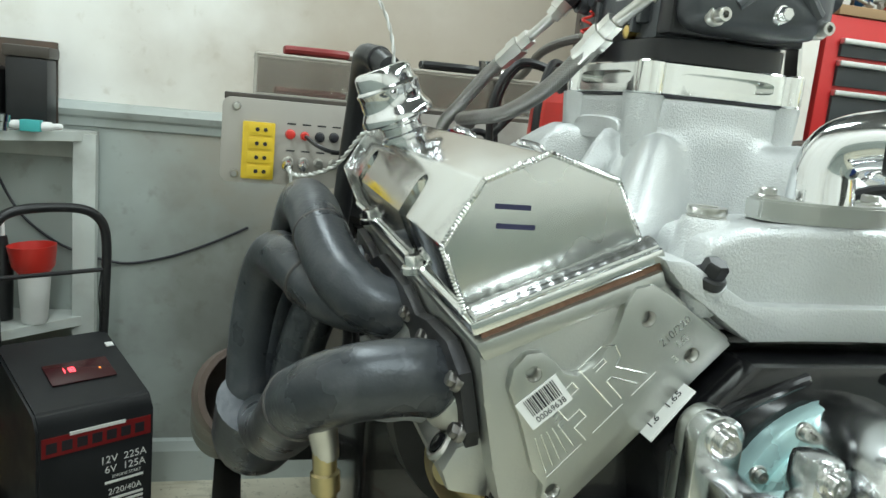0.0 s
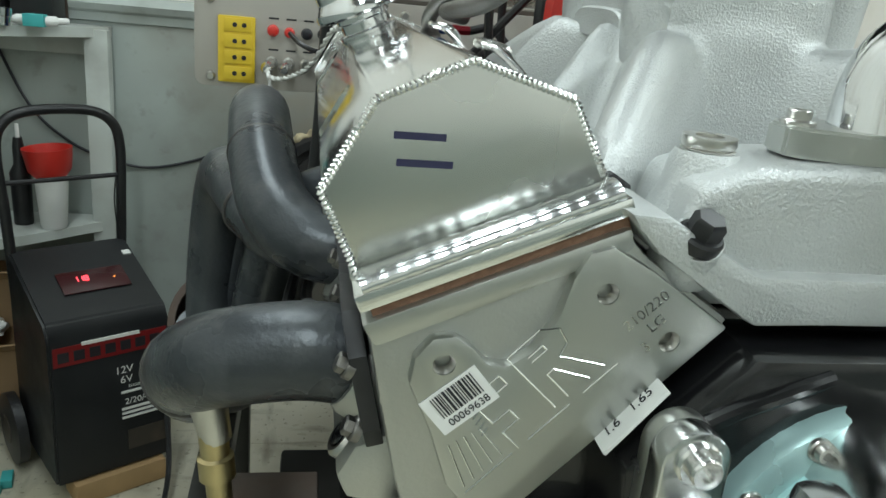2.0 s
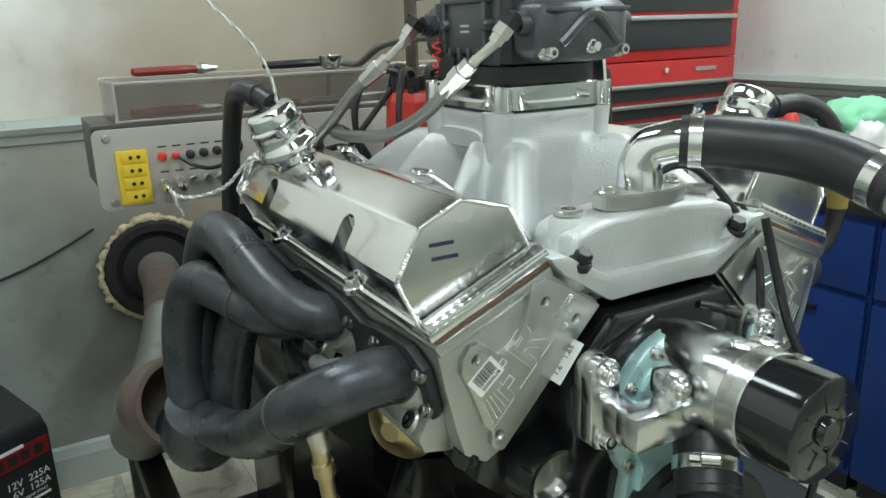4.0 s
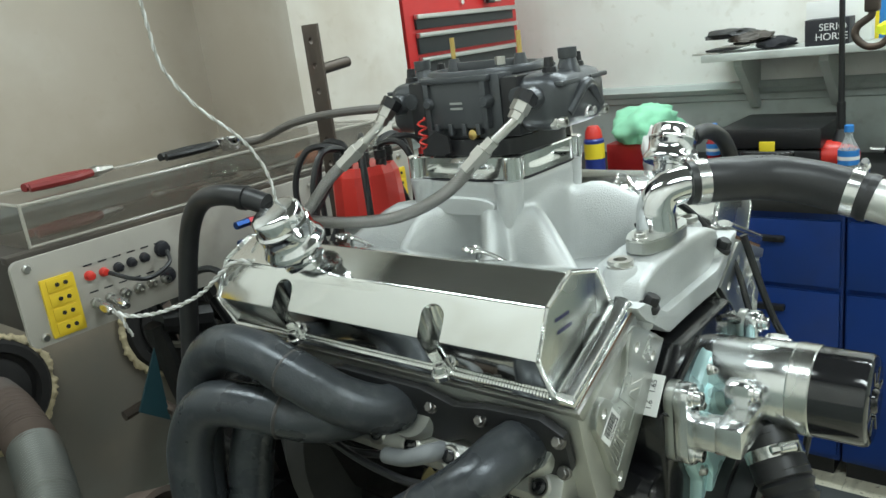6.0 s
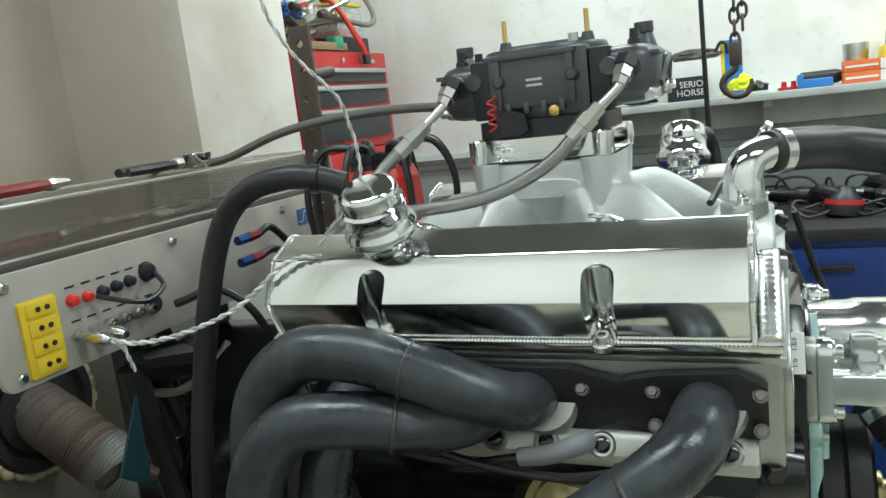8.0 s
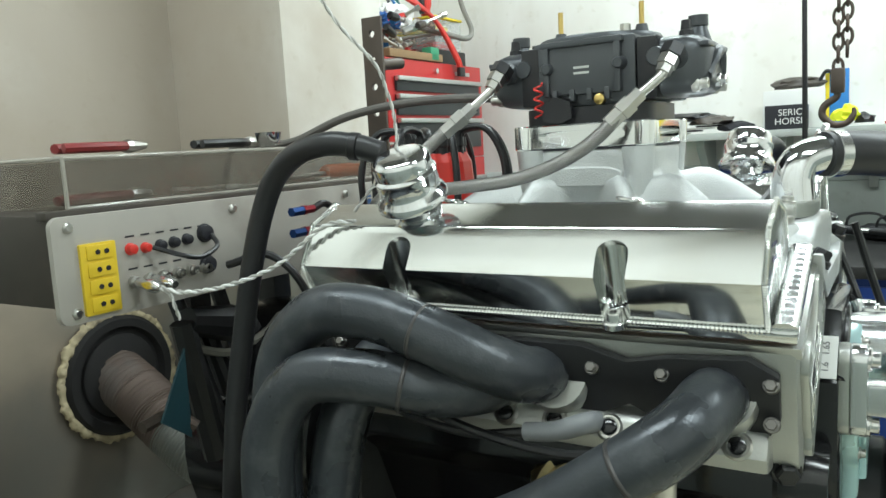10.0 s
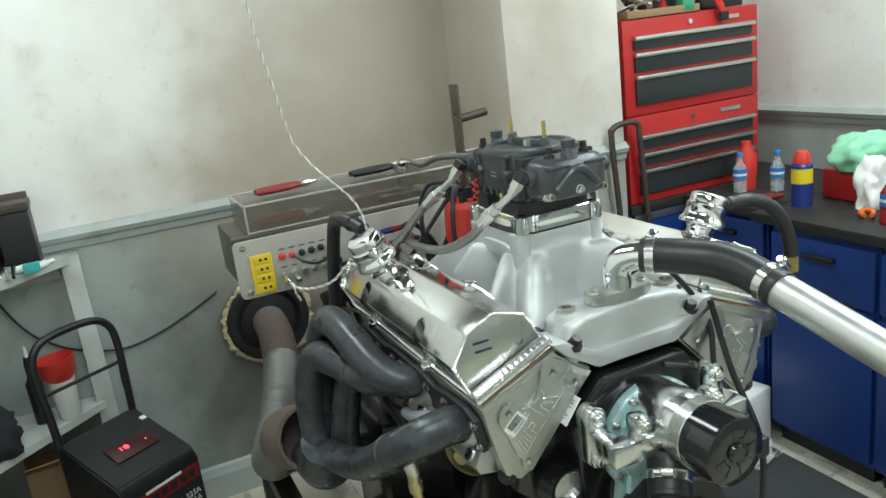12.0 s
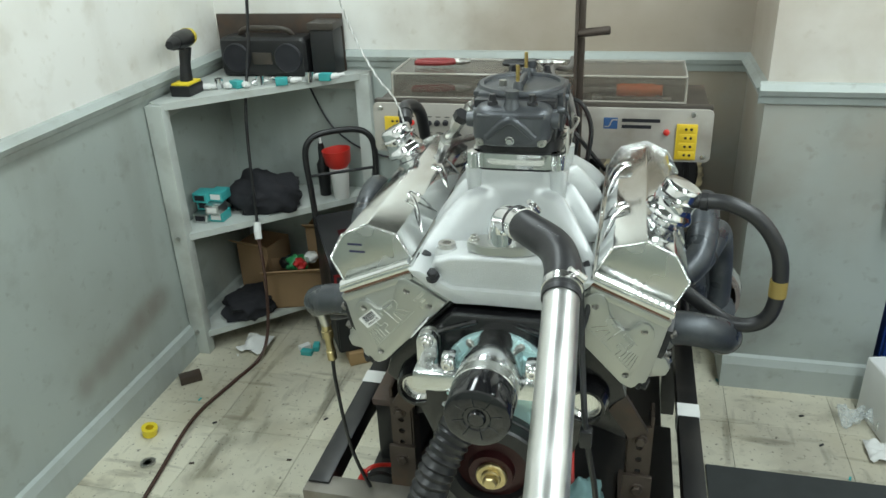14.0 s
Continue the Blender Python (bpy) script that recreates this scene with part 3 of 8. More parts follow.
# electric water pump
pmp = Thing("water_pump", E(0, -0.1, 0.13), "polished billet electric water pump with black motor", "water pump")
CZ = 0.178
body = lathe(E(0, -0.018, CZ), E(0, -0.114, CZ), ((0, 0.040), (0.1, 0.0425), (0.5, 0.0435), (0.55, 0.0455), (0.97, 0.046), (1, 0.0445)), 48)
part("body", body, BILLET, pmp, "polished billet pump body")
part("band", lathe(E(0, -0.112, CZ), E(0, -0.134, CZ), ((0, 0.0462), (0.06, 0.0472), (0.94, 0.0472), (1, 0.0462)), 48), SHEET, pmp, "brushed band")
mot = part("motor", lathe(E(0, -0.132, CZ), E(0, -0.184, CZ), ((0, 0.0462), (0.9, 0.0462), (0.97, 0.0448), (1, 0.042), (1, 0.02), (0.97, 0.018)), 48), MOTOR, pmp, "gloss black motor can")
for k in range(8):
    a = 2 * math.pi * k / 8 + 0.2
    c, s_ = math.cos(a), math.sin(a)
    part("cooling_rib", sweep([E(0.018 * c, -0.184, CZ + 0.018 * s_), E(0.034 * c, -0.184, CZ + 0.034 * s_)], [0.0009, 0.0012], 6), MOTOR, mot)
part("shaft_boss", lathe(E(0, -0.182, CZ), E(0, -0.188, CZ), ((0, 0.013), (0.7, 0.012), (1, 0.010)), 24), MOTOR, mot)
for s in (-1, 1):
    # oval two-bolt foot against the block
    def oval(w, h0, h1, x=0.103):
        return [(s * x + w * math.cos(q), (h1 if math.sin(q) > 0 else h0) + w * math.sin(q)) for q in [2 * math.pi * k / 32 for k in range(32)]]
    part("foot_spacer", prism(PZ(oval(0.0165, 0.142, 0.197)), -0.030, -0.02, 0.002), CNC, pmp)
    part("foot", prism(PZ(oval(0.0165, 0.142, 0.197)), -0.044, -0.030, 0.0028), BILLET, pmp)
    # square bar reaching forward, then in to the pump body
    part("forward_bar", box(s * 0.086, s * 0.113, -0.094, -0.03, Z0 + 0.148, Z0 + 0.178, 0.004), BILLET, pmp)
    part("cross_bar", box(s * 0.03, s * 0.1135, -0.0945, -0.066, Z0 + 0.1475, Z0 + 0.1785, 0.0045), BILLET, pmp)
    part("clamp_ear", box(s * 0.050, s * 0.072, -0.088, -0.062, Z0 + 0.176, Z0 + 0.205, 0.007), BILLET, pmp)
    bolt(E(s * 0.061, -0.088, 0.193), (0, -1, 0), 0.0066, 0.008, STAINLESS, pmp, "cap_screw")
    bolt(E(s * 0.103, -0.044, 0.199), (0, -1, 0.0), 0.0075, 0.010, STAINLESS, pmp, "cap_screw")
    bolt(E(s * 0.103, -0.044, 0.137), (0, -1, 0), 0.0075, 0.010, STAINLESS, pmp, "cap_screw")
part("inlet", lathe(E(-0.012, -0.075, 0.150), E(-0.040, -0.105, 0.105), ((0, 0.022), (1, 0.021)), 28), BLACK, pmp)


def hose_clamp(c, d, r, parent=None):
    c, d = Vector(c), Vector(d).normalized()
    t = Thing("hose_clamp", c, "stainless worm-drive hose clamp on a hose", "hose clamp", "hose clamps")
    band = part("band", lathe(c - d * 0.0065, c + d * 0.0065, ((0, r), (0.05, r + 0.0012), (0.95, r + 0.0012), (1, r)), 36), STAINLESS, t)
    n = d.orthogonal().normalized()
    if n.z < 0:
        n = -n
    if abs(n.z) < 0.3:
        n = d.cross(n)
        n = n if n.z > 0 else -n
    w = d.cross(n)
    part("housing", lathe(c + n * (r + 0.005) - w * 0.009, c + n * (r + 0.005) + w * 0.009, ((0, 0.004), (0.1, 0.0062), (0.9, 0.0062), (1, 0.004)), 14), STAINLESS, t)
    part("screw", lathe(c + n * (r + 0.005) + w * 0.008, c + n * (r + 0.005) + w * 0.017, ((0, 0.0042), (1, 0.0042)), 6), STAINLESS, t)
    return t


lower = [E(-0.026, -0.09, 0.128), E(-0.052, -0.122, 0.082), E(-0.078, -0.15, 0.02), E(-0.098, -0.165, -0.07), E(-0.108, -0.17, -0.2), E(-0.1, -0.12, -0.34)]
solid("corrugated_hose", sweep(lower, 0.0265, 20, ribs=0.0022, rib_len=0.0125), RUBBER, "black corrugated rubber coolant hose below the pump", "hose")
solid("hose_cuff", rod(E(-0.022, -0.086, 0.134), E(-0.046, -0.114, 0.094), 0.0285, 28, bev=0.002), RUBBER, "black rubber hose cuff on the pump inlet", "hose")
hose_clamp(E(-0.034, -0.1, 0.114), (-0.5, -0.55, -0.8), 0.0288)

# cylinder heads, valve covers, gaskets
HEADP = [(-0.247, 0.241), (-0.133, 0.2895), (-0.122, 0.278), (-0.074, 0.2475), (-0.185, 0.1275), (-0.199, 0.12), (-0.221, 0.134), (-0.229, 0.161), (-0.239, 0.203)]
PADP = [(-0.141, 0.284), (-0.122, 0.274), (-0.079, 0.2465), (-0.185, 0.1325), (-0.193, 0.1345), (-0.198, 0.141), (-0.197, 0.153), (-0.205, 0.162), (-0.216, 0.193), (-0.227, 0.216), (-0.2255, 0.229), (-0.218, 0.2385), (-0.208, 0.24), (-0.199, 0.234), (-0.192, 0.2265), (-0.183, 0.2255), (-0.172, 0.233), (-0.162, 0.25), (-0.158, 0.268), (-0.152, 0.281)]
COVP = [(-0.138, 0.304), (-0.25, 0.256), (-0.269, 0.296), (-0.247, 0.337), (-0.207, 0.356), (-0.160, 0.343)]
FU, FN = Vector((0.919, 0, 0.394)), Vector((-0.394, 0, 0.919))
HOLES = [(-0.141, 0.262), (-0.107, 0.239), (-0.212, 0.226), (-0.19, 0.149)]


def pad_marks(th, y):
    """Machined outlines of the maker's mark, and the cast part numbers, on the front pad."""
    def P(a, b):
        o = Vector((-0.1955, y, 0.1585 + Z0))
        return o + Vector((0.68, 0, 0.73)) * a + Vector((-0.73, 0, 0.68)) * b
    strokes = []
    for k in range(5):
        strokes.append([(0.002 + k * 0.006, 0.003), (0.012 + k * 0.004, 0.026 - k * 0.001)])
    strokes += [[(0.0, 0.0), (0.03, 0.0)], [(0.034, 0.0), (0.034, 0.012), (0.044, 0.012), (0.044, 0.019), (0.034, 0.019), (0.034, 0.030), (0.052, 0.030), (0.052, 0.036), (0.026, 0.036)],
                [(0.04, 0.0), (0.066, 0.0)], [(0.06, 0.004), (0.06, 0.04), (0.08, 0.04), (0.087, 0.034), (0.085, 0.026), (0.078, 0.023), (0.09, 0.004)],
                [(0.074, 0.0), (0.095, 0.0)], [(0.067, 0.03), (0.076, 0.03), (0.076, 0.033), (0.067, 0.033)], [(0.068, 0.004), (0.068, 0.02), (0.072, 0.02), (0.081, 0.004)]]
    for k in range(6):
        strokes.append([(0.026 + k * 0.001, 0.018 + k * 0.0032), (0.031 + k * 0.001, 0.0195 + k * 0.0032)])
    bm = bmesh.new()
    for st in strokes:
        for a, b in zip(st, st[1:]):
            sweep([P(*a), P(*b)], 0.00045, 6, bm)
    part("engraving", bm, POLISH, th, "bright engraved outlines")


def cylinder_head(side):
    FLIP[0] = side > 0
    th = Thing("cylinder_head", E(-0.17, 0.235, 0.12), "bare aluminium cylinder head with machined end pad", "cylinder head", "cylinder heads")
    body = prism(PZ(HEADP), 0.0, 0.47, 0.0045)
    part("casting", body, HEADC, th)
    part("cover_rail", prism(PZ([(-0.25, 0.243), (-0.133, 0.2925), (-0.130, 0.282), (-0.243, 0.232)]), -0.004, 0.476, 0.003), CNC, th, "machined rail")
    holes = [lathe(E(x, -0.03, z), E(x, 0.03, z), ((0, 0.0052), (1, 0.0052)), 20) for x, z in HOLES]
    pad = part("end_pad", cut(prism(PZ(PADP), -0.007, 0.002, 0.0022), holes), CNC, th, "machined end pad")
    for x, z in HOLES:
        part("threaded_hole", lathe(E(x, 0.0022, z), E(x, -0.0068, z), ((0, 0.001), (0.1, 0.0036), (0.3, 0.0046), (0.4, 0.0038), (0.55, 0.0046), (0.65, 0.0038), (0.8, 0.0046), (1, 0.0058)), 20, caps=False), STEEL, pad)
    pad_marks(th, -0.0072)
    # exhaust side: port flange bosses and spark plug pockets
    for k, y in enumerate((0.06, 0.205, 0.262, 0.405)):
        part("port_boss", lathe(E(-0.225, y, 0.19), E(-0.2465, y, 0.20), ((0, 0.036), (0.8, 0.034), (1, 0.031)), 24), HEADC, th)
    part("plug_ledge", prism(PZ([(-0.226, 0.176), (-0.247, 0.166), (-0.2555, 0.150), (-0.250, 0.136), (-0.222, 0.130)]), 0.02, 0.455, 0.004), HEADC, th)
    for y in (0.044, 0.152, 0.204, 0.254, 0.33, 0.41):
        c, d = E(-0.2515, y, 0.1585), Vector((-0.82, 0, 0.57))
        part("socket_rim", lathe(c - d * 0.003, c + d * 0.002, ((0, 0.0125), (0.6, 0.0125), (1, 0.0105), (1, 0.0085), (0.3, 0.0082)), 24), STEEL, th)
        part("socket_bolt", lathe(c - d * 0.003, c + d * 0.0035, ((0, 0.0078), (0.8, 0.0072), (1, 0.005)), 12), BLOCK, th)
    for y in (0.095, 0.165, 0.3, 0.37):
        part("plug_pocket", lathe(E(-0.2, y, 0.15), E(-0.2365, y, 0.158), ((0, 0.02), (0.9, 0.0185), (1, 0.016), (1, 0.013), (0.4, 0.010)), 24), HEADC, th)
        part("spark_plug", lathe(E(-0.215, y, 0.153), E(-0.246, y, 0.160), ((0, 0.009), (0.4, 0.009), (0.42, 0.006), (1, 0.005)), 6), STEEL, th)
    for k, y in enumerate((0.035, 0.13, 0.235, 0.335, 0.44)):
        part("bolt_boss", lathe(E(-0.19, y, 0.132), E(-0.222, y, 0.146), ((0, 0.019), (0.8, 0.017), (1, 0.014)), 20), HEADC, th)
        bolt(E(-0.221, y, 0.146), (-0.9, 0, 0.35), 0.008, 0.012, BLACK, th, "head_bolt", socket=False)
    bolt(E(-0.213, 0.012, 0.128), (-0.85, -0.3, -0.2), 0.009, 0.012, BLACK, th, "head_bolt", socket=False)
    FLIP[0] = False
    # lettering is not mirrored
    if side < 0:
        R, U = (0.70, 0, 0.71), (-0.71, 0, 0.70)
        text_mesh("210/220", 0.0076, face_m(E(-0.1215, -0.0073, 0.2545), R, U), POLISH, th, "cast_number")
        text_mesh("LG", 0.0076, face_m(E(-0.1155, -0.0073, 0.2485), R, U), POLISH, th, "cast_number")
        text_mesh("3", 0.0076, face_m(E(-0.1185, -0.0073, 0.2365), R, U), POLISH, th, "cast_number")
        # bar code label
        c = E(-0.2035, -0.0076, 0.2085)
        R, U = Vector((0.76, 0, 0.65)), Vector((-0.65, 0, 0.76))
        m = Matrix(((R.x, 0, U.x, c.x), (0, 1, 0, c.y), (R.z, 0, U.z, c.z), (0, 0, 0, 1)))
        lab = part("bar_code_label", box(-0.0155, 0.0155, -0.0003, 0.0003, -0.0105, 0.0105, m=m), WHITE, th, "white bar code label")
        x = -0.0105
        rnd = random.Random(4)
        bm = bmesh.new()
        while x < 0.0115:
            w = rnd.choice((0.0005, 0.0009, 0.0013))
            box(x, x + w, -0.0006, 0.0, -0.003, 0.009, bm=bm, m=m)
            x += w + rnd.choice((0.0005, 0.0008))
        part("bars", bm, INK, lab)
        text_mesh("00069638", 0.0056, face_m(c + U * -0.0068 + Vector((0, -0.0005, 0)) + R * 0.001, R, U), INK, lab, "number", 0.0001)
    # tag plate on the block deck
    return th


def valve_cover(side):
    FLIP[0] = side > 0
    th = Thing("valve_cover", E(-0.2, 0.25, 0.24), "polished fabricated aluminium valve cover with welded ends" + (" and marker scribble" if side < 0 else ""), "valve cover", "valve covers")
    notches = []
    for y in (0.143, 0.362):
        # slanting slot for a hold-down bolt
        rings = []
        for px, pz, w in ((-0.275, 0.3285, 0.0145), (-0.262, 0.318, 0.0145), (-0.2478, 0.262, 0.0125), (-0.2475, 0.235, 0.0125)):
            d = Vector((1, 0, 0.25)).normalized()
            c = E(px, y, pz)
            ring = []
            for k in range(14):
                a = math.pi * k / 13
                ring.append(c + Vector((0, 1, 0)) * (w * math.cos(a)) + d * (0.016 * math.sin(a)))
            ring += [c + Vector((0, -w, 0)) - d * 0.06, c + Vector((0, w, 0)) - d * 0.06]
            rings.append(ring)
        notches.append(loft(rings))
    body = cut(prism(PZ(COVP), 0.0225, 0.4785, 0.0022), notches)
    part("cover", body, POLISH, th, sharp=25)
    for y in (0.143, 0.362):
        bolt(E(-0.2555, y, 0.2535), (-0.2, 0, 1), 0.007, 0.012, STAINLESS, th, "hold_down_bolt")
    # end plates with weld beads
    for y0, y1 in ((0.0195, 0.023), (0.478, 0.4815)):
        part("end_plate", prism(PZ(COVP), y0, y1, 0.0008), SHEET, th, "brushed end plate")
    for yy in (0.0205, 0.4805):
        ring = [E(x, yy, z) for x, z in COVP[1:] + COVP[:1]]
        for p, q in zip(ring, ring[1:]):
            part("weld_bead", sweep([p, q], 0.0021, 8, ribs=0.0005, rib_len=0.0024), POLISH, th)
    # thick base rail and heavy weld
    base = []
    for a, d in ((-0.004, 0.0), (0.126, 0.0), (0.126, -0.0085), (-0.004, -0.0085)):
        p = Vector((-0.25, 0, 0.256)) + FU * a + FN * d
        base.append((p.x, p.z))
    part("base_rail", prism(PZ(base), -0.001, 0.492, 0.002), POLISH, th)
    p, q = Vector((-0.25, 0, 0.256)) + FU * 0.0, Vector((-0.25, 0, 0.256)) + FU * 0.122
    wb = sweep([Vector((p.x, 0, p.z + 0.002 + Z0)), Vector((q.x, 0, q.z + 0.002 + Z0))], 0.0058, 16, ribs=0.00009, rib_len=0.0088)
    bmesh.ops.transform(wb, matrix=Matrix.Translation((0, 0.0085, 0)) @ Matrix.Diagonal((1, 1.7, 1, 1)), verts=wb.verts)
    part("heavy_weld", wb, BILLET, th, "broad rippled weld bead", 80)
    part("side_weld", sweep([E(-0.2515, 0.022, 0.2555), E(-0.2515, 0.479, 0.2555)], 0.0024, 8, ribs=0.0004, rib_len=0.0034), POLISH, th)
    # wire looms on the inner edge
    for y in (0.14, 0.33):
        w = [E(-0.142, y - 0.045, 0.30), E(-0.150, y - 0.02, 0.333), E(-0.166, y + 0.005, 0.352), E(-0.178, y + 0.012, 0.355), E(-0.174, y + 0.024, 0.356), E(-0.158, y + 0.018, 0.352), E(-0.149, y + 0.03, 0.335), E(-0.142, y + 0.06, 0.305)]
        part("wire_loom", sweep(w, 0.0024, 8), STAINLESS, th, "bent steel wire loom")
    FLIP[0] = False
    # cork gasket
    FLIP[0] = side > 0
    gp = []
    for a, d in ((0.001, -0.0084), (0.122, -0.0084), (0.122, -0.0152), (0.001, -0.0152)):
        p = Vector((-0.25, 0, 0.256)) + FU * a + FN * d
        gp.append((p.x, p.z))
    solid("cork_gasket", prism(PZ(gp), 0.0005, 0.489), CORK, "brown cork valve cover gasket", "gasket", "valve cover gaskets")
    FLIP[0] = False
    return th


for side in (-1, 1):
    cylinder_head(side)
    vc = valve_cover(side)
    if side < 0:
        # two rows of hand-drawn marks, kept as plain bars
        for cx, cz, w in ((-0.2275, 0.3225, 0.023), (-0.2245, 0.3105, 0.025)):
            bm = box(cx - w / 2, cx + w / 2, 0.0189, 0.0193, cz + Z0 - 0.0016, cz + Z0 + 0.0016)
            part("marker_bar", bm, BLUEINK, vc)

# part tag on the deck, beside the pump
tag = Thing("rocker_ratio_tag", E(-0.1235, -0.0105, 0.19), "small white tag plate with handwritten ratios", "tag plate")
R, U, N = Vector((0.62, 0, 0.785)), Vector((0, 1, 0)), Vector((-0.785, 0, 0.62))
tilt = Matrix.Rotation(radians(-3), 4, R)
U, N = tilt @ U, tilt @ N
c = E(-0.1225, -0.0105, 0.204)
m = Matrix(((R.x, U.x, N.x, c.x), (R.y, U.y, N.y, c.y), (R.z, U.z, N.z, c.z), (0, 0, 0, 1)))
part("plate", box(-0.021, 0.021, -0.0095, 0.0095, -0.002, 0.0, 0.0005, m=m), WHITE, tag)
text_mesh("1.6   1.65", 0.0082, face_m(c + N * 0.0003, R, U), INK, tag, "handwriting", 0.0001)

# intake manifold
man = Thing("intake_manifold", E(0, 0.24, 0.246), "bead-blasted cast aluminium single-plane intake manifold", "intake manifold")
part("valley_plate", prism(PZ([(-0.128, 0.284), (0.128, 0.284), (0.078, 0.2485), (-0.078, 0.2485)]), 0.015, 0.472, 0.004), CAST, man)
FRONT = [(-0.138, 0.3005), (-0.1315, 0.2925), (-0.1205, 0.2815), (-0.0735, 0.2515), (-0.066, 0.2475), (-0.03, 0.2485), (0.03, 0.2485), (0.066, 0.2475), (0.0735, 0.2515), (0.1205, 0.2815), (0.1315, 0.2925), (0.138, 0.3005), (0.118, 0.299), (0.07, 0.2725), (-0.07, 0.2725), (-0.118, 0.299)]
part("front_flange", prism(PZ(FRONT), -0.008, 0.07, 0.0035), CAST, man)
CROSS = [(-0.108, 0.288), (-0.1, 0.312), (-0.075, 0.3205), (-0.03, 0.3235), (0.03, 0.3235), (0.075, 0.3205), (0.1, 0.312), (0.108, 0.288), (0.06, 0.258), (-0.06, 0.258)]
part("coolant_crossover", prism(PZ(CROSS), 0.002, 0.066, 0.008, seg=3), CAST, man)
for s in (-1, 1):
    part("fitting_boss", lathe(E(s * 0.085, 0.034, 0.29), E(s * 0.085, 0.034, 0.322), ((0, 0.026), (0.5, 0.019), (0.85, 0.0175), (1, 0.015)), 24), CAST, man)
    part("pipe_plug", lathe(E(s * 0.085, 0.034, 0.318), E(s * 0.085, 0.034, 0.329), ((0, 0.0135), (0.25, 0.0135), (0.3, 0.0125), (0.45, 0.0135), (0.5, 0.0125), (0.7, 0.0135), (1, 0.013), (1, 0.007), (0.5, 0.0065)), 24), STEEL, man, "steel pipe plug")
    bolt(E(s * 0.1, -0.001, 0.287), (s * -0.1, -0.4, 0.85), 0.0075, 0.014, BLACK, man, "black_bolt", socket=False)
    bolt(E(s * 0.126, 0.05, 0.292), (s * -0.5, 0, 0.85), 0.007, 0.012, BLACK, man, "black_bolt", socket=False)
    part("bolt_ear", lathe(E(s * 0.098, 0.012, 0.274), E(s * 0.1, -0.001, 0.288), ((0, 0.018), (0.6, 0.016), (1, 0.012)), 20), CAST, man)


def manifold_body():
    """The plenum with eight runners fanning out of it, as one smooth casting swept round the carburetor's axis."""
    ends = [(sx * 0.126, y - 0.238) for sx in (-1, 1) for y in (0.06, 0.170, 0.306, 0.416)]
    lobes = [(math.atan2(y, x), math.hypot(x, y), 0.18 if abs(y) > 0.1 else 0.16) for x, y in ends]
    n, rings = 144, [[] for _ in range(22)]
    for k in range(n):
        a = 2 * math.pi * k / n
        c, sn = math.cos(a), math.sin(a)
        rp = (abs(c / 0.072) ** 6 + abs(sn / 0.077) ** 6) ** (-1 / 6)
        ws = [(math.exp(-((math.remainder(a - t, 2 * math.pi)) / sg) ** 2), r) for t, r, sg in lobes]
        w = min(1.0, sum(q for q, _ in ws))
        far = sum(q * r for q, r in ws) / (sum(q for q, _ in ws) + 1e-9)
        side = max(0.0, abs(c) - 0.9) * 10                       # hollow under the plenum's flank
        low = rp + 0.005 - 0.045 * side * (1 - w)
        R = low + (far + 0.016 - low) * w
        prof = [(rp - 0.002, 0.4015), (rp, 0.3995), (rp, 0.384), (rp + 0.002, 0.370), (rp + 0.26 * (R - rp), 0.372 * w + 0.345 * (1 - w)),
                (rp + 0.62 * (R - rp), 0.343 * w + 0.315 * (1 - w)), (rp + 0.9 * (R - rp), 0.312 * w + 0.293 * (1 - w)), (R, 0.288 * w + 0.278 * (1 - w)), (R, 0.262)]
        pts = smooth_path([Vector((r, 0, z)) for r, z in prof], 3)
        for ring, p in zip(rings, pts[:22]):
            ring.append(E(p.x * c, 0.238 + p.x * sn, p.z))
    return loft(rings)


part("casting", manifold_body(), CAST, man, sharp=60)
for s in (-1, 1):
    for y in (0.176, 0.3):
        part("carb_boss", lathe(E(s * 0.066, y, 0.335), E(s * 0.066, y, 0.403), ((0, 0.008), (0.25, 0.0135), (0.8, 0.0165), (1, 0.0175)), 20), CAST, man)
for s in (-1, 1):
    part("oval_pad", loft([super_ring(E(s * x, 0.238, 0.372), (0, 1, 0), (0, 0, 1), 0.047 - q, 0.011 - q, 32, 3) for x, q in ((0.066, 0), (0.0755, 0), (0.077, 0.0015))]), CAST, man)

# carburetor spacer
spc = Thing("carburetor_spacer", E(0, 0.238, 0.402), "polished aluminium carburetor spacer with side slots", "carburetor spacer")
spb = loft([super_ring(E(0, 0.238, z), (1, 0, 0), (0, 1, 0), a, b, 48, 7) for z, a, b in ((0.4035, 0.072, 0.077), (0.405, 0.0735, 0.0785), (0.429, 0.0735, 0.0785), (0.4305, 0.072, 0.077))])
slots = [loft([super_ring(E(0, y, 0.4172), (1, 0, 0), (0, 0, 1), 0.046, 0.006, 24, 4) for y in ys]) for ys in ((0.14, 0.172), (0.305, 0.34))]
slots += [loft([super_ring(E(x, 0.238, 0.4172), (0, 1, 0), (0, 0, 1), 0.05, 0.006, 24, 4) for x in xs]) for xs in ((-0.09, -0.062), (0.062, 0.09))]
part("spacer", cut(spb, slots), POLISH, spc)
for s in (-1, 1):
    for y in (0.168, 0.308):
        part("corner_post", lathe(E(s * 0.0665, y, 0.4035), E(s * 0.0665, y, 0.4305), ((0, 0.0105), (0.05, 0.0115), (0.95, 0.0115), (1, 0.0105)), 20), POLISH, spc)
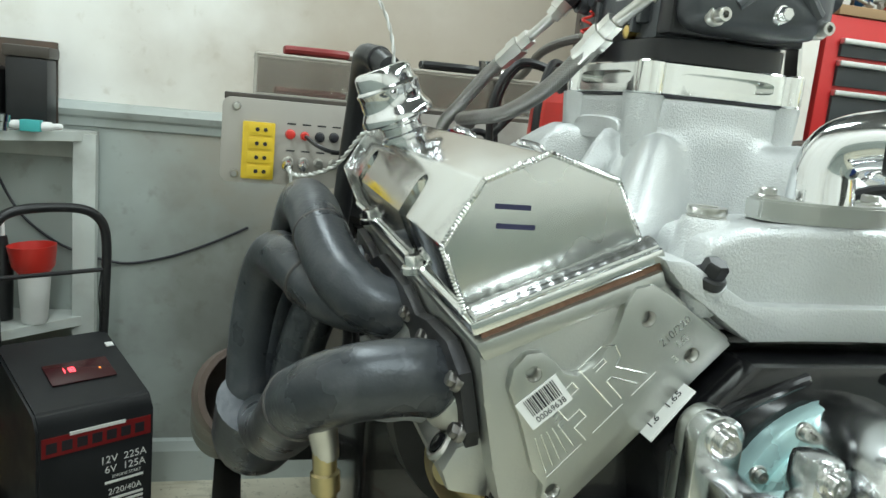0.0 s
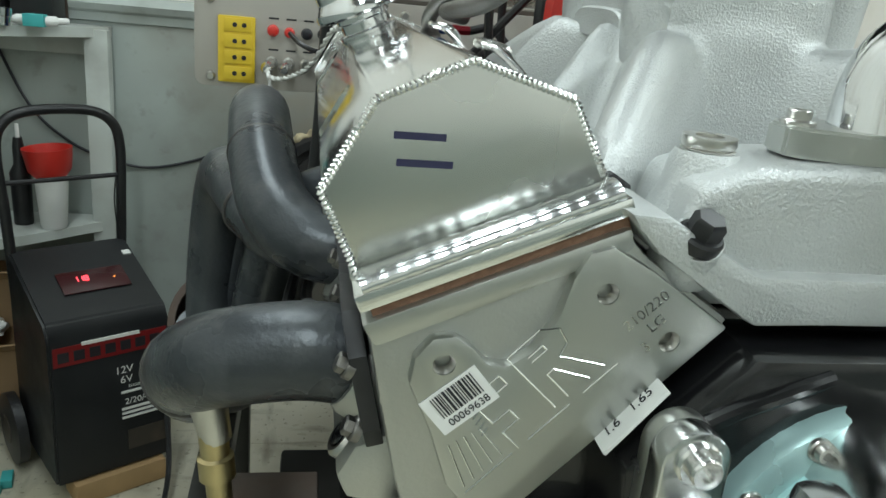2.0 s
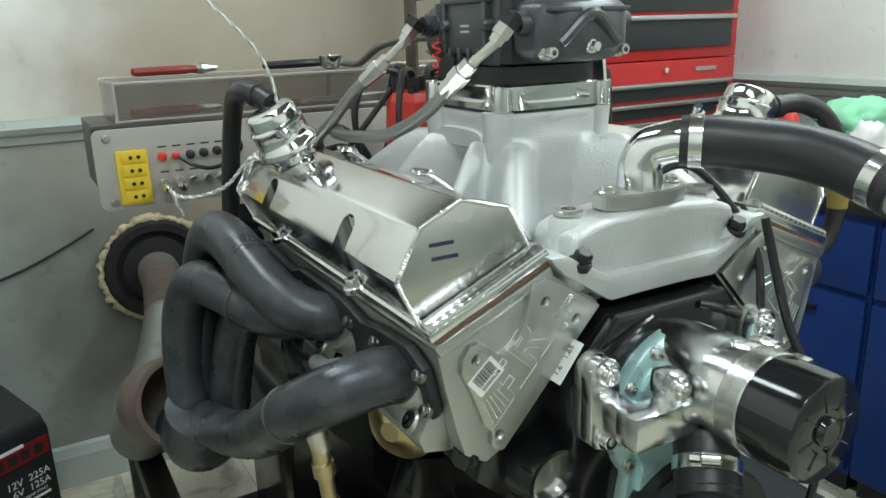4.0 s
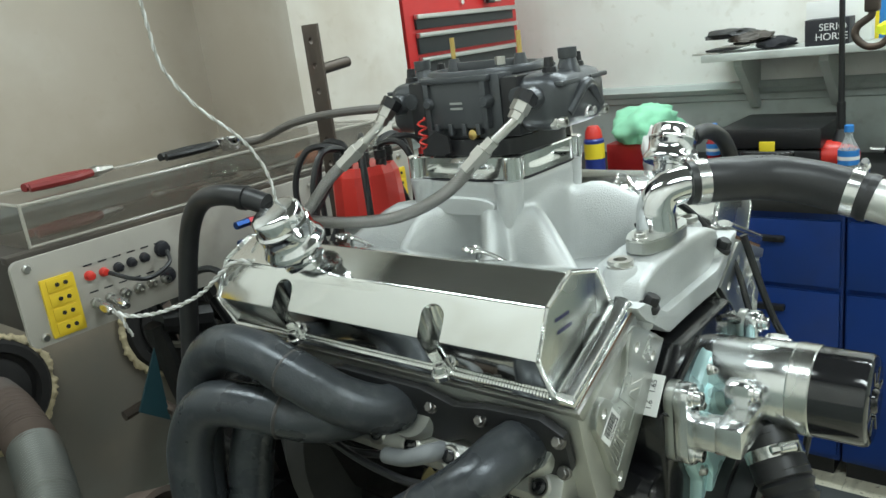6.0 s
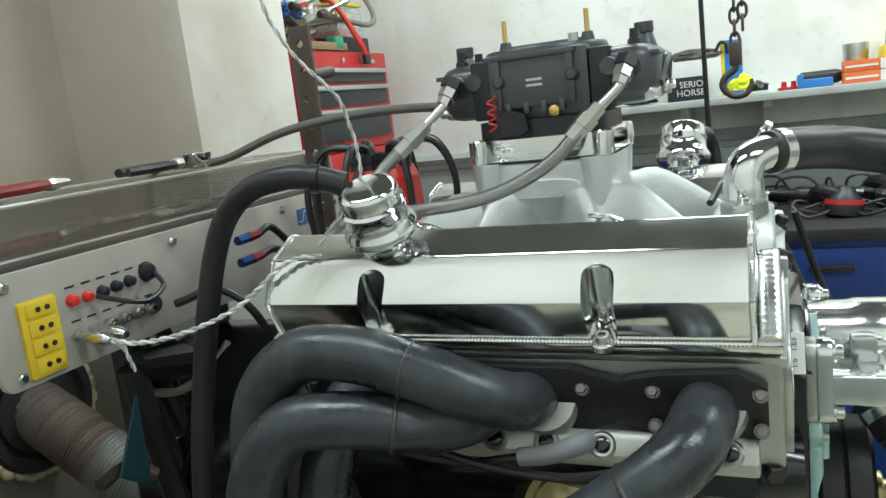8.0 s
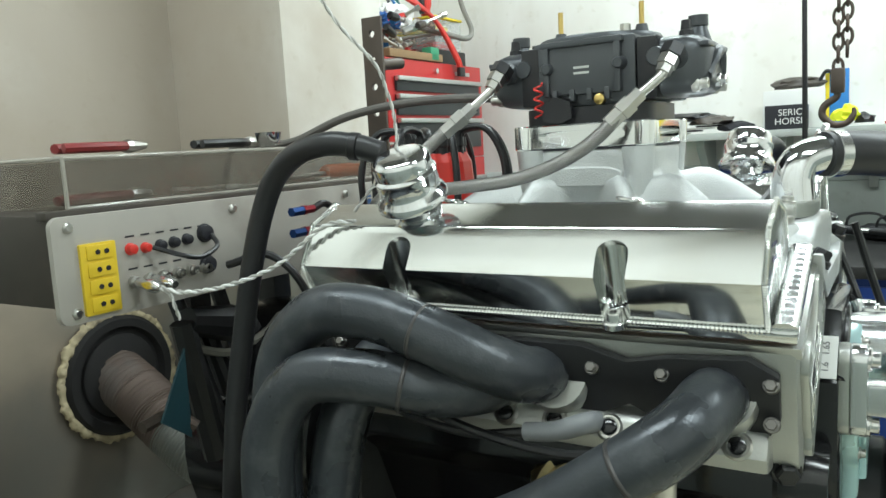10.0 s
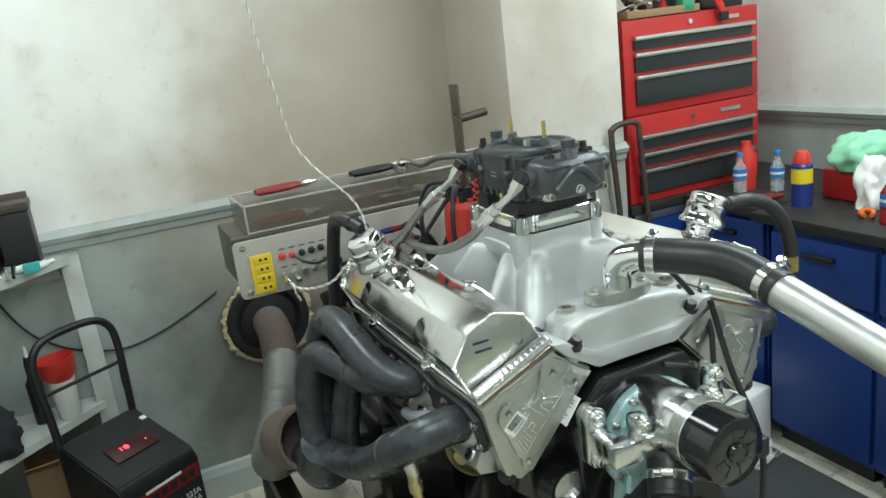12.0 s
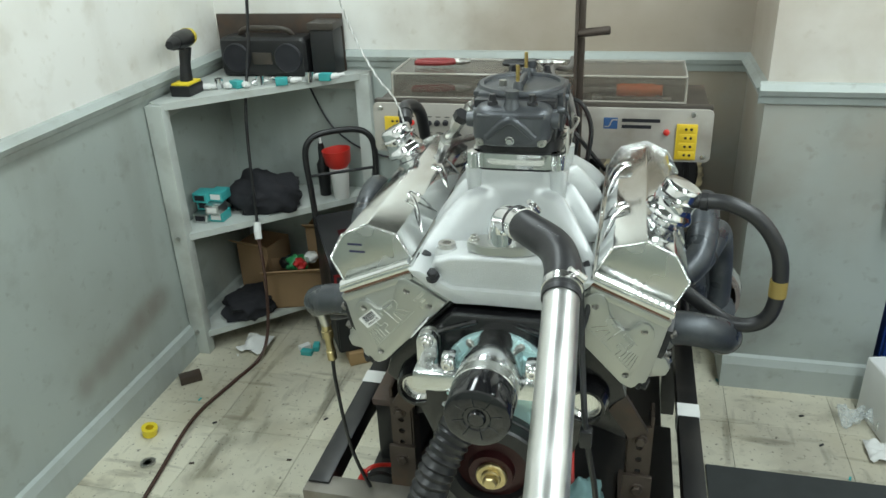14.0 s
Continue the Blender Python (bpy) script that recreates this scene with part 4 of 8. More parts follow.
solid("carburetor_gasket", loft([super_ring(E(0, 0.238, z), (1, 0, 0), (0, 1, 0), 0.073, 0.078, 40, 7) for z in (0.4018, 0.4036)]), INK, "thin black carburetor gasket", "gasket")

# carburetor
crb = Thing("carburetor", E(0, 0.238, 0.4305), "dark grey four-barrel carburetor with two brass air cleaner studs", "carburetor")
part("base_plate", loft([super_ring(E(0, 0.238, z), (1, 0, 0), (0, 1, 0), 0.066, 0.074, 40, 6) for z in (0.4308, 0.449)]), CARBDARK, crb)
part("main_body", box(-0.062, 0.062, 0.178, 0.296, Z0 + 0.449, Z0 + 0.522, 0.005), CARB, crb)
# raised ring and air horn
part("air_horn", lathe(E(0, 0.238, 0.505), E(0, 0.238, 0.5265), ((0, 0.058), (0.45, 0.064), (0.6, 0.0705), (0.85, 0.0705), (1, 0.0685), (1, 0.0615), (0.5, 0.058), (0.1, 0.052)), 48), CARB, crb)
part("choke_bridge", box(-0.004, 0.004, 0.184, 0.292, Z0 + 0.515, Z0 + 0.533, 0.002), CARB, crb)
for y in (0.189, 0.286):
    part("air_cleaner_stud", lathe(E(0, y, 0.51), E(0, y, 0.563), ((0, 0.003), (1, 0.003)), 12), BRASS, crb, "brass air cleaner stud")
    part("stud_boss", lathe(E(0, y, 0.51), E(0, y, 0.538), ((0, 0.011), (0.7, 0.008), (1, 0.006)), 16), CARB, crb)
part("nut", lathe(E(-0.025, 0.2, 0.528), E(-0.025, 0.2, 0.537), ((0, 0.006), (1, 0.006)), 6), STEEL, crb)
for s in (-1, 1):
    # side casting with webs
    sd = part("side_casting", box(s * 0.06, s * 0.0675, 0.193, 0.281, Z0 + 0.462, Z0 + 0.518, 0.0025), CARB, crb)
    part("top_lip", box(s * 0.058, s * 0.071, 0.19, 0.284, Z0 + 0.514, Z0 + 0.521, 0.002), CARB, sd)
    for y in (0.196, 0.278):
        part("web", box(s * 0.06, s * 0.0705, y - 0.0035, y + 0.0035, Z0 + 0.462, Z0 + 0.516, 0.001), CARB, sd)
        part("screw_boss", lathe(E(s * 0.062, y - 0.001, 0.492), E(s * 0.073, y - 0.001, 0.492), ((0, 0.008), (0.7, 0.007), (1, 0.005)), 16), CARB, sd)
    for k in range(4):
        part("foot_web", box(s * 0.06, s * 0.070, 0.205 + k * 0.02, 0.211 + k * 0.02, Z0 + 0.455, Z0 + 0.468, 0.001), CARB, sd)
    bm = bmesh.new()
    for k in range(2):
        box(s * 0.0672, s * 0.0679, 0.228, 0.246, Z0 + 0.49 - k * 0.006, Z0 + 0.4925 - k * 0.006, bm=bm)
    part("faint_print", bm, ALUTRIM, sd)
    for yb, d in ((0.166, -1), (0.3, 1)):
        part("metering_block", box(s * 0.002, s * 0.063, yb - 0.011, yb + 0.011, Z0 + 0.452, Z0 + 0.517, 0.003), CARBDARK, crb)
for d, yb in ((-1, 0.155), (1, 0.31)):
    bowl = loft([super_ring(E(0, yb + d * y, 0.485), (1, 0, 0), (0, 0, 1), a, b, 32, 4.5) for y, a, b in ((0, 0.06, 0.032), (0.026, 0.06, 0.032), (0.036, 0.056, 0.03), (0.044, 0.046, 0.025), (0.048, 0.036, 0.019))])
    bo = part("fuel_bowl", bowl, CARB, crb, "dark grey fuel bowl")
    for s in (-1, 1):
        bolt(E(s * 0.046, yb + d * 0.034, 0.464), (0, d, 0), 0.0055, 0.014, STEEL, bo, "bowl_screw")
        part("rib", box(s * 0.012, s * 0.05, yb + d * 0.036, yb + d * 0.049, Z0 + 0.502, Z0 + 0.507, 0.0015, m=Matrix.Identity(4)), CARB, bo)
        part("inlet_boss", lathe(E(s * 0.04, yb + d * 0.018, 0.492), E(s * 0.07, yb + d * 0.018, 0.492), ((0, 0.014), (0.7, 0.0125), (1, 0.011)), 20), CARB, bo)
        part("round_pad", lathe(E(s * 0.05, yb + d * -0.002, 0.495), E(s * 0.0645, yb + d * -0.002, 0.495), ((0, 0.011), (0.8, 0.0105), (1, 0.009)), 20), CARB, bo)
    bolt(E(0, yb + d * 0.048, 0.469), (0, d, 0), 0.005, 0.01, STAINLESS, bo, "bowl_screw", socket=False)
    part("centre_rib", sweep([E(-0.036, yb + d * 0.044, 0.472), E(0, yb + d * 0.05, 0.5), E(0.036, yb + d * 0.044, 0.472)], 0.006, 10), CARB, bo)
    tow = part("vent_tower", lathe(E(0, yb + d * 0.028, 0.5), E(0, yb + d * 0.028, 0.539), ((0, 0.018), (0.5, 0.0115), (0.7, 0.009), (0.72, 0.0105), (1, 0.0105)), 20), CARB, bo)
    for s in (-1, 1):
        part("needle_adjuster", lathe(E(s * 0.03, yb + d * 0.022, 0.51), E(s * 0.03, yb + d * 0.022, 0.532), ((0, 0.009), (0.5, 0.0075), (0.55, 0.006), (1, 0.005)), 8), CARBDARK, bo)
part("brass_plug", lathe(E(-0.062, 0.217, 0.4555), E(-0.071, 0.217, 0.4555), ((0, 0.006), (0.8, 0.006), (1, 0.003)), 12), BRASS, crb)
lev = part("throttle_lever", prism([(-0.0, -0.014), (0.02, -0.01), (0.022, 0.006), (0.006, 0.016), (-0.012, 0.01), (-0.014, -0.008)], -0.002, 0.002, m=Matrix.Translation(E(-0.0745, 0.26, 0.445)) @ Matrix.Rotation(math.pi / 2, 4, "Z")), CARBDARK, crb)
part("lever_spring", sweep([E(-0.076, 0.285 + 0.005 * math.cos(k * 1.3), 0.44 + k * 0.0022) + Vector((0.005 * math.sin(k * 1.3), 0, 0)) for k in range(18)], 0.0013, 6, per=2), REDCAP, crb, "red coil spring")
part("linkage", sweep([E(0.07, 0.19, 0.45), E(0.085, 0.22, 0.455), E(0.09, 0.26, 0.46), E(0.078, 0.3, 0.45)], 0.003, 8), STEEL, crb)
for y in (0.185, 0.225, 0.27):
    part("linkage_arm", prism([(-0.01, -0.02), (0.008, -0.018), (0.012, 0.012), (-0.004, 0.022)], -0.002, 0.002, m=Matrix.Translation(E(0.08, y, 0.448)) @ Matrix.Rotation(math.pi / 2, 4, "Z")), STEEL if y != 0.225 else CARBDARK, crb)

# fuel lines
def fuel_line(y, pts, label):
    th = Thing("fuel_hose", pts[0], label, "fuel hose", "fuel hoses")
    path = [Vector(p) for p in pts]
    part("braided_hose", sweep(path[2:], 0.0072, 16), BRAID, th, "braided stainless hose")
    d01 = (path[1] - path[0]).normalized()
    part("swivel_nut", lathe(path[0] - d01 * 0.004, path[0] + d01 * 0.018, ((0, 0.0105), (0.6, 0.0105), (0.62, 0.0085), (1, 0.008)), 6), STEEL, th)
    part("elbow", sweep([path[0] + d01 * 0.016, path[1], path[2]], 0.0052, 12), STEEL, th)
    d = (path[3] - path[2]).normalized()
    part("socket", lathe(path[2] - d * 0.012, path[2] + d * 0.032, ((0, 0.0085), (0.3, 0.0085), (0.31, 0.0108), (0.62, 0.0108), (0.63, 0.0092), (1, 0.0092)), 6), STEEL, th)
    part("bulkhead_nut", lathe(path[0] - d01 * 0.014, path[0] - d01 * 0.002, ((0, 0.0125), (1, 0.0125)), 6), CARBDARK, th)


fuel_line(0.147, [E(-0.083, 0.137, 0.489), E(-0.094, 0.143, 0.472), E(-0.112, 0.168, 0.448), E(-0.134, 0.21, 0.405), E(-0.15, 0.27, 0.378), E(-0.16, 0.34, 0.369), E(-0.155, 0.41, 0.365), E(-0.13, 0.46, 0.36)], "braided steel fuel hose to the front bowl")
fuel_line(0.328, [E(-0.083, 0.33, 0.489), E(-0.094, 0.337, 0.472), E(-0.112, 0.36, 0.448), E(-0.135, 0.395, 0.415), E(-0.155, 0.42, 0.38), E(-0.165, 0.45, 0.355), E(-0.15, 0.48, 0.33)], "braided steel fuel hose to the rear bowl")

# thermostat housing, upper hose, return tube
wn = Thing("water_neck", E(0, 0.032, 0.3235), "polished water neck elbow on a machined flange", "water neck")
FL = [(-0.052, -0.008), (-0.046, -0.015), (-0.022, -0.024), (0.022, -0.024), (0.046, -0.015), (0.052, -0.008), (0.052, 0.008), (0.046, 0.015), (0.022, 0.024), (-0.022, 0.024), (-0.046, 0.015), (-0.052, 0.008)]
fl = loft([[E(x, 0.032 + y, z) for x, y in FL] for z in (0.3235, 0.338)])
bmesh.ops.bevel(fl, geom=[e for e in fl.edges], offset=0.0015, segments=2, affect="EDGES")
part("flange", fl, CNC, wn)
part("elbow", sweep([E(0, 0.032, 0.336), E(0, 0.032, 0.36), E(0.006, 0.026, 0.376), E(0.02, 0.011, 0.383), E(0.03, 0.0, 0.383)], [0.0225, 0.0205, 0.02, 0.02, 0.02], 28), CHROME, wn)
for s in (-1, 1):
    bolt(E(s * 0.042, 0.032, 0.338), (0, 0, 1), 0.0058, 0.007, STEEL, wn, "flange_bolt")
uh = [E(0.024, 0.006, 0.3835), E(0.05, -0.024, 0.383), E(0.085, -0.06, 0.378), E(0.1, -0.1, 0.37), E(0.103, -0.14, 0.359), E(0.104, -0.155, 0.354)]
th = Thing("radiator_hose", uh[0], "black moulded rubber coolant hose on the water neck", "hose")
hs = part("hose", sweep(uh, [0.0235, 0.024, 0.0245, 0.0245, 0.0245, 0.0245], 28), RUBBER, th)
part("end_cuff", lathe(uh[-1] + Vector((0, 0.006, 0.002)), uh[-1] + Vector((0, -0.003, -0.001)), ((0, 0.0246), (0.3, 0.0258), (1, 0.0252)), 28), RUBBER, th)
bm = bmesh.new()
for k in range(8):
    box(0.062 + k * 0.004, 0.0645 + k * 0.004, -0.056 - k * 0.004, -0.0535 - k * 0.004, Z0 + 0.4045, Z0 + 0.4052, bm=bm)
part("faded_print", bm, DARKPRINT, th)
hose_clamp(E(0.033, -0.004, 0.3835), (0.65, -0.75, 0), 0.0238)
hose_clamp(E(0.1035, -0.139, 0.3595), (0.03, -0.96, -0.27), 0.0248)
solid("coolant_tube", rod(E(0.1035, -0.142, 0.358), E(0.2, YF, -0.272), 0.0225, 36), mat("dull_aluminium_tube", (0.66, 0.66, 0.64), 0.4, 1, 20, 0.06, 0.06, 200, rough_var=0.08), "long straight bare aluminium coolant tube", "pipe")

# exhaust headers
def tube_part(pts, r, th, weld=None):
    tb = part("primary_tube", sweep([E(*p) for p in pts], r, 22), HEADER, th)
    if weld:
        a, b = E(*weld[0]), E(*weld[1])
        d = (b - a).normalized()
        part("weld_ring", lathe(a - d * 0.0022, a + d * 0.0022, ((0, r), (0.3, r + 0.0013), (0.7, r + 0.0013), (1, r)), 26), mat("weld_grey_" + str(len(bpy.data.materials)), (0.085, 0.08, 0.078), 0.45, 0.5, 60, 0.3), tb)
    return tb


FLBOLT = mat("darkened_bolt", (0.22, 0.21, 0.20), 0.35, 1, 40, 0.2)
FLANGE = mat("dark_flange_steel", (0.03, 0.03, 0.032), 0.45, 0.4, 30, 0.3)


def header(side):
    FLIP[0] = side > 0
    th = Thing("exhaust_header", E(-0.35, 0.5, -0.06), "grey coated steel tube exhaust header", "exhaust header", "exhaust headers")
    part("port_flange", prism([(-0.223, -0.02), (-0.215, -0.034), (-0.12, -0.03), (-0.10, -0.02), (-0.07, -0.034), (0.07, -0.034), (0.10, -0.02), (0.12, -0.03), (0.215, -0.034), (0.223, -0.02), (0.223, 0.02), (0.2, 0.034), (0.14, 0.03), (0.1, 0.022), (0.06, 0.034), (-0.06, 0.034), (-0.1, 0.022), (-0.14, 0.03), (-0.2, 0.034), (-0.223, 0.02)], -0.0045, 0.0045, 0.001,
         m=Matrix.Translation(E(-0.2445, 0.235, 0.2)) @ Matrix.Rotation(radians(-13), 4, "Y") @ Matrix.Rotation(math.pi / 2, 4, "Z")), FLANGE, th, "dark steel port flange")
    for y in (0.018, 0.104, 0.166, 0.233, 0.3, 0.365, 0.447):
        bolt(E(-0.252, y, 0.212), (-0.9, 0, 0.4), 0.0046, 0.007, FLBOLT, th, "flange_bolt", socket=False)
        if y in (0.018, 0.104):
            bolt(E(-0.247, y, 0.178), (-0.9, 0, 0.4), 0.0046, 0.007, FLBOLT, th, "flange_bolt", socket=False)
    r = 0.0262
    tube_part([(-0.244, 0.06, 0.196), (-0.275, 0.062, 0.198), (-0.315, 0.072, 0.188), (-0.338, 0.11, 0.16), (-0.345, 0.2, 0.10), (-0.35, 0.32, 0.045), (-0.352, 0.43, 0.01)], r, th, ((-0.338, 0.11, 0.16), (-0.341, 0.13, 0.147)))
    tube_part([(-0.244, 0.215, 0.2), (-0.272, 0.222, 0.205), (-0.297, 0.25, 0.222), (-0.309, 0.3, 0.245), (-0.315, 0.36, 0.262), (-0.32, 0.42, 0.258), (-0.326, 0.464, 0.21), (-0.34, 0.47, 0.12), (-0.352, 0.465, 0.05), (-0.352, 0.47, 0.0)], r, th, ((-0.31, 0.308, 0.247), (-0.312, 0.33, 0.254)))
    tube_part([(-0.244, 0.258, 0.196), (-0.275, 0.268, 0.19), (-0.305, 0.305, 0.192), (-0.33, 0.36, 0.205), (-0.348, 0.42, 0.2), (-0.36, 0.455, 0.15), (-0.366, 0.46, 0.08), (-0.366, 0.45, 0.0)], r, th, ((-0.316, 0.325, 0.197), (-0.324, 0.345, 0.202)))
    tube_part([(-0.244, 0.405, 0.196), (-0.275, 0.408, 0.18), (-0.3, 0.415, 0.14), (-0.315, 0.42, 0.08), (-0.325, 0.43, 0.0)], r, th)
    part("collector", sweep([E(-0.352, 0.43, 0.03), E(-0.354, 0.46, -0.02), E(-0.356, 0.5, -0.045), E(-0.36, 0.56, -0.055)], [0.05, 0.052, 0.045, 0.042], 24), HEADER, th)
    if side < 0:
        part("gas_probe_fitting", lathe(E(-0.325, 0.085, 0.155), E(-0.32, 0.085, 0.13), ((0, 0.011), (1, 0.009)), 12), STEEL, th)
    FLIP[0] = False
    return th


header(-1)
header(1)
sn = Thing("oxygen_sensor", E(-0.318, 0.085, 0.05), "brass-coloured exhaust gas probe under the header tube", "sensor")
part("body", lathe(E(-0.322, 0.085, 0.135), E(-0.315, 0.082, 0.062), ((0, 0.0085), (0.2, 0.0085), (0.22, 0.0105), (0.4, 0.0105), (0.42, 0.0075), (0.75, 0.0075), (0.77, 0.009), (1, 0.0085)), 16), GOLDZ, sn)
part("lead", sweep([E(-0.315, 0.082, 0.064), E(-0.312, 0.08, 0.0), E(-0.3, 0.09, -0.15), E(-0.27, 0.12, -0.3)], 0.0035, 8), BLACK, sn)

# spark plug boots and leads
def boot(pts, tail):
    th = Thing("plug_lead", pts[0], "grey silicone spark plug boot with black lead", "spark plug lead", "spark plug leads")
    part("boot", sweep([E(*p) for p in pts], [0.0095, 0.0098, 0.0092, 0.0088], 14), PLUGBOOT, th)
    part("lead", sweep([E(*p) for p in tail], 0.0045, 8), BLACK, th, "black ignition lead")


boot([(-0.24, 0.092, 0.158), (-0.262, 0.094, 0.163), (-0.278, 0.104, 0.157), (-0.286, 0.132, 0.15)], [(-0.286, 0.13, 0.15), (-0.288, 0.19, 0.142), (-0.282, 0.28, 0.15), (-0.262, 0.37, 0.17), (-0.2, 0.5, 0.2), (-0.06, 0.5, 0.3), (-0.03, 0.47, 0.41)])
boot([(-0.24, 0.165, 0.158), (-0.262, 0.17, 0.163), (-0.27, 0.195, 0.155), (-0.27, 0.225, 0.15)], [(-0.27, 0.222, 0.15), (-0.27, 0.3, 0.14), (-0.25, 0.4, 0.16), (-0.17, 0.5, 0.25), (-0.04, 0.48, 0.41)])
boot([(0.24, 0.092, 0.158), (0.262, 0.094, 0.163), (0.278, 0.104, 0.157), (0.286, 0.132, 0.15)], [(0.286, 0.13, 0.15), (0.28, 0.28, 0.15), (0.2, 0.5, 0.2), (0.04, 0.47, 0.41)])

# breathers
def breather(side, y, hose):
    s = -1 if side < 0 else 1
    n = Vector((s * 0.429, 0, 0.903)).normalized()
    c = E(s * 0.2285, y - (0.01 if s < 0 else 0.0), 0.346)
    th = Thing("crankcase_breather", c, "chromed push-in valve cover breather with stepped ring cap", "breather", "breathers")
    part("stem", lathe(c - n * 0.004, c + n * 0.024, ((0, 0.0245), (0.2, 0.0245), (0.25, 0.0205), (0.5, 0.0205), (0.55, 0.0225), (0.75, 0.0225), (0.8, 0.0205), (1, 0.0205)), 36), CHROME, th)
    part("grommet", lathe(c + n * 0.010, c + n * 0.018, ((0, 0.019), (0.3, 0.0215), (0.7, 0.0215), (1, 0.018)), 30), RUBBER, th, "black rubber ring")
    part("cap", lathe(c + n * 0.015, c + n * 0.069, ((0, 0.030), (0.02, 0.0355), (0.05, 0.0368), (0.14, 0.0368), (0.18, 0.0355), (0.27, 0.0325), (0.31, 0.0315), (0.56, 0.0315), (0.59, 0.0325), (0.63, 0.0325), (0.66, 0.0312), (0.68, 0.0298), (0.88, 0.0295), (0.94, 0.0282), (0.98, 0.0255), (1, 0.022), (0.985, 0.0005)), 48), CHROME, th)
    part("spigot", rod(Vector(hose[0]), Vector(hose[1]), 0.008, 14), BLACK, th)
    return th


hA_ = [E(-0.243, 0.385, 0.41), E(-0.25, 0.408, 0.418), E(-0.26, 0.44, 0.423), E(-0.257, 0.487, 0.414), E(-0.253, 0.525, 0.388), E(-0.253, 0.55, 0.345), E(-0.255, 0.57, 0.285), E(-0.257, 0.587, 0.22), E(-0.265, 0.605, 0.12), E(-0.28, 0.61, 0.0), E(-0.285, 0.61, -0.05)]
breather(-1, 0.365, hA_)
th = Thing("breather_hose", hA_[0], "black rubber breather hose rising from a chrome cap", "hose", "breather hoses")
part("hose", sweep(hA_, 0.0125, 16), RUBBER, th)
part("spring_clip", lathe(hA_[1], hA_[1].lerp(hA_[2], 0.3), ((0, 0.0125), (0.1, 0.0125 + 0.002), (0.9, 0.0125 + 0.002), (1, 0.0125)), 18), BLACK, th)
hB = [E(0.262, 0.11, 0.385), E(0.28, 0.104, 0.388), E(0.318, 0.094, 0.39), E(0.362, 0.088, 0.368), E(0.393, 0.085, 0.32), E(0.4, 0.085, 0.26), E(0.388, 0.088, 0.208), E(0.345, 0.098, 0.192), E(0.29, 0.13, 0.212), E(0.25, 0.16, 0.228)]
breather(1, 0.117, hB)
th = Thing("breather_hose", hB[0], "black rubber breather hose looping beside the engine", "hose", "breather hoses")
part("hose", sweep(hB, 0.0115, 16), RUBBER, th)
part("spring_clip", lathe(hB[1], hB[1].lerp(hB[2], 0.3), ((0, 0.0115), (0.1, 0.0115 + 0.002), (0.9, 0.0115 + 0.002), (1, 0.0115)), 18), BLACK, th)
solid("hose_tape", rod(E(0.399, 0.085, 0.278), E(0.3995, 0.085, 0.252), 0.0128, 16), mat("dull_yellow_tape", (0.25, 0.18, 0.05), 0.5), "dull yellow tape wrapped round a hose", "tape")
solid("hose_end_ring", lathe(E(-0.284, 0.61, -0.03), E(-0.286, 0.61, -0.055), ((0, 0.016), (0.5, 0.017), (0.55, 0.024), (1, 0.023)), 20), BRASS, "brass ring at the hose end", "fitting")

# distributor
dis = Thing("distributor", E(0, 0.47, 0.26), "red cap distributor with black plug leads", "distributor")
part("housing", lathe(E(0, 0.47, 0.25), E(0, 0.47, 0.33), ((0, 0.02), (0.5, 0.024), (0.6, 0.042), (1, 0.044)), 28), CAST, dis)
part("cap", lathe(E(0, 0.47, 0.325), E(0, 0.47, 0.405), ((0, 0.05), (0.1, 0.052), (0.6, 0.05), (0.85, 0.048), (1, 0.042)), 14), REDCAP, dis, "red plastic cap", 20)
rnd = random.Random(11)
for k in range(9):
    a = 2 * math.pi * k / 8
    rr = 0.034 if k < 8 else 0
    p = Vector((rr * math.cos(a), 0.47 + rr * math.sin(a), 0))
    part("terminal", lathe(E(p.x, p.y, 0.4), E(p.x, p.y, 0.425), ((0, 0.0085), (0.5, 0.0075), (0.55, 0.009), (1, 0.0085)), 12), BLACK, dis)
    if k < 8:
        d = Vector((math.cos(a), math.sin(a), 0))
        q = E(p.x, p.y, 0.42)
        part("lead", sweep([q, q + Vector((0, 0, 0.014)) + d * 0.008, q + d * 0.045 + Vector((0, 0, 0.012)), q + d * 0.068 + Vector((0, 0, -0.04)), q + d * (0.05 + 0.02 * rnd.random()) + Vector((0, 0, -0.13))], 0.0046, 8), BLACK, dis)


# ---- dyno console ----
def rounded(x0, x1, z0, z1, r, n=5):
    pts = []
    for cx, cz, a0 in ((x1 - r, z1 - r, 0), (x0 + r, z1 - r, 90), (x0 + r, z0 + r, 180), (x1 - r, z0 + r, 270)):
        for k in range(n + 1):
            a = radians(a0 + 90 * k / n)
            pts.append((cx + r * math.cos(a), cz + r * math.sin(a)))
    return pts


DARKBOX = mat("brown_grey_enamel", (0.062, 0.052, 0.043), 0.45, 0.2, 12, 0.25, stain=(0.15, 0.11, 0.08), stain_scale=9, stain_amt=0.6)
con = Thing("dyno_console", (-0.03, 0.8, 0.91), "long dynamometer sensor console with yellow thermocouple sockets", "console")
part("front_panel", prism(rounded(-0.414, 0.348, 0.913, 1.03, 0.012), 0.672, 0.68, 0.001), PANEL, con, "scuffed pale panel")
part("housing", box(-0.405, 0.34, 0.68, 0.89, 0.93, 1.032, 0.003), DARKBOX, con)
part("top_edge", box(-0.412, 0.346, 0.68, 0.70, 1.026, 1.036, 0.002), DARKBOX, con)
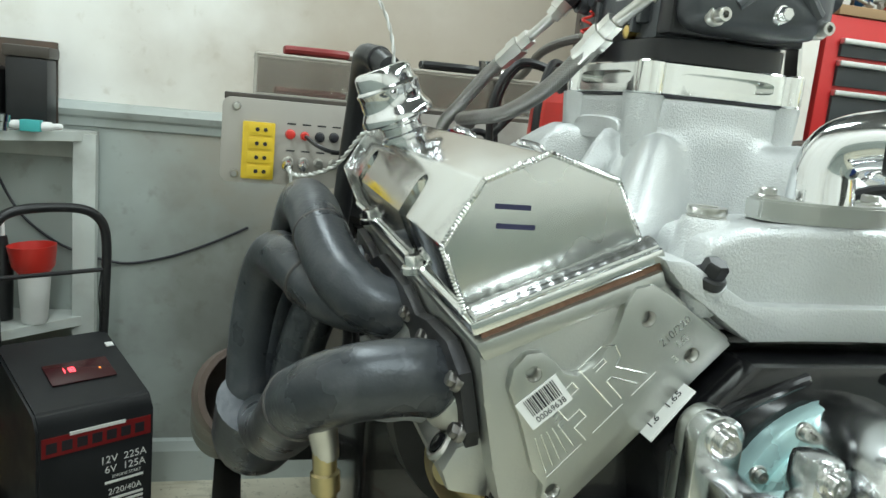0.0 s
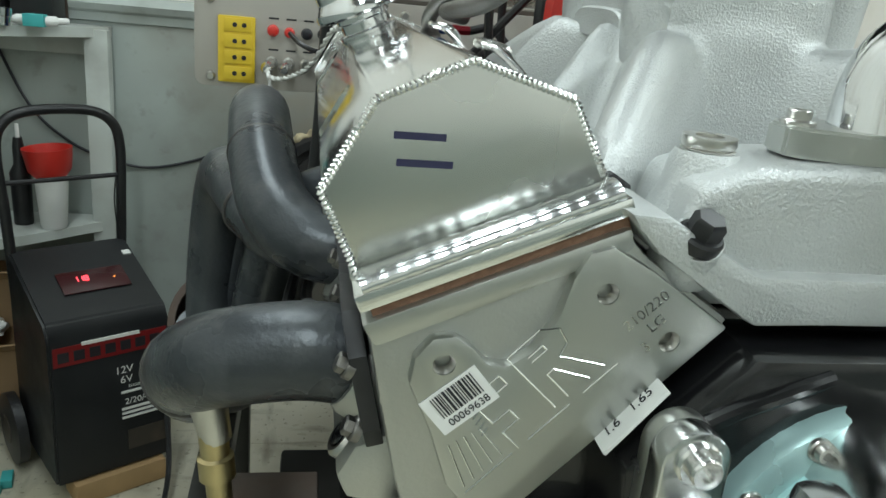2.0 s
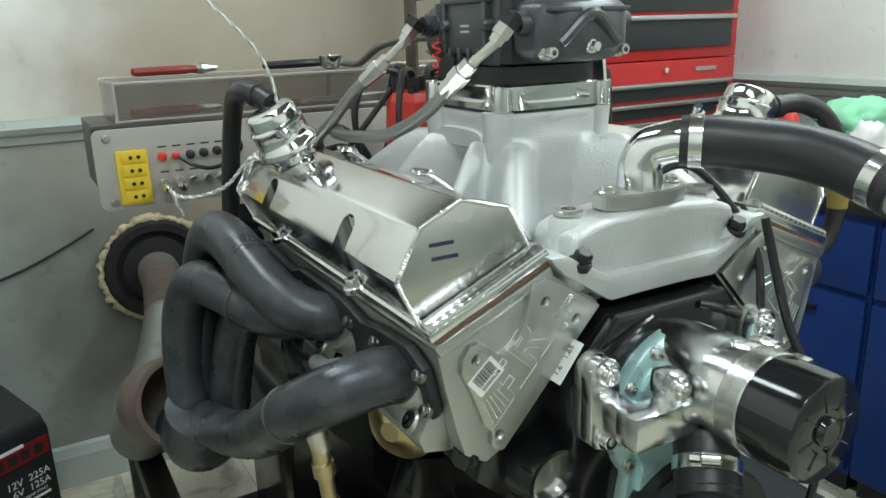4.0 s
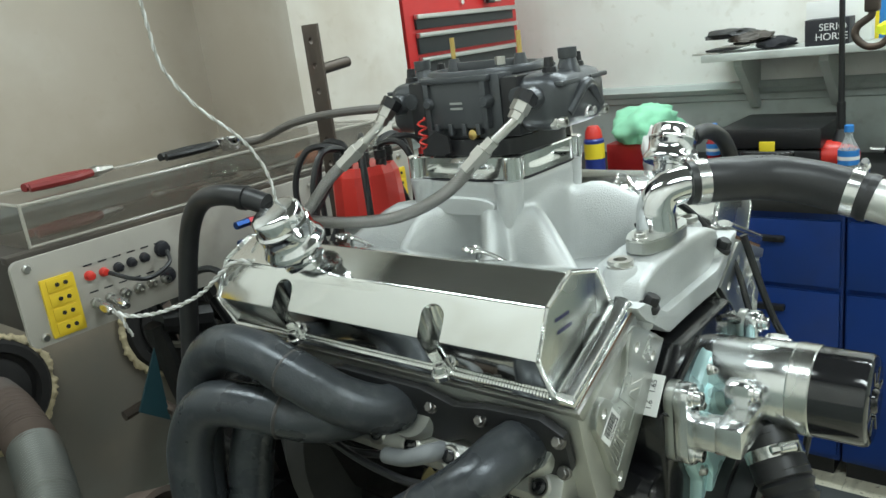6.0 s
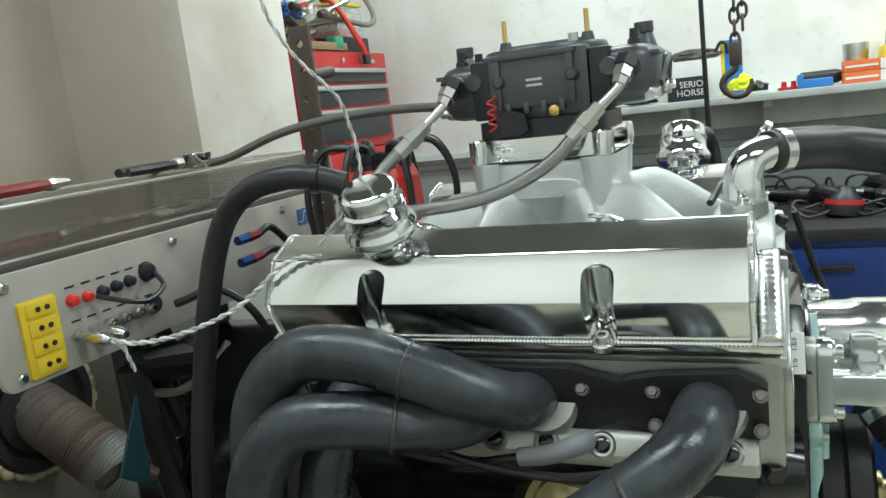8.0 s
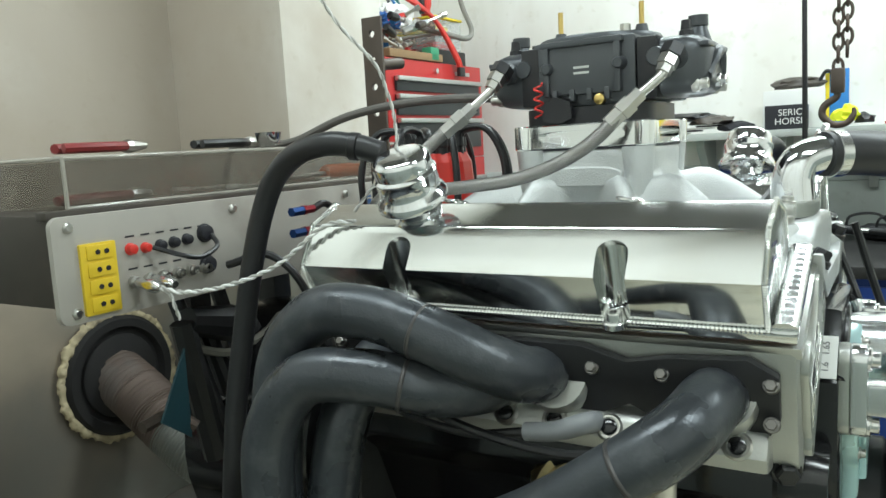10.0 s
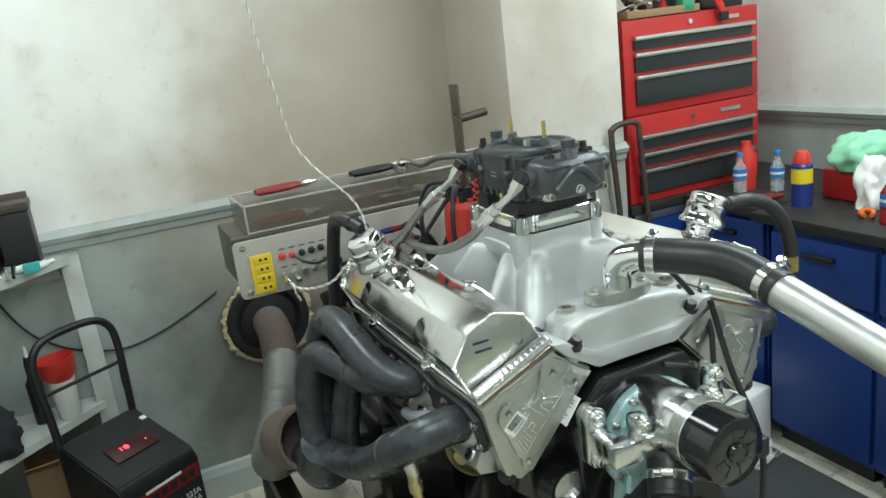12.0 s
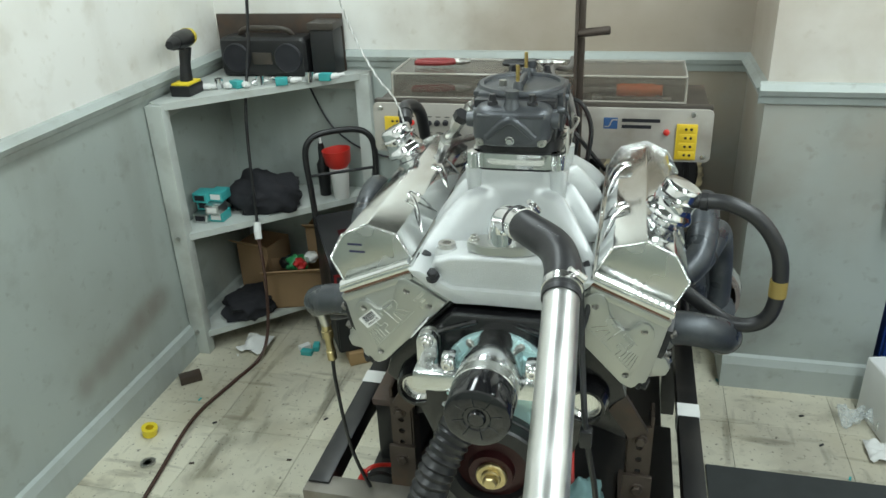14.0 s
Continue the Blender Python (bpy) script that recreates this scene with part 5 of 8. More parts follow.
for x0 in (-0.386, 0.273):
    jp = part("socket_panel", prism(rounded(x0, x0 + 0.044, 0.9195, 0.9985, 0.002), 0.668, 0.6725, 0.0006), YELLOW, con, "yellow socket panel")
    for k in range(4):
        z = 0.9305 + k * 0.0193
        part("socket", prism(rounded(x0 + 0.007, x0 + 0.040, z - 0.0078, z + 0.0078, 0.0015), 0.6665, 0.669, 0.0005), YELLOW, jp)
        bm = bmesh.new()
        for dx in (0.02, 0.031):
            lathe((x0 + dx, 0.667, z), (x0 + dx, 0.6655, z), ((0, 0.003), (1, 0.0028)), 12, bm)
        part("contact_holes", bm, INK, jp)
for x, z in ((-0.395, 1.018), (0.306, 1.02), (-0.395, 0.925), (0.333, 0.925), (-0.16, 1.016), (0.08, 1.016)):
    part("panel_screw", lathe((x, 0.672, z), (x, 0.667, z), ((0, 0.006), (0.6, 0.0055), (1, 0.004)), 14), STEEL, con)
for k, (x, z, m_, r) in enumerate(((-0.321, 0.985, REDCAP, 0.0062), (-0.301, 0.984, REDCAP, 0.0055), (-0.28, 0.984, INK, 0.0062), (-0.26, 0.985, INK, 0.0062), (-0.24, 0.986, INK, 0.0062), (-0.211, 0.99, INK, 0.0105), (-0.211, 0.95, INK, 0.0105), (0.253, 0.979, REDCAP, 0.006))):
    part("terminal_knob", lathe((x, 0.672, z), (x, 0.6635, z), ((0, r * 1.15), (0.2, r * 1.15), (0.25, r), (0.9, r * 0.92), (1, r * 0.7)), 16), m_, con)
for k in range(6):
    part("bnc_socket", lathe((-0.322 + k * 0.021, 0.672, 0.947), (-0.322 + k * 0.021, 0.66, 0.947), ((0, 0.007), (0.5, 0.007), (0.55, 0.005), (1, 0.005), (1, 0.003), (0.6, 0.003)), 14), STEEL, con)
for k in range(6):
    for z in (0.9985, 0.961):
        part("caption_bar", box(-0.326 + k * 0.021, -0.314 + k * 0.021, 0.6715, 0.673, z, z + 0.002), INK, con)
part("printed_emblem", prism([(0.118, 0.984), (0.148, 0.984), (0.148, 1.009), (0.118, 1.009)], 0.6712, 0.673), BLUELOGO, con, "blue printed emblem")
bm = bmesh.new()
sweep([(0.12, 0.671, 0.989), (0.13, 0.671, 0.99), (0.136, 0.671, 1.003), (0.147, 0.671, 1.004)], 0.0012, 6, bm)
part("emblem_stripe", bm, PANEL, con)
part("printed_bar", box(0.157, 0.238, 0.6712, 0.673, 1.0, 1.0075), INK, con)
part("printed_bar", box(0.157, 0.22, 0.6712, 0.673, 0.986, 0.9935), INK, con)
con.ob.location.y += 0.02
# clear lid with tools under it
LIDEDGE = glass_mat("cut_acrylic_edge", (0.55, 0.52, 0.46), 0.1, 0.5)


def lid_box(x0, x1, y0, y1, z0, z1):
    bm = bmesh.new()
    bmesh.ops.create_cube(bm, size=1)
    bmesh.ops.delete(bm, geom=[f for f in bm.faces if f.normal.z < -0.5], context="FACES_ONLY")
    for v in bm.verts:
        v.co = Vector((x0 + (v.co.x + 0.5) * (x1 - x0), y0 + (v.co.y + 0.5) * (y1 - y0), z0 + (v.co.z + 0.5) * (z1 - z0)))
    bmesh.ops.recalc_face_normals(bm, faces=bm.faces)
    bmesh.ops.solidify(bm, geom=bm.faces[:], thickness=0.004)
    return bm


lid = part("lid", lid_box(-0.372, 0.288, 0.702, 0.865, 1.0335, 1.092), ACRYLIC, con, "dusty clear acrylic lid")
LX0, LX1, LY0, LY1, LZ0, LZ1 = -0.372, 0.288, 0.702, 0.865, 1.0335, 1.092
for p_, q_ in (((LX0, LY0, LZ1), (LX1, LY0, LZ1)), ((LX0, LY1, LZ1), (LX1, LY1, LZ1)), ((LX0, LY0, LZ1), (LX0, LY1, LZ1)), ((LX1, LY0, LZ1), (LX1, LY1, LZ1)), ((LX0, LY0, LZ0), (LX0, LY0, LZ1)), ((LX1, LY0, LZ0), (LX1, LY0, LZ1)), ((LX0, LY0, LZ0 + 0.003), (LX1, LY0, LZ0 + 0.003))):
    part("lid_edge", rod(p_, q_, 0.0024, 8), LIDEDGE, lid)
for px in (-0.09, 0.09):
    part("support_post", box(px - 0.02, px + 0.02, 0.83, 0.87, 0.55, 0.935, 0.002), FRAMEK, con, "black steel post")


DULLRED = mat("worn_red_grip", (0.22, 0.02, 0.02), 0.5, 0, 30, 0.2)


def plier(p, q, c, label, mat_=DULLRED, top=True):
    p, q = Vector(p), Vector(q)
    th = Thing("pliers", (p + q) / 2, label, "pliers", "hand tools")
    d = (q - p)
    n = Vector((d.y, -d.x, 0)).normalized()
    part("jaws", sweep([p, p + d * 0.2, p + d * 0.3], [0.004, 0.009, 0.007], 8), STEEL, th)
    for s in (-1, 1):
        part("grip", sweep([p + d * 0.28 + n * s * 0.003, p + d * 0.5 + n * s * 0.016, p + d * 0.8 + n * s * 0.014, q + n * s * 0.008], 0.0062, 8), mat_, th)


plier((-0.2, 0.80, 1.105), (-0.33, 0.79, 1.104), 0, "red-handled pliers lying on a clear lid")
plier((0.02, 0.80, 1.105), (-0.12, 0.79, 1.104), 0, "black-handled pliers lying on a clear lid", BLACK)
plier((-0.2, 0.8, 1.0425), (-0.34, 0.78, 1.0425), 0, "red-handled pliers under a clear lid")
sd = Thing("screwdriver", (0.19, 0.78, 1.0335), "screwdriver with a bright orange handle", "screwdriver", "hand tools")
part("handle", lathe((0.14, 0.78, 1.048), (0.24, 0.785, 1.048), ((0, 0.012), (0.1, 0.0145), (0.8, 0.0145), (0.9, 0.011), (1, 0.013)), 10), ORANGE, sd)
part("shaft", rod((0.03, 0.776, 1.045), (0.141, 0.78, 1.048), 0.004, 8), STEEL, sd)
for k, (x0, x1, y) in enumerate(((-0.05, 0.08, 0.8), (0.05, 0.22, 0.83), (-0.1, 0.02, 0.86), (0.1, 0.26, 0.75))):
    w = Thing("spanner", (x0, y, 1.0335), "steel spanner under a clear lid", "spanner", "hand tools")
    part("shank", box(x0, x1, y - 0.006, y + 0.006, 1.034, 1.0405, 0.002), STEEL, w)
    part("head", lathe((x0, y, 1.034), (x0, y, 1.043), ((0, 0.012), (0.5, 0.0135), (1, 0.012)), 14), STEEL, w)
cupm = Thing("steel_cup", (-0.02, 0.75, 1.096), "small polished steel cup on a clear lid", "cup")
part("cup", lathe((-0.02, 0.75, 1.096), (-0.02, 0.75, 1.117), ((0, 0.012), (0.2, 0.016), (1, 0.02), (1, 0.018), (0.3, 0.014)), 20), CHROME, cupm)
# black fuse and cable on the console, probes and leads
for x in (-0.322, -0.301):
    pr = Thing("probe_plug", (x, 0.67, 0.94), "nickel probe plug in the console", "plug", "probe plugs")
    part("plug", lathe((x, 0.682, 0.947), (x - 0.004, 0.64, 0.943), ((0, 0.0058), (0.4, 0.0058), (0.45, 0.0075), (0.8, 0.0075), (1, 0.004)), 16), STAINLESS, pr)
def twisted(name, pts, r, label, n=7, a_=None, b_=None):
    th = Thing(name, pts[0], label, "wire", "thermocouple wires")
    path = smooth_path(pts, 30)
    for ph in (0, math.pi):
        out, L = [], 0
        for i, p in enumerate(path):
            if i:
                L += (p - path[i - 1]).length
            t = (path[min(i + 1, len(path) - 1)] - path[max(i - 1, 0)]).normalized()
            u = t.orthogonal().normalized()
            w = t.cross(u)
            a = ph + L / 0.011 * math.pi
            out.append(p + (u * math.cos(a) + w * math.sin(a)) * r * 0.85)
        part("strand", sweep(out, r, 6, per=1), (a_ or WHITE) if ph == 0 else (b_ or TAPEW), th)
    return th


TAPEW = mat("grey_white_sleeve", (0.46, 0.45, 0.42), 0.7, 0, 200, 0.3)
twisted("probe_wire", [(-0.325, 0.64, 0.943), (-0.318, 0.61, 0.938), (-0.3, 0.56, 0.945), (-0.275, 0.51, 0.965), (-0.256, 0.459, 1.004), (-0.25, 0.42, 1.01)], 0.0016, "white twisted thermocouple wire from the console")
twisted("probe_wire", [(-0.325, 0.64, 0.943), (-0.322, 0.63, 0.935), (-0.318, 0.628, 0.918), (-0.312, 0.63, 0.905)], 0.0014, "short loose white thermocouple wire end")
twisted("hanging_wire", [(-0.25, 0.42, 1.02), (-0.243, 0.372, 1.075), (-0.248, 0.364, 1.109), (-0.261, 0.362, 1.137), (-0.282, 0.36, 1.163), (-0.312, 0.378, 1.2), (-0.334, 0.386, 1.24), (-0.345, 0.378, 1.28), (-0.355, 0.366, 1.33), (-0.372, 0.35, 1.42), (-0.385, 0.34, 1.6), (-0.39, 0.34, 2.45)], 0.0011, "white twisted wire hanging from the ceiling")
solid("jumper_cable", sweep([(-0.3, 0.678, 0.984), (-0.285, 0.65, 0.974), (-0.26, 0.645, 0.968), (-0.225, 0.655, 0.976), (-0.211, 0.678, 0.988)], 0.003, 8), BLACK, "short black jumper cable on the console", "cable")
solid("console_cable", sweep([(-0.211, 0.655, 0.95), (-0.19, 0.6, 0.96), (-0.17, 0.56, 0.9), (-0.15, 0.55, 0.75)], 0.005, 8), BLACK, "black cable below the console", "cable")
DEEPRED = mat("red_anodised", (0.26, 0.02, 0.03), 0.3, 0.7)
for k, (dz, col) in enumerate(((0.0, REDCAP), (0.028, REDCAP))):
    ft = Thing("hose_fitting", (-0.16, 0.56, 0.98 + dz), "red and blue anodised hose fitting", "hose fitting", "hose fittings")
    part("blue_nut", lathe((-0.135, 0.612, 0.98 + dz), (-0.113, 0.612, 0.9805 + dz), ((0, 0.0062), (1, 0.0062)), 6), mat("blue_anodised_" + str(k), (0.02, 0.06, 0.20), 0.3, 0.8), ft)
    part("red_socket", lathe((-0.113, 0.612, 0.9805 + dz), (-0.092, 0.612, 0.981 + dz), ((0, 0.0068), (0.3, 0.0068), (0.35, 0.0058), (1, 0.0058)), 6), DEEPRED, ft)
    part("hose", sweep([(-0.093, 0.612, 0.981 + dz), (-0.060, 0.61, 0.982 + dz), (-0.020, 0.6, 0.95), (-0.010, 0.6, 0.85)], 0.005, 10), BLACK, ft)
solid("throttle_cable", sweep([(0.035, 0.91, 1.03), (0.034, 0.895, 1.08), (0.033, 0.87, 1.1), (0.036, 0.81, 1.1), (0.03, 0.74, 1.103), (0.014, 0.62, 1.133), (0.022, 0.5, 1.145), (0.06, 0.39, 1.14), (0.08, 0.30, 1.118)], 0.0062, 10), mat("grey_cable", (0.13, 0.12, 0.11), 0.5, 0, 60, 0.2), "long grey throttle cable sheath over the console", "cable")

# perforated upright
stp = Thing("perforated_upright", (0.057, 0.6, 0.75), "brown steel perforated upright bar with a pin handle", "steel bar")
sb = box(0.056, 0.061, 0.586, 0.620, 0.70, 1.274, 0.0006)
cuts = [lathe((0.03, 0.603, 1.25 - k * 0.038), (0.09, 0.603, 1.25 - k * 0.038), ((0, 0.0052), (1, 0.0052)), 12) for k in range(9)]
part("bar", cut(sb, cuts), BARESTEEL, stp)
part("side_leaf", box(0.061, 0.075, 0.618, 0.622, 0.70, 1.274, 0.0006), BARESTEEL, stp)
part("pin_handle", rod((0.057, 0.599, 1.205), (0.125, 0.6, 1.212), 0.0085, 12, bev=0.002), BARESTEEL, stp)

# absorber and stand
stn = Thing("dyno_stand", (0, 0.5, 0), "black steel dynamometer stand with perforated engine mounts", "engine stand")
for x in (-0.385, 0.34):
    part("side_rail", box(x - 0.022, x + 0.022, 0.1, 1.05, 0.375, 0.42, 0.003), FRAMEK, stn)
    part("tape_band", box(x - 0.0235, x + 0.0235, 0.44, 0.485, 0.3735, 0.4215), WHITE, stn, "white tape on the rail")
    for y in (0.13, 1.02):
        part("leg", box(x - 0.022, x + 0.022, y - 0.022, y + 0.022, 0, 0.38, 0.003), FRAMEK, stn)
part("front_cross_bar", box(-0.41, 0.365, 0.075, 0.125, 0.365, 0.415, 0.003), mat("bare_mild_steel", (0.26, 0.245, 0.22), 0.45, 0.8, 12, 0.25, stain=(0.12, 0.08, 0.055), stain_scale=14, stain_amt=0.5), stn, "bare steel cross bar")
part("rear_cross_bar", box(-0.4, 0.36, 1.0, 1.04, 0.335, 0.375, 0.003), FRAMEK, stn)
part("tray", box(-0.36, 0.32, 0.13, 0.6, 0.245, 0.262, 0.003), FRAMEK, stn)
for s in (-1, 1):
    x = s * 0.229
    up_ = cut(box(x - 0.02, x + 0.02, 0.18, 0.186, 0.27, 0.58, 0.0006), [lathe((x, 0.15, 0.56 - k * 0.028), (x, 0.22, 0.56 - k * 0.028), ((0, 0.0062), (1, 0.0062)), 12) for k in range(10)])
    post = part("mount_upright", up_, BARESTEEL, stn, "brown perforated upright")
    for sx in (-1, 1):
        part("channel_leaf", box(x + sx * 0.02 - 0.003, x + sx * 0.02 + 0.003, 0.186, 0.23, 0.27, 0.6, 0.0006), BARESTEEL, post)
    part("sleeve", box(x - 0.027, x + 0.027, 0.172, 0.18, 0.27, 0.47, 0.001), BARESTEEL, post)
    for z in (0.34, 0.44, 0.555):
        bolt((x, 0.174, z), (0, -1, 0), 0.009, 0.01, BARESTEEL, post, "mount_bolt", socket=False)
    part("foot_bar", box(x - 0.03, x + 0.03, 0.14, 0.4, 0.255, 0.285, 0.002), BARESTEEL, stn)
    part("engine_bracket", prism([(x - s * 0.03, 0.6), (x - s * 0.02, 0.53), (x - s * 0.1, 0.56), (x - s * 0.12, 0.66), (x - s * 0.06, 0.68)], 0.2, 0.235, 0.003), BLOCK, stn)
    part("mount_plate", prism([(x - s * 0.035, 0.66), (x + s * 0.012, 0.58), (x - s * 0.02, 0.56), (x - s * 0.06, 0.62)], 0.165, 0.178, 0.002), BARESTEEL, stn)
ab = Thing("absorber", (0, 0.75, 0.25), "dark water brake absorber housing behind the engine", "absorber")
part("housing", lathe((0, 0.6, Z0), (0, 0.82, Z0), ((0, 0.16), (0.1, 0.19), (0.9, 0.19), (1, 0.16)), 36), BLOCK, ab)
part("bell", lathe((0, 0.49, Z0), (0, 0.6, Z0), ((0, 0.185), (0.3, 0.19), (1, 0.14)), 36), mat("grey_bellhousing", (0.09, 0.09, 0.09), 0.5, 0.5, 20, 0.3), ab)
part("pedestal", box(-0.2, 0.2, 0.6, 0.85, 0.2, 0.6, 0.01), BLOCK, ab)
part("drive_foot", box(-0.3, 0.3, 0.58, 0.9, 0.0, 0.25, 0.008), FRAMEK, ab)
bt = Thing("battery_box", (-0.3, 0.32, 0.262), "black battery box under the header", "battery")
part("case", box(-0.35, -0.25, 0.36, 0.56, 0.262, 0.43, 0.008), BLACK, bt)
part("cap", box(-0.355, -0.245, 0.355, 0.565, 0.42, 0.438, 0.004), RUST, bt, "dusty brown cap")
ofl = Thing("oil_filter_adapter", E(-0.16, 0.19, 0.02), "gold-tinted round fuel pump cover plate", "cover plate")
part("disc", lathe(E(-0.15, 0.23, 0.055), E(-0.2, 0.2, 0.055), ((0, 0.045), (0.6, 0.045), (0.65, 0.038), (0.75, 0.038), (0.8, 0.03), (0.9, 0.02), (1, 0.012)), 30), GOLDZ, ofl)
for k, (pts, m_, nm) in enumerate((([(-0.33, 0.14, 0.27), (-0.33, 0.16, 0.36), (-0.3, 0.18, 0.4), (-0.26, 0.24, 0.36)], REDCAP, "red battery lead"), ([(-0.3, 0.15, 0.27), (-0.34, 0.17, 0.33), (-0.3, 0.22, 0.35), (-0.2, 0.24, 0.28)], BLACK, "black wiring lead"),
                                  ([(0.12, 0.16, 0.27), (0.13, 0.14, 0.34), (0.11, 0.2, 0.4), (0.1, 0.3, 0.45)], REDCAP, "red wiring lead"), ([(0.3, 0.15, 0.27), (0.29, 0.14, 0.33), (0.26, 0.2, 0.38), (0.22, 0.3, 0.4)], BLACK, "black wiring lead"),
                                  ([(-0.28, 0.14, 0.27), (-0.24, 0.12, 0.31), (-0.18, 0.14, 0.30), (-0.15, 0.2, 0.28)], REDCAP, "red wiring lead"))):
    solid("wiring_lead", sweep(pts, 0.0045, 8), m_, nm + " tangled in the stand", "wire", "wiring leads")
jc = Thing("jumper_clamp", (-0.32, 0.15, 0.28), "red-handled battery clamp standing in the stand", "battery clamp")
part("handle", sweep([(-0.322, 0.15, 0.3), (-0.318, 0.16, 0.36), (-0.312, 0.165, 0.4)], 0.008, 10), REDCAP, jc)
part("jaw", sweep([(-0.322, 0.15, 0.302), (-0.31, 0.14, 0.27)], 0.007, 8), BRASS, jc)
rag = bmesh.new()
bmesh.ops.create_icosphere(rag, subdivisions=4, radius=1)
for v in rag.verts:
    d = noise.fractal(v.co * 1.7, 0.9, 2.1, 4) * 0.35
    v.co = Vector((0.13 + v.co.x * 0.045 * (1 + d), 0.2 + v.co.y * 0.04 * (1 + d), 0.345 + v.co.z * 0.08 * (1 + d * 0.6)))
solid("shop_towel", rag, mat("pale_teal_towel", (0.25, 0.42, 0.43), 0.9, 0, 40, 0.3, 0.5, 60, bump_dist=0.004), "crumpled pale teal shop towel stuffed in the stand", "rag", sharp=60)
solid("pump_cable", sweep([E(0.115, -0.03, 0.2), E(0.13, 0.0, 0.27), E(0.09, 0.05, 0.345), E(0.03, 0.07, 0.33)], 0.0042, 8), BLACK, "thin black cable over the water pump leg", "cable")
solid("pump_cable", sweep([E(0.12, -0.02, 0.3), E(0.128, -0.05, 0.2), E(0.14, -0.09, 0.1), E(0.16, -0.07, -0.05), E(0.17, -0.02, -0.3)], 0.0046, 8), BLACK, "black cable hanging beside the water pump", "cable")
cn = Thing("cable_connector", E(0.14, -0.09, 0.09), "black plastic cable connector", "connector")
part("shell", box(0.131, 0.149, -0.099, -0.081, Z0 + 0.078, Z0 + 0.108, 0.004), BLACK, cn)

# exhaust holes and ducts
def exhaust_run(HC, pts, r, r_hole, flex, cone, label):
    hole = Thing("exhaust_collar", HC, "sooty round exhaust collar foamed into the wall", "exhaust collar", "exhaust collars")
    back = Vector((0, -1, 0))
    part("ring", lathe(HC + back * 0.001, HC + back * 0.03, ((0, r_hole), (0.7, r_hole - 0.003), (1, r_hole - 0.011), (1, r_hole - 0.03), (0.2, r_hole - 0.037)), 40), SOOT, hole, "black sooty ring")
    part("throat", lathe(HC + back * 0.002, HC + back * 0.012, ((0, r_hole - 0.027), (1, r_hole - 0.029)), 40), SOOT, hole)
    part("inner_flange", lathe(HC + back * 0.01, HC + back * 0.024, ((0, r_hole - 0.047), (0.7, r_hole - 0.049), (1, r_hole - 0.057)), 36), SOOT, hole)
    rnd = random.Random(3)
    rings = []
    for k in range(220):
        a = 2 * math.pi * k / 220
        out, fwd = Vector((math.cos(a), 0, math.sin(a))), Vector((0, -1, 0))
        q = Vector((math.cos(a) * 6, math.sin(a) * 6, HC.x * 9))
        wide = 0.011 + 0.010 * noise.noise(q * 1.3) + 0.004 * noise.noise(q * 5)
        tall = 0.010 + 0.006 * noise.noise(q * 2.1 + Vector((9, 0, 0)))
        cen = HC + out * (r_hole + 0.002 + 0.006 * noise.noise(q * 1.9 + Vector((0, 7, 0)))) + fwd * 0.012
        rings.append([cen + out * (wide * math.cos(2 * math.pi * t / 9)) * (1 + 0.35 * noise.noise(q * 4 + Vector((t, 3, 0)))) + fwd * (tall * math.sin(2 * math.pi * t / 9)) for t in range(9)])
    fm = loft(rings + rings[:1], caps=False)
    fo = part("foam_bead", fm, FOAM, hole, "lumpy yellowed sealing foam", 80)
    fo["kind"] = "stuff"
    duct = Thing("exhaust_duct", pts[-1], label, "duct", "exhaust ducts")
    part("flex_section", sweep([HC + Vector((0, 0.005, 0))] + flex, r, 28, ribs=0.0026, rib_len=0.009), RUST, duct, "rusty ribbed flex section")
    part("smooth_section", sweep(pts, r + 0.002, 28, ribs=0.0012, rib_len=0.008), GALV, duct)
    part("end_cone", lathe(*cone, ((0, 0.052), (0.15, 0.06), (0.5, 0.064), (0.55, 0.0655), (0.6, 0.064), (1, 0.064), (1, 0.056), (0.5, 0.054)), 36), RUST, duct, "brown ribbed end cone")


HC = Vector((-0.222, YB, 0.562))
exhaust_run(HC, [(-0.254, 1.3, 0.514), (-0.3, 1.15, 0.48), (-0.355, 1.0, 0.45), (-0.39, 0.86, 0.47), (-0.39, 0.74, 0.56), (-0.378, 0.66, 0.625)], 0.05, 0.135,
            [(-0.226, 1.48, 0.548), (-0.24, 1.38, 0.532), (-0.256, 1.29, 0.512)], ((-0.384, 0.70, 0.595), (-0.362, 0.545, 0.66)), "flexible rusty and galvanised exhaust duct")
exhaust_run(Vector((0.262, YB, 0.572)), [(0.262, 1.395, 0.462), (0.275, 1.3, 0.40), (0.31, 1.2, 0.36), (0.36, 1.05, 0.36), (0.395, 0.9, 0.43), (0.39, 0.76, 0.55), (0.378, 0.66, 0.625)], 0.066, 0.15,
            [(0.258, 1.5, 0.53), (0.26, 1.44, 0.49), (0.262, 1.385, 0.455)], ((0.384, 0.70, 0.595), (0.362, 0.545, 0.66)), "flexible brown and galvanised exhaust duct behind the engine")

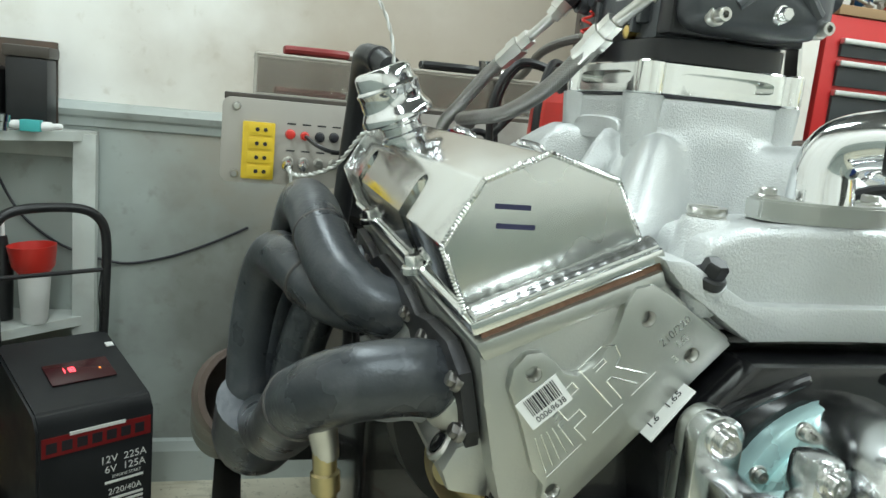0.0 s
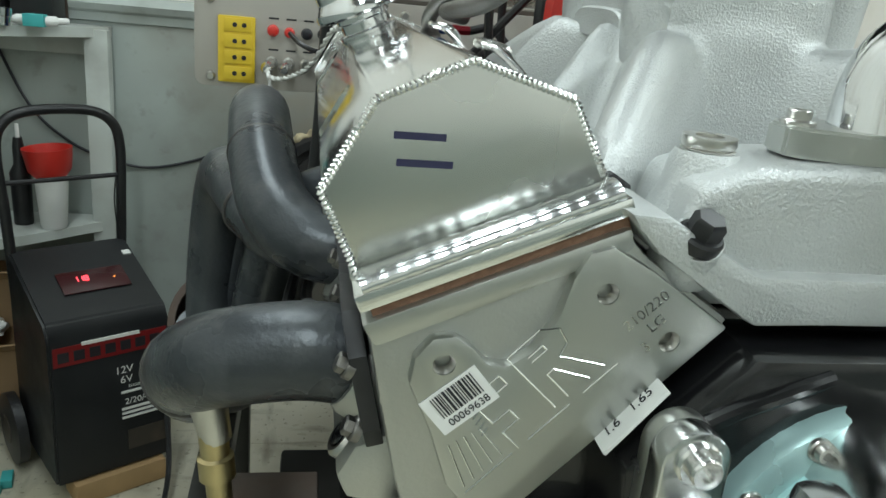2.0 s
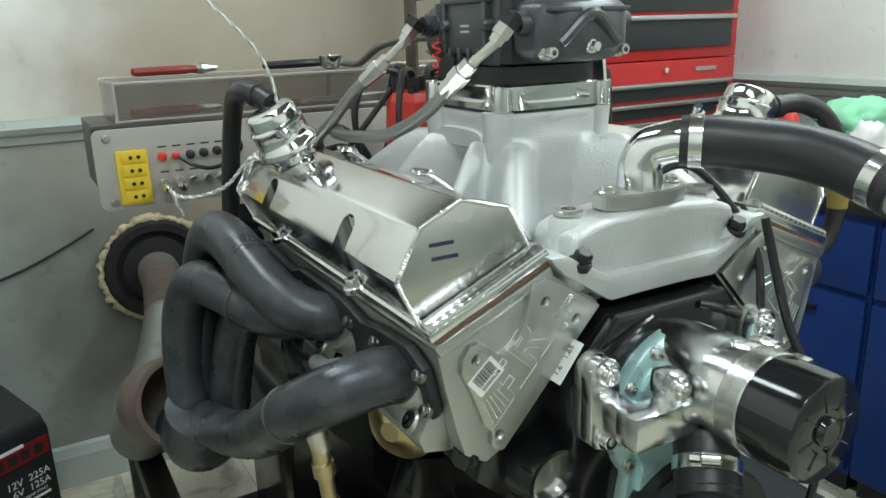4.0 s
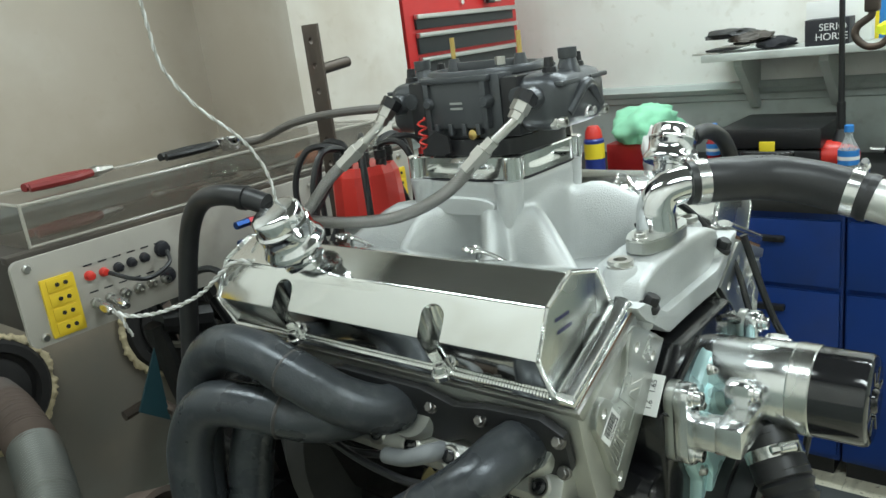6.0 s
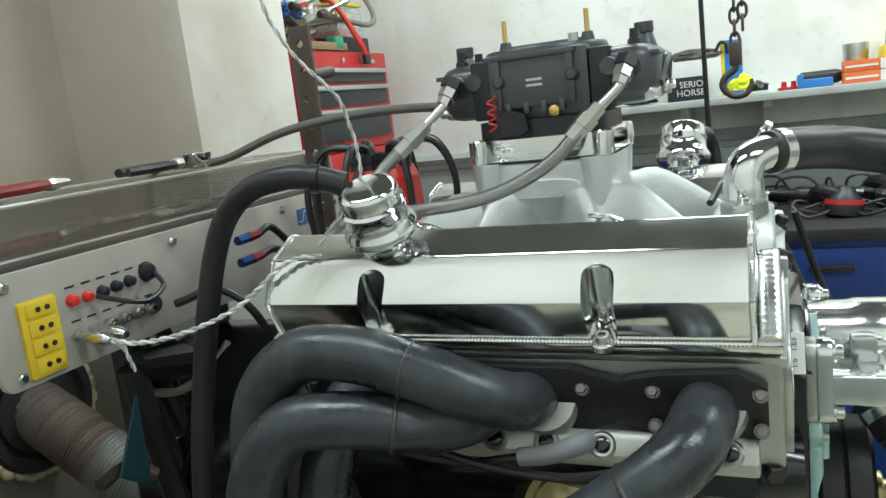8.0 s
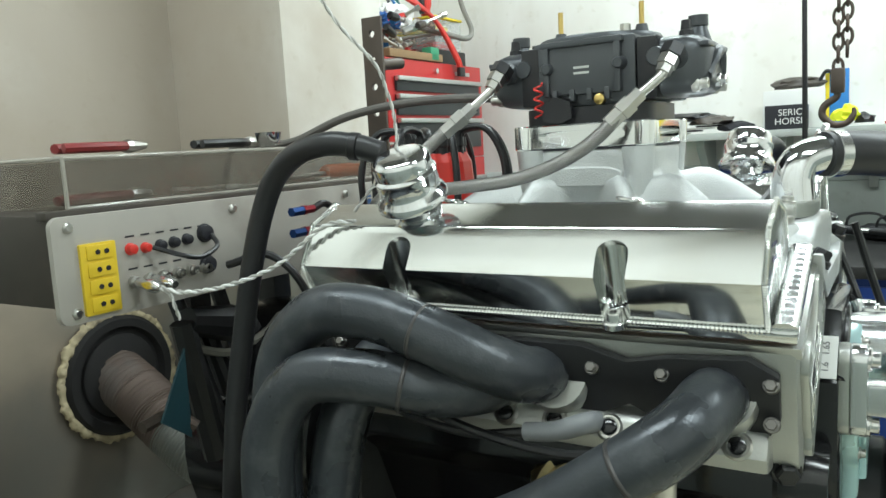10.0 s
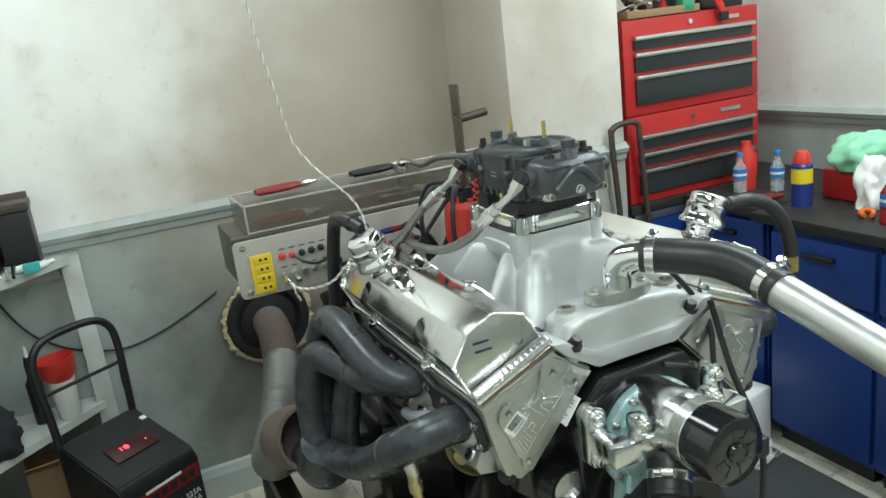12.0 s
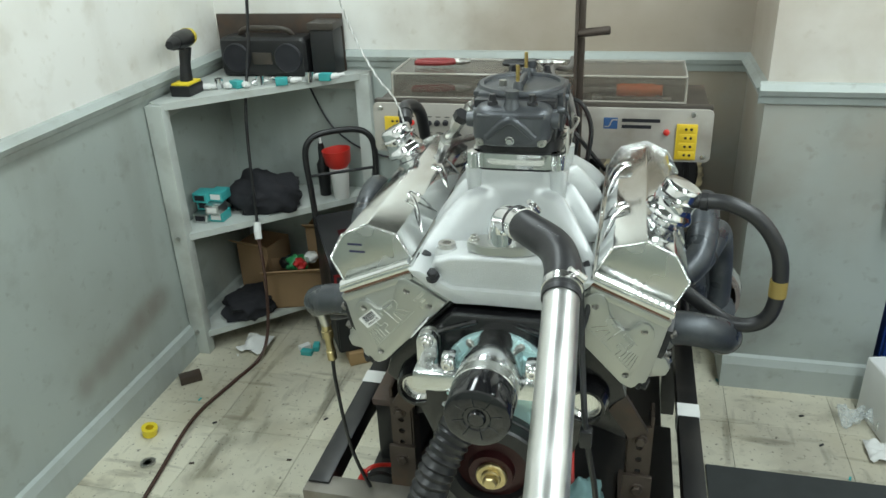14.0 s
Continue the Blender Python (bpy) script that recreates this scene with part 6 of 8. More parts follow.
# brackets, strap and clutter under the console
brk = Thing("console_bracket", (-0.202, 0.72, 0.685), "dark steel bracket post with a teal plate under the console", "bracket")
part("post", sweep([(-0.236, 0.72, 0.877), (-0.202, 0.72, 0.685)], 0.016, 8), FRAMEK, brk)
tp_ = [(-0.252, 0.72, 0.85), (-0.297, 0.72, 0.767), (-0.254, 0.72, 0.733)]
part("teal_plate", prism([(p[0], p[2]) for p in tp_], 0.70, 0.704, 0.001), mat("teal_enamel", (0.012, 0.05, 0.065), 0.6, 0, 15, 0.3), brk, "dark teal plate")
part("clamp_block", sweep([(-0.228, 0.72, 0.877), (-0.151, 0.72, 0.857)], [0.018, 0.026], 10), BLACK, brk)
stp_ = Thing("webbing_strap", (-0.207, 0.72, 0.72), "grimy grey webbing strap hanging under the console", "strap")
STRAP = mat("grimy_webbing", (0.20, 0.19, 0.16), 0.85, 0, 60, 0.25, 0.3, 250)
part("hanging_end", sweep([(-0.226, 0.72, 0.84), (-0.218, 0.72, 0.784), (-0.207, 0.72, 0.72)], [0.004, 0.007, 0.008], 6), STRAP, stp_)
part("sling", sweep([(-0.223, 0.72, 0.84), (-0.161, 0.72, 0.819), (-0.094, 0.72, 0.829), (-0.057, 0.72, 0.849)], 0.006, 6), STRAP, stp_)
rst = Thing("rusty_plate", (-0.023, 0.72, 0.749), "red-brown rusty upright plate behind the header", "steel plate")
part("plate", box(-0.025, 0.055, 0.71, 0.73, 0.649, 0.851, 0.003), mat("rust_red_paint", (0.11, 0.04, 0.025), 0.7, 0, 20, 0.3), rst)
for k, (dx, dz) in enumerate(((0.03, 0.0), (0.06, -0.02), (0.1, 0.01), (0.14, -0.03))):
    solid("absorber_hose", sweep([(-0.24 + dx, 0.76, 0.9 + dz), (-0.23 + dx, 0.74, 0.82), (-0.2 + dx, 0.73, 0.7), (-0.15 + dx, 0.72, 0.55), (-0.12 + dx, 0.7, 0.4)], 0.011 + 0.002 * (k % 2), 10), RUBBER, "black rubber hose running down under the console", "hose", "absorber hoses")
ub = Thing("u_bolt_clamp", (-0.266, 0.72, 0.765), "tarnished steel exhaust clamp beside a duct", "clamp")
part("loop", sweep([(-0.311, 0.72, 0.763), (-0.266, 0.72, 0.765), (-0.246, 0.70, 0.745)], 0.008, 8), BARESTEEL, ub)

# ---- corner shelf ----
shf = Thing("corner_shelf", (-1.05, 1.35, 0), "grey painted three-tier corner shelf with timber posts", "shelf")
A_, B_, C_ = (XL + 0.004, 1.10), (-0.735, YB - 0.004), (XL + 0.004, YB - 0.004)
for z in (0.905, 0.462, 0.085):
    sh = bmesh.new()
    t = 0.022
    outline = [C_, (A_[0], A_[1] - 0.01), (A_[0] + 0.05, A_[1] - 0.03), (B_[0] + 0.02, B_[1] - 0.035), (B_[0] + 0.02, B_[1])]
    lo_, hi_ = [sh.verts.new((x, y, z - t)) for x, y in outline], [sh.verts.new((x, y, z)) for x, y in outline]
    for i in range(5):
        sh.faces.new((lo_[i], lo_[(i + 1) % 5], hi_[(i + 1) % 5], hi_[i]))
    sh.faces.new(lo_[::-1])
    sh.faces.new(hi_)
    part("shelf_board", sh, SHELFW, shf)
part("post", box(XL + 0.004, XL + 0.062, 1.062, 1.102, 0, 0.9, 0.003), SHELFW, shf)
part("post", box(-0.762, -0.712, YB - 0.062, YB - 0.022, 0, 0.9, 0.003), SHELFW, shf)
part("batten", box(XL + 0.002, XL + 0.022, 1.12, YB - 0.024, 0.84, 0.884, 0.002), SHELFW, shf)
part("batten", box(XL + 0.03, -0.77, YB - 0.022, YB - 0.002, 0.84, 0.884, 0.002), SHELFW, shf)
for z in (0.45, 0.09):
    part("post_bolt", lathe((XL + 0.03, 1.062, z), (XL + 0.03, 1.052, z), ((0, 0.008), (1, 0.007)), 12), STEEL, shf)

dr = Thing("cordless_drill", (-1.215, 1.2, 0.905), "black and yellow cordless drill standing on its battery", "drill")
part("battery", box(-1.25, -1.18, 1.16, 1.25, 0.905, 0.94, 0.006), BLACK, dr)
part("battery_top", box(-1.246, -1.184, 1.165, 1.245, 0.936, 0.947, 0.004), YELLOWP, dr, "yellow plastic")
part("grip", sweep([(-1.215, 1.21, 0.945), (-1.212, 1.215, 1.0), (-1.208, 1.225, 1.05)], [0.021, 0.017, 0.02], 14), BLACK, dr)
part("body", lathe((-1.215, 1.27, 1.075), (-1.2, 1.16, 1.075), ((0, 0.022), (0.15, 0.028), (0.7, 0.029), (1, 0.022)), 18), BLACK, dr)
part("rear_cap", lathe((-1.2165, 1.281, 1.075), (-1.2125, 1.25, 1.075), ((0, 0.018), (0.3, 0.026), (1, 0.0292)), 18), YELLOWP, dr, "yellow rear cap")
part("chuck", lathe((-1.2, 1.165, 1.075), (-1.193, 1.115, 1.075), ((0, 0.02), (0.5, 0.02), (1, 0.012)), 16), BLACK, dr)
bx = Thing("portable_stereo", (-1.05, 1.5, 0.905), "black portable stereo with round speakers", "stereo")
part("case", box(-1.215, -0.895, 1.44, 1.55, 0.906, 1.04, 0.025, seg=3), BLACK, bx)
part("handle", sweep([(-1.16, 1.5, 1.03), (-1.13, 1.48, 1.06), (-1.055, 1.47, 1.066), (-0.98, 1.48, 1.06), (-0.95, 1.5, 1.03)], 0.009, 10), DARKBOX, bx)
for x in (-1.15, -0.96):
    part("speaker", lathe((x, 1.442, 0.972), (x, 1.432, 0.972), ((0, 0.05), (0.5, 0.05), (1, 0.046), (0.6, 0.03), (0.9, 0.012)), 24), INK, bx)
part("display", box(-1.09, -1.02, 1.436, 1.442, 0.95, 0.99, 0.004), DARKBOX, bx)
bgx = Thing("black_case", (-0.84, 1.53, 0.905), "tall dark plastic case on the shelf", "case")
part("case", box(-0.885, -0.8, 1.46, 1.55, 0.906, 1.06, 0.008), BLACK, bgx)
part("lid", box(-0.89, -0.795, 1.455, 1.555, 1.06, 1.085, 0.006), DARKBOX, bgx)
sbd = Thing("dark_board", (-1.0, 1.56, 0.905), "thin dark board leaning behind the stereo", "board")
part("board", box(-1.27, -0.8, 1.555, 1.565, 0.906, 1.1, 0.002), BARESTEEL, sbd)
rnd = random.Random(21)
for k in range(15):
    f = k / 14
    x, y = -1.16 + 0.36 * f + rnd.uniform(-0.01, 0.01), 1.24 + 0.20 * f + rnd.uniform(-0.02, 0.03)
    if k % 5 == 3:
        ct = Thing("small_carton", (x, y, 0.905), "small teal carton among loose parts on the shelf", "carton", "small cartons")
        part("carton", box(x - 0.02, x + 0.02, y - 0.014, y + 0.014, 0.906, 0.93, 0.002, m=Matrix.Translation((x, y, 0)) @ Matrix.Rotation(rnd.uniform(-0.5, 0.5), 4, "Z") @ Matrix.Translation((-x, -y, 0))), TEAL, ct)
    elif k % 5 == 1:
        ct = Thing("steel_part", (x, y, 0.905), "bright steel socket among loose parts on the shelf", "socket", "loose steel parts")
        part("socket", lathe((x, y, 0.906), (x + rnd.uniform(-0.004, 0.004), y, 0.94), ((0, 0.012), (0.5, 0.012), (0.55, 0.014), (1, 0.014), (1, 0.009), (0.7, 0.009)), 12), CHROME, ct)
    else:
        ct = Thing("steel_part", (x, y, 0.905), "small bright machined part lying on the shelf", "machine part", "loose steel parts")
        a = rnd.uniform(-1, 1)
        d = Vector((math.cos(a), math.sin(a), 0)) * rnd.uniform(0.015, 0.035)
        c = Vector((x, y, 0.917))
        part("body", lathe(c - d, c + d, ((0, 0.006), (0.2, 0.0105), (0.6, 0.0105), (0.65, 0.007), (1, 0.007)), 10), CHROME if k % 2 else WHITE, ct)
# middle tier
solid("crumpled_jacket", lumpy((-1.08, 1.36, 0.502), (0.135, 0.1, 0.08), 2), CLOTHB, "crumpled black cloth jacket on a shelf", "jacket", sharp=70)
cp = Thing("paper_cup", (-0.83, 1.47, 0.462), "white paper cup holding a red funnel", "cup")
part("cup", lathe((-0.83, 1.47, 0.463), (-0.83, 1.47, 0.58), ((0, 0.026), (0.05, 0.028), (1, 0.035), (1, 0.033)), 24), WHITE, cp)
fn = Thing("funnel", (-0.83, 1.47, 0.58), "red plastic funnel standing in a cup", "funnel")
part("cone", lathe((-0.83, 1.47, 0.575), (-0.835, 1.47, 0.645), ((0, 0.028), (0.3, 0.045), (1, 0.052), (1, 0.05), (0.4, 0.04)), 24), REDCAP, fn)
bo_ = Thing("spray_bottle", (-0.9, 1.49, 0.462), "slim black spray bottle", "bottle")
part("bottle", lathe((-0.9, 1.49, 0.463), (-0.9, 1.49, 0.66), ((0, 0.02), (0.6, 0.022), (0.7, 0.012), (0.9, 0.012), (1, 0.009)), 16), BLACK, bo_)
part("nozzle", lathe((-0.9, 1.49, 0.655), (-0.9, 1.49, 0.69), ((0, 0.005), (1, 0.004)), 8), WHITE, bo_)
rnd = random.Random(5)
for k in range(6):
    x, y, z = -1.235 + 0.05 * (k % 2), 1.2 + 0.018 * (k % 3), 0.463 + 0.034 * (k // 2)
    ct = Thing("small_carton", (x, y, z), "small teal and silver carton in a pile on the shelf", "carton", "small cartons")
    part("carton", box(x - 0.026, x + 0.026, y - 0.03, y + 0.03, z, z + 0.033, 0.002), TEAL if k % 3 else ALUTRIM, ct)
    part("end_label", box(x - 0.018, x + 0.018, y - 0.0315, y - 0.03, z + 0.008, z + 0.026), WHITE if k % 2 else INK, ct)
# lower tier
def open_carton(x, y, z, w, d, h, rot, label):
    th = Thing("cardboard_box", (x, y, z), label, "box", "cardboard boxes")
    m = Matrix.Translation((x, y, z)) @ Matrix.Rotation(rot, 4, "Z")
    t = 0.004
    part("side", box(-w, w, -d, -d + t, 0, h, m=m), CARD, th)
    part("side", box(-w, w, d - t, d, 0, h, m=m), CARD, th)
    part("side", box(-w, -w + t, -d + t, d - t, 0, h, m=m), CARD, th)
    part("side", box(w - t, w, -d + t, d - t, 0, h, m=m), CARD, th)
    part("base", box(-w, w, -d, d, 0.0005, 0.004, m=m), CARD, th)
    part("flap", box(-w, w, -0.05, 0, 0, t, m=m @ Matrix.Translation((0, -d, h)) @ Matrix.Rotation(radians(-35), 4, "X")), CARD, th)
    return th


open_carton(-1.0, 1.36, 0.086, 0.11, 0.07, 0.14, 0.3, "open brown cardboard box with clutter")
open_carton(-1.17, 1.46, 0.086, 0.07, 0.07, 0.19, -0.2, "small brown cardboard box")
open_carton(-0.9, 1.5, 0.086, 0.08, 0.06, 0.26, 0.1, "tall brown cardboard box")
solid("crumpled_cloth", lumpy((-1.15, 1.26, 0.11), (0.1, 0.1, 0.045), 9), CLOTHB, "dark crumpled cloth on the lowest shelf", "cloth", sharp=70)
for k, (x, y, m_, r) in enumerate(((-1.0, 1.37, mat("green_wrapper", (0.03, 0.30, 0.10), 0.4), 0.035), (-0.95, 1.4, WHITE, 0.025), (-1.03, 1.38, BLACK, 0.03), (-0.97, 1.34, REDB, 0.022))):
    solid("wrapped_part", lumpy((x, y, 0.225 + 0.015 * (k % 2)), (r, r, r), 30 + k, 0.5, 3), m_, ("crumpled packaging poking out of a cardboard box", "white crumpled packaging in a cardboard box")[k == 1], "packaging", "packaging scraps", sharp=60)

# ---- battery charger on wheels ----
chg = Thing("battery_charger", (-0.66, 1.22, 0), "black wheeled battery charger with red digital display", "battery charger")
fu, fv = Vector((0.194, 0.123, 0)).normalized(), Vector((-0.123, 0.194, 0)).normalized()
O = Vector((-0.734, 1.071, 0.05))
CM = Matrix(((fu.x, fv.x, 0, O.x), (fu.y, fv.y, 0, O.y), (0, 0, 1, O.z), (0, 0, 0, 1)))
W_ = 0.232
side = [(0, 0), (0.0, 0.315), (0.02, 0.345), (0.235, 0.42), (0.25, 0.415), (0.25, 0.0)]
bb = bmesh.new()
l_ = [bb.verts.new((0, y, z)) for y, z in side]
r_ = [bb.verts.new((W_, y, z)) for y, z in side]
for i in range(6):
    bb.faces.new((l_[i], l_[(i + 1) % 6], r_[(i + 1) % 6], r_[i]))
bb.faces.new(l_[::-1])
bb.faces.new(r_)
bmesh.ops.recalc_face_normals(bb, faces=bb.faces)
bmesh.ops.bevel(bb, geom=bb.edges[:], offset=0.005, segments=2, affect="EDGES")
bmesh.ops.transform(bb, matrix=CM, verts=bb.verts)
cab = part("cabinet", bb, CHARGER, chg)
SL = Matrix.Translation((0, 0.0, 0.3385)) @ Matrix.Rotation(math.atan2(0.075, 0.215), 4, "X")
part("display_window", box(0.06, 0.19, 0.09, 0.155, 0.0005, 0.004, 0.001, m=CM @ SL), mat("smoked_window", (0.05, 0.012, 0.014), 0.2), cab)
for k, dx in enumerate((0.089, 0.099, 0.109)):
    sg = bmesh.new()
    w, h = 0.0065, 0.013
    segs = ("bc", "bc", "abcdefg")[k]
    for q, (ax, ay, bx_, by) in dict(a=(0, h, w, h), b=(w, h / 2, w, h), c=(w, 0, w, h / 2), d=(0, 0, w, 0), e=(0, 0, 0, h / 2), f=(0, h / 2, 0, h), g=(0, h / 2, w, h / 2)).items():
        if q in segs:
            sweep([CM @ SL @ Vector((dx + ax, 0.122 + ay, 0.005)), CM @ SL @ Vector((dx + bx_, 0.122 + by, 0.005))], 0.0011, 6, sg)
    part("digit", sg, LED, cab, "lit red digit")
part("indicator", lathe(CM @ SL @ Vector((0.165, 0.12, 0.004)), CM @ SL @ Vector((0.165, 0.12, 0.0055)), ((0, 0.002), (1, 0.002)), 10), glow_mat("amber_led", (1, 0.3, 0.05), 1.2), cab)
part("sticker", box(0.208, 0.224, 0.188, 0.202, 0.0005, 0.003, m=CM @ SL), WHITE, cab, "white square sticker")
fr_m = lambda x, z: face_m(CM @ Vector((x, -0.001, z)), fu, (0, 0, 1))
part("red_stripe", box(0.008, W_ - 0.008, -0.0015, 0.001, 0.262, 0.302, m=CM), mat("red_print", (0.20, 0.008, 0.010), 0.4), cab, "dark red printed stripe")
bm = bmesh.new()
for k in range(7):
    box(0.016 + k * 0.029, 0.036 + k * 0.029, -0.0022, 0.0, 0.27, 0.291, bm=bm, m=CM)
part("stripe_panel", bm, INK, cab)
part("brand_bar", box(0.06, 0.17, -0.0022, 0.0, 0.2985, 0.3055, m=CM), WHITE, cab)
text_mesh("12V  225A", 0.0225, fr_m(0.168, 0.225), WHITE, cab, "rating_text")
text_mesh("6V  125A", 0.0225, fr_m(0.172, 0.203), WHITE, cab, "rating_text")
text_mesh("ENGINE START", 0.009, fr_m(0.175, 0.186), WHITE, cab, "rating_text")
text_mesh("2/20/40A", 0.019, fr_m(0.172, 0.152), WHITE, cab, "rating_text")
bm = bmesh.new()
for z in (0.172, 0.134, 0.124, 0.114):
    box(0.13, 0.21, -0.002, 0.0, z, z + 0.005, bm=bm, m=CM)
part("small_print", bm, WHITE, cab)
part("front_label", box(0.14, 0.22, -0.002, 0.0, 0.04, 0.085, m=CM), DARKBOX, cab)
hp = [(0.012, 0.236, 0.05), (0.01, 0.24, 0.3), (0.004, 0.245, 0.5), (-0.002, 0.25, 0.62), (0.012, 0.252, 0.675), (0.06, 0.255, 0.70), (0.17, 0.255, 0.70), (0.22, 0.252, 0.675), (0.236, 0.25, 0.62), (0.232, 0.245, 0.5), (0.224, 0.24, 0.3), (0.22, 0.236, 0.05)]
part("handle", sweep([CM @ Vector(p) for p in hp], 0.0105, 12), BLACK, chg, "black bent tube handle")
part("cross_rod", rod(CM @ Vector((0.0, 0.247, 0.56)), CM @ Vector((0.234, 0.247, 0.56)), 0.005, 10), BLACK, chg)
for k in range(3):
    part("zip_tie", sweep([CM @ Vector((0.232 - k * 0.004, 0.246, 0.56)), CM @ Vector((0.226 - k * 0.006, 0.235, 0.5)), CM @ Vector((0.23 - k * 0.003, 0.236, 0.44 - 0.02 * k))], 0.0018, 6), BLACK, chg)
for x in (-0.02, W_ + 0.02):
    wh = part("wheel", lathe(CM @ Vector((x - 0.014, 0.22, 0.03)), CM @ Vector((x + 0.014, 0.22, 0.03)), ((0, 0.06), (0.15, 0.078), (0.85, 0.078), (1, 0.06), (1, 0.03)), 28), RUBBER, chg)
    part("rim", lathe(CM @ Vector((x - 0.016, 0.22, 0.03)), CM @ Vector((x + 0.016, 0.22, 0.03)), ((0, 0.03), (0.5, 0.045), (1, 0.03)), 20), DARKBOX, wh)
wl = Thing("wood_offcut", CM @ Vector((0.12, 0.03, -0.05)), "raw timber offcut under the charger", "wood block")
part("timber", box(0.03, W_ - 0.02, -0.015, 0.06, -0.049, -0.001, 0.003, m=CM), WOOD, wl)

# cords
solid("power_cord", sweep([(-1.02, 1.42, 2.45), (-1.03, 1.4, 1.6), (-1.06, 1.38, 1.1), (-1.075, 1.3, 0.8), (-1.05, 1.22, 0.45)], 0.0055, 8), BLACK, "black power cord hanging from the ceiling", "cord", "power cords")
plg = Thing("cord_plug", (-1.045, 1.2, 0.4), "white plug joining two hanging cords", "plug")
part("plug", sweep([(-1.05, 1.22, 0.455), (-1.045, 1.205, 0.43), (-1.04, 1.195, 0.405)], 0.013, 10), WHITE, plg)
BROWNC = mat("brown_cord", (0.06, 0.026, 0.018), 0.5, 0, 40, 0.2)
solid("power_cord", sweep([(-1.04, 1.195, 0.405), (-1.02, 1.16, 0.25), (-1.02, 1.12, 0.08), (-1.03, 1.05, 0.012), (-1.06, 0.9, 0.008), (-1.09, 0.7, 0.008), (-1.05, 0.4, 0.008), (-1.0, 0.0, 0.008), (-1.1, -0.6, 0.008)], 0.0058, 8), BROWNC, "brown extension cord running down onto the floor", "cord", "power cords")
solid("charger_lead", sweep([(-0.56, 1.24, 0.2), (-0.53, 1.1, 0.06), (-0.54, 0.9, 0.008), (-0.56, 0.6, 0.008), (-0.5, 0.3, 0.008), (-0.42, 0.15, 0.1), (-0.36, 0.14, 0.3)], 0.0055, 8), BLACK, "black charger lead snaking over the floor", "cord", "power cords")
solid("wall_cable", sweep([(-0.74, YB - 0.006, 0.6), (-0.65, YB - 0.006, 0.585), (-0.55, YB - 0.006, 0.605), (-0.45, YB - 0.006, 0.645), (-0.36, YB - 0.006, 0.69)], 0.0035, 6), INK, "thin dark cable sagging along the wall", "cable")
solid("wall_cable", sweep([(-0.98, YB - 0.006, 0.9), (-0.9, YB - 0.008, 0.72), (-0.82, YB - 0.008, 0.64), (-0.74, YB - 0.006, 0.6)], 0.0035, 6), INK, "thin dark cable slung behind the shelf", "cable")

# ---- east side: blue cabinets, tool chests ----
CTZ = 0.75
def cabinet(name, x0, x1, y0, y1, face, drawers, label):
    th = Thing(name, ((x0 + x1) / 2, (y0 + y1) / 2, 0), label, "cabinet", "blue cabinets")
    part("body", box(x0, x1, y0, y1, 0.06, CTZ - 0.03, 0.003), BLUE, th)
    part("plinth", box(x0 + 0.03, x1 - 0.01, y0 + 0.02, y1 - 0.005, 0, 0.06), BLACK, th)
    for z0, z1 in drawers:
        if face == "x":
            d = part("door_panel", box(x0 - 0.016, x0 - 0.0005, y0 + 0.006, y1 - 0.006, z0, z1, 0.003), BLUE, th)
            hw = min(0.05, (y1 - y0) / 4)
            part("handle", box(x0 - 0.034, x0 - 0.015, (y0 + y1) / 2 - hw, (y0 + y1) / 2 + hw, z1 - 0.055, z1 - 0.04, 0.004), BLACK, d)
        else:
            d = part("door_panel", box(x0 + 0.006, x1 - 0.006, y0 - 0.016, y0 - 0.0005, z0, z1, 0.003), BLUE, th)
            part("trim_strip", box(x0 + 0.006, x1 - 0.006, y0 - 0.02, y0 - 0.0155, z1 - 0.03, z1 - 0.004, 0.001), ALUTRIM, d)
    return th


for k, (y0, y1) in enumerate(((-0.75, -0.33), (-0.33, 0.09), (0.09, 0.45), (0.45, 0.8))):
    cabinet("blue_cabinet", 1.15, XR - 0.03, y0 + 0.002, y1 - 0.002, "x", ((0.08, 0.52), (0.535, 0.7)), "blue painted workshop cabinet with drawer and door")
cabinet("blue_cabinet", 0.955, 1.53, 1.215, 1.56, "y", ((0.08, 0.6), (0.615, 0.72)), "blue painted base cabinet under red tool chests")
solid("worktop", box(1.125, XR - 0.002, -0.76, 0.86, CTZ - 0.03, CTZ, 0.004), COUNTER, "dark worn worktop over the blue cabinets", "worktop")
solid("worktop", box(0.945, XR - 0.002, 1.19, YB - 0.003, CTZ - 0.03, CTZ, 0.004), COUNTER, "dark worktop under the red tool chests", "worktop")
cabinet("blue_cabinet", 1.2, XR - 0.03, 0.862, 1.18, "x", ((0.08, 0.52), (0.535, 0.7)), "blue painted workshop cabinet in the corner")
solid("worktop", box(1.16, XR - 0.002, 0.862, 1.188, CTZ - 0.03, CTZ, 0.004), COUNTER, "dark worktop piece in the corner", "worktop")


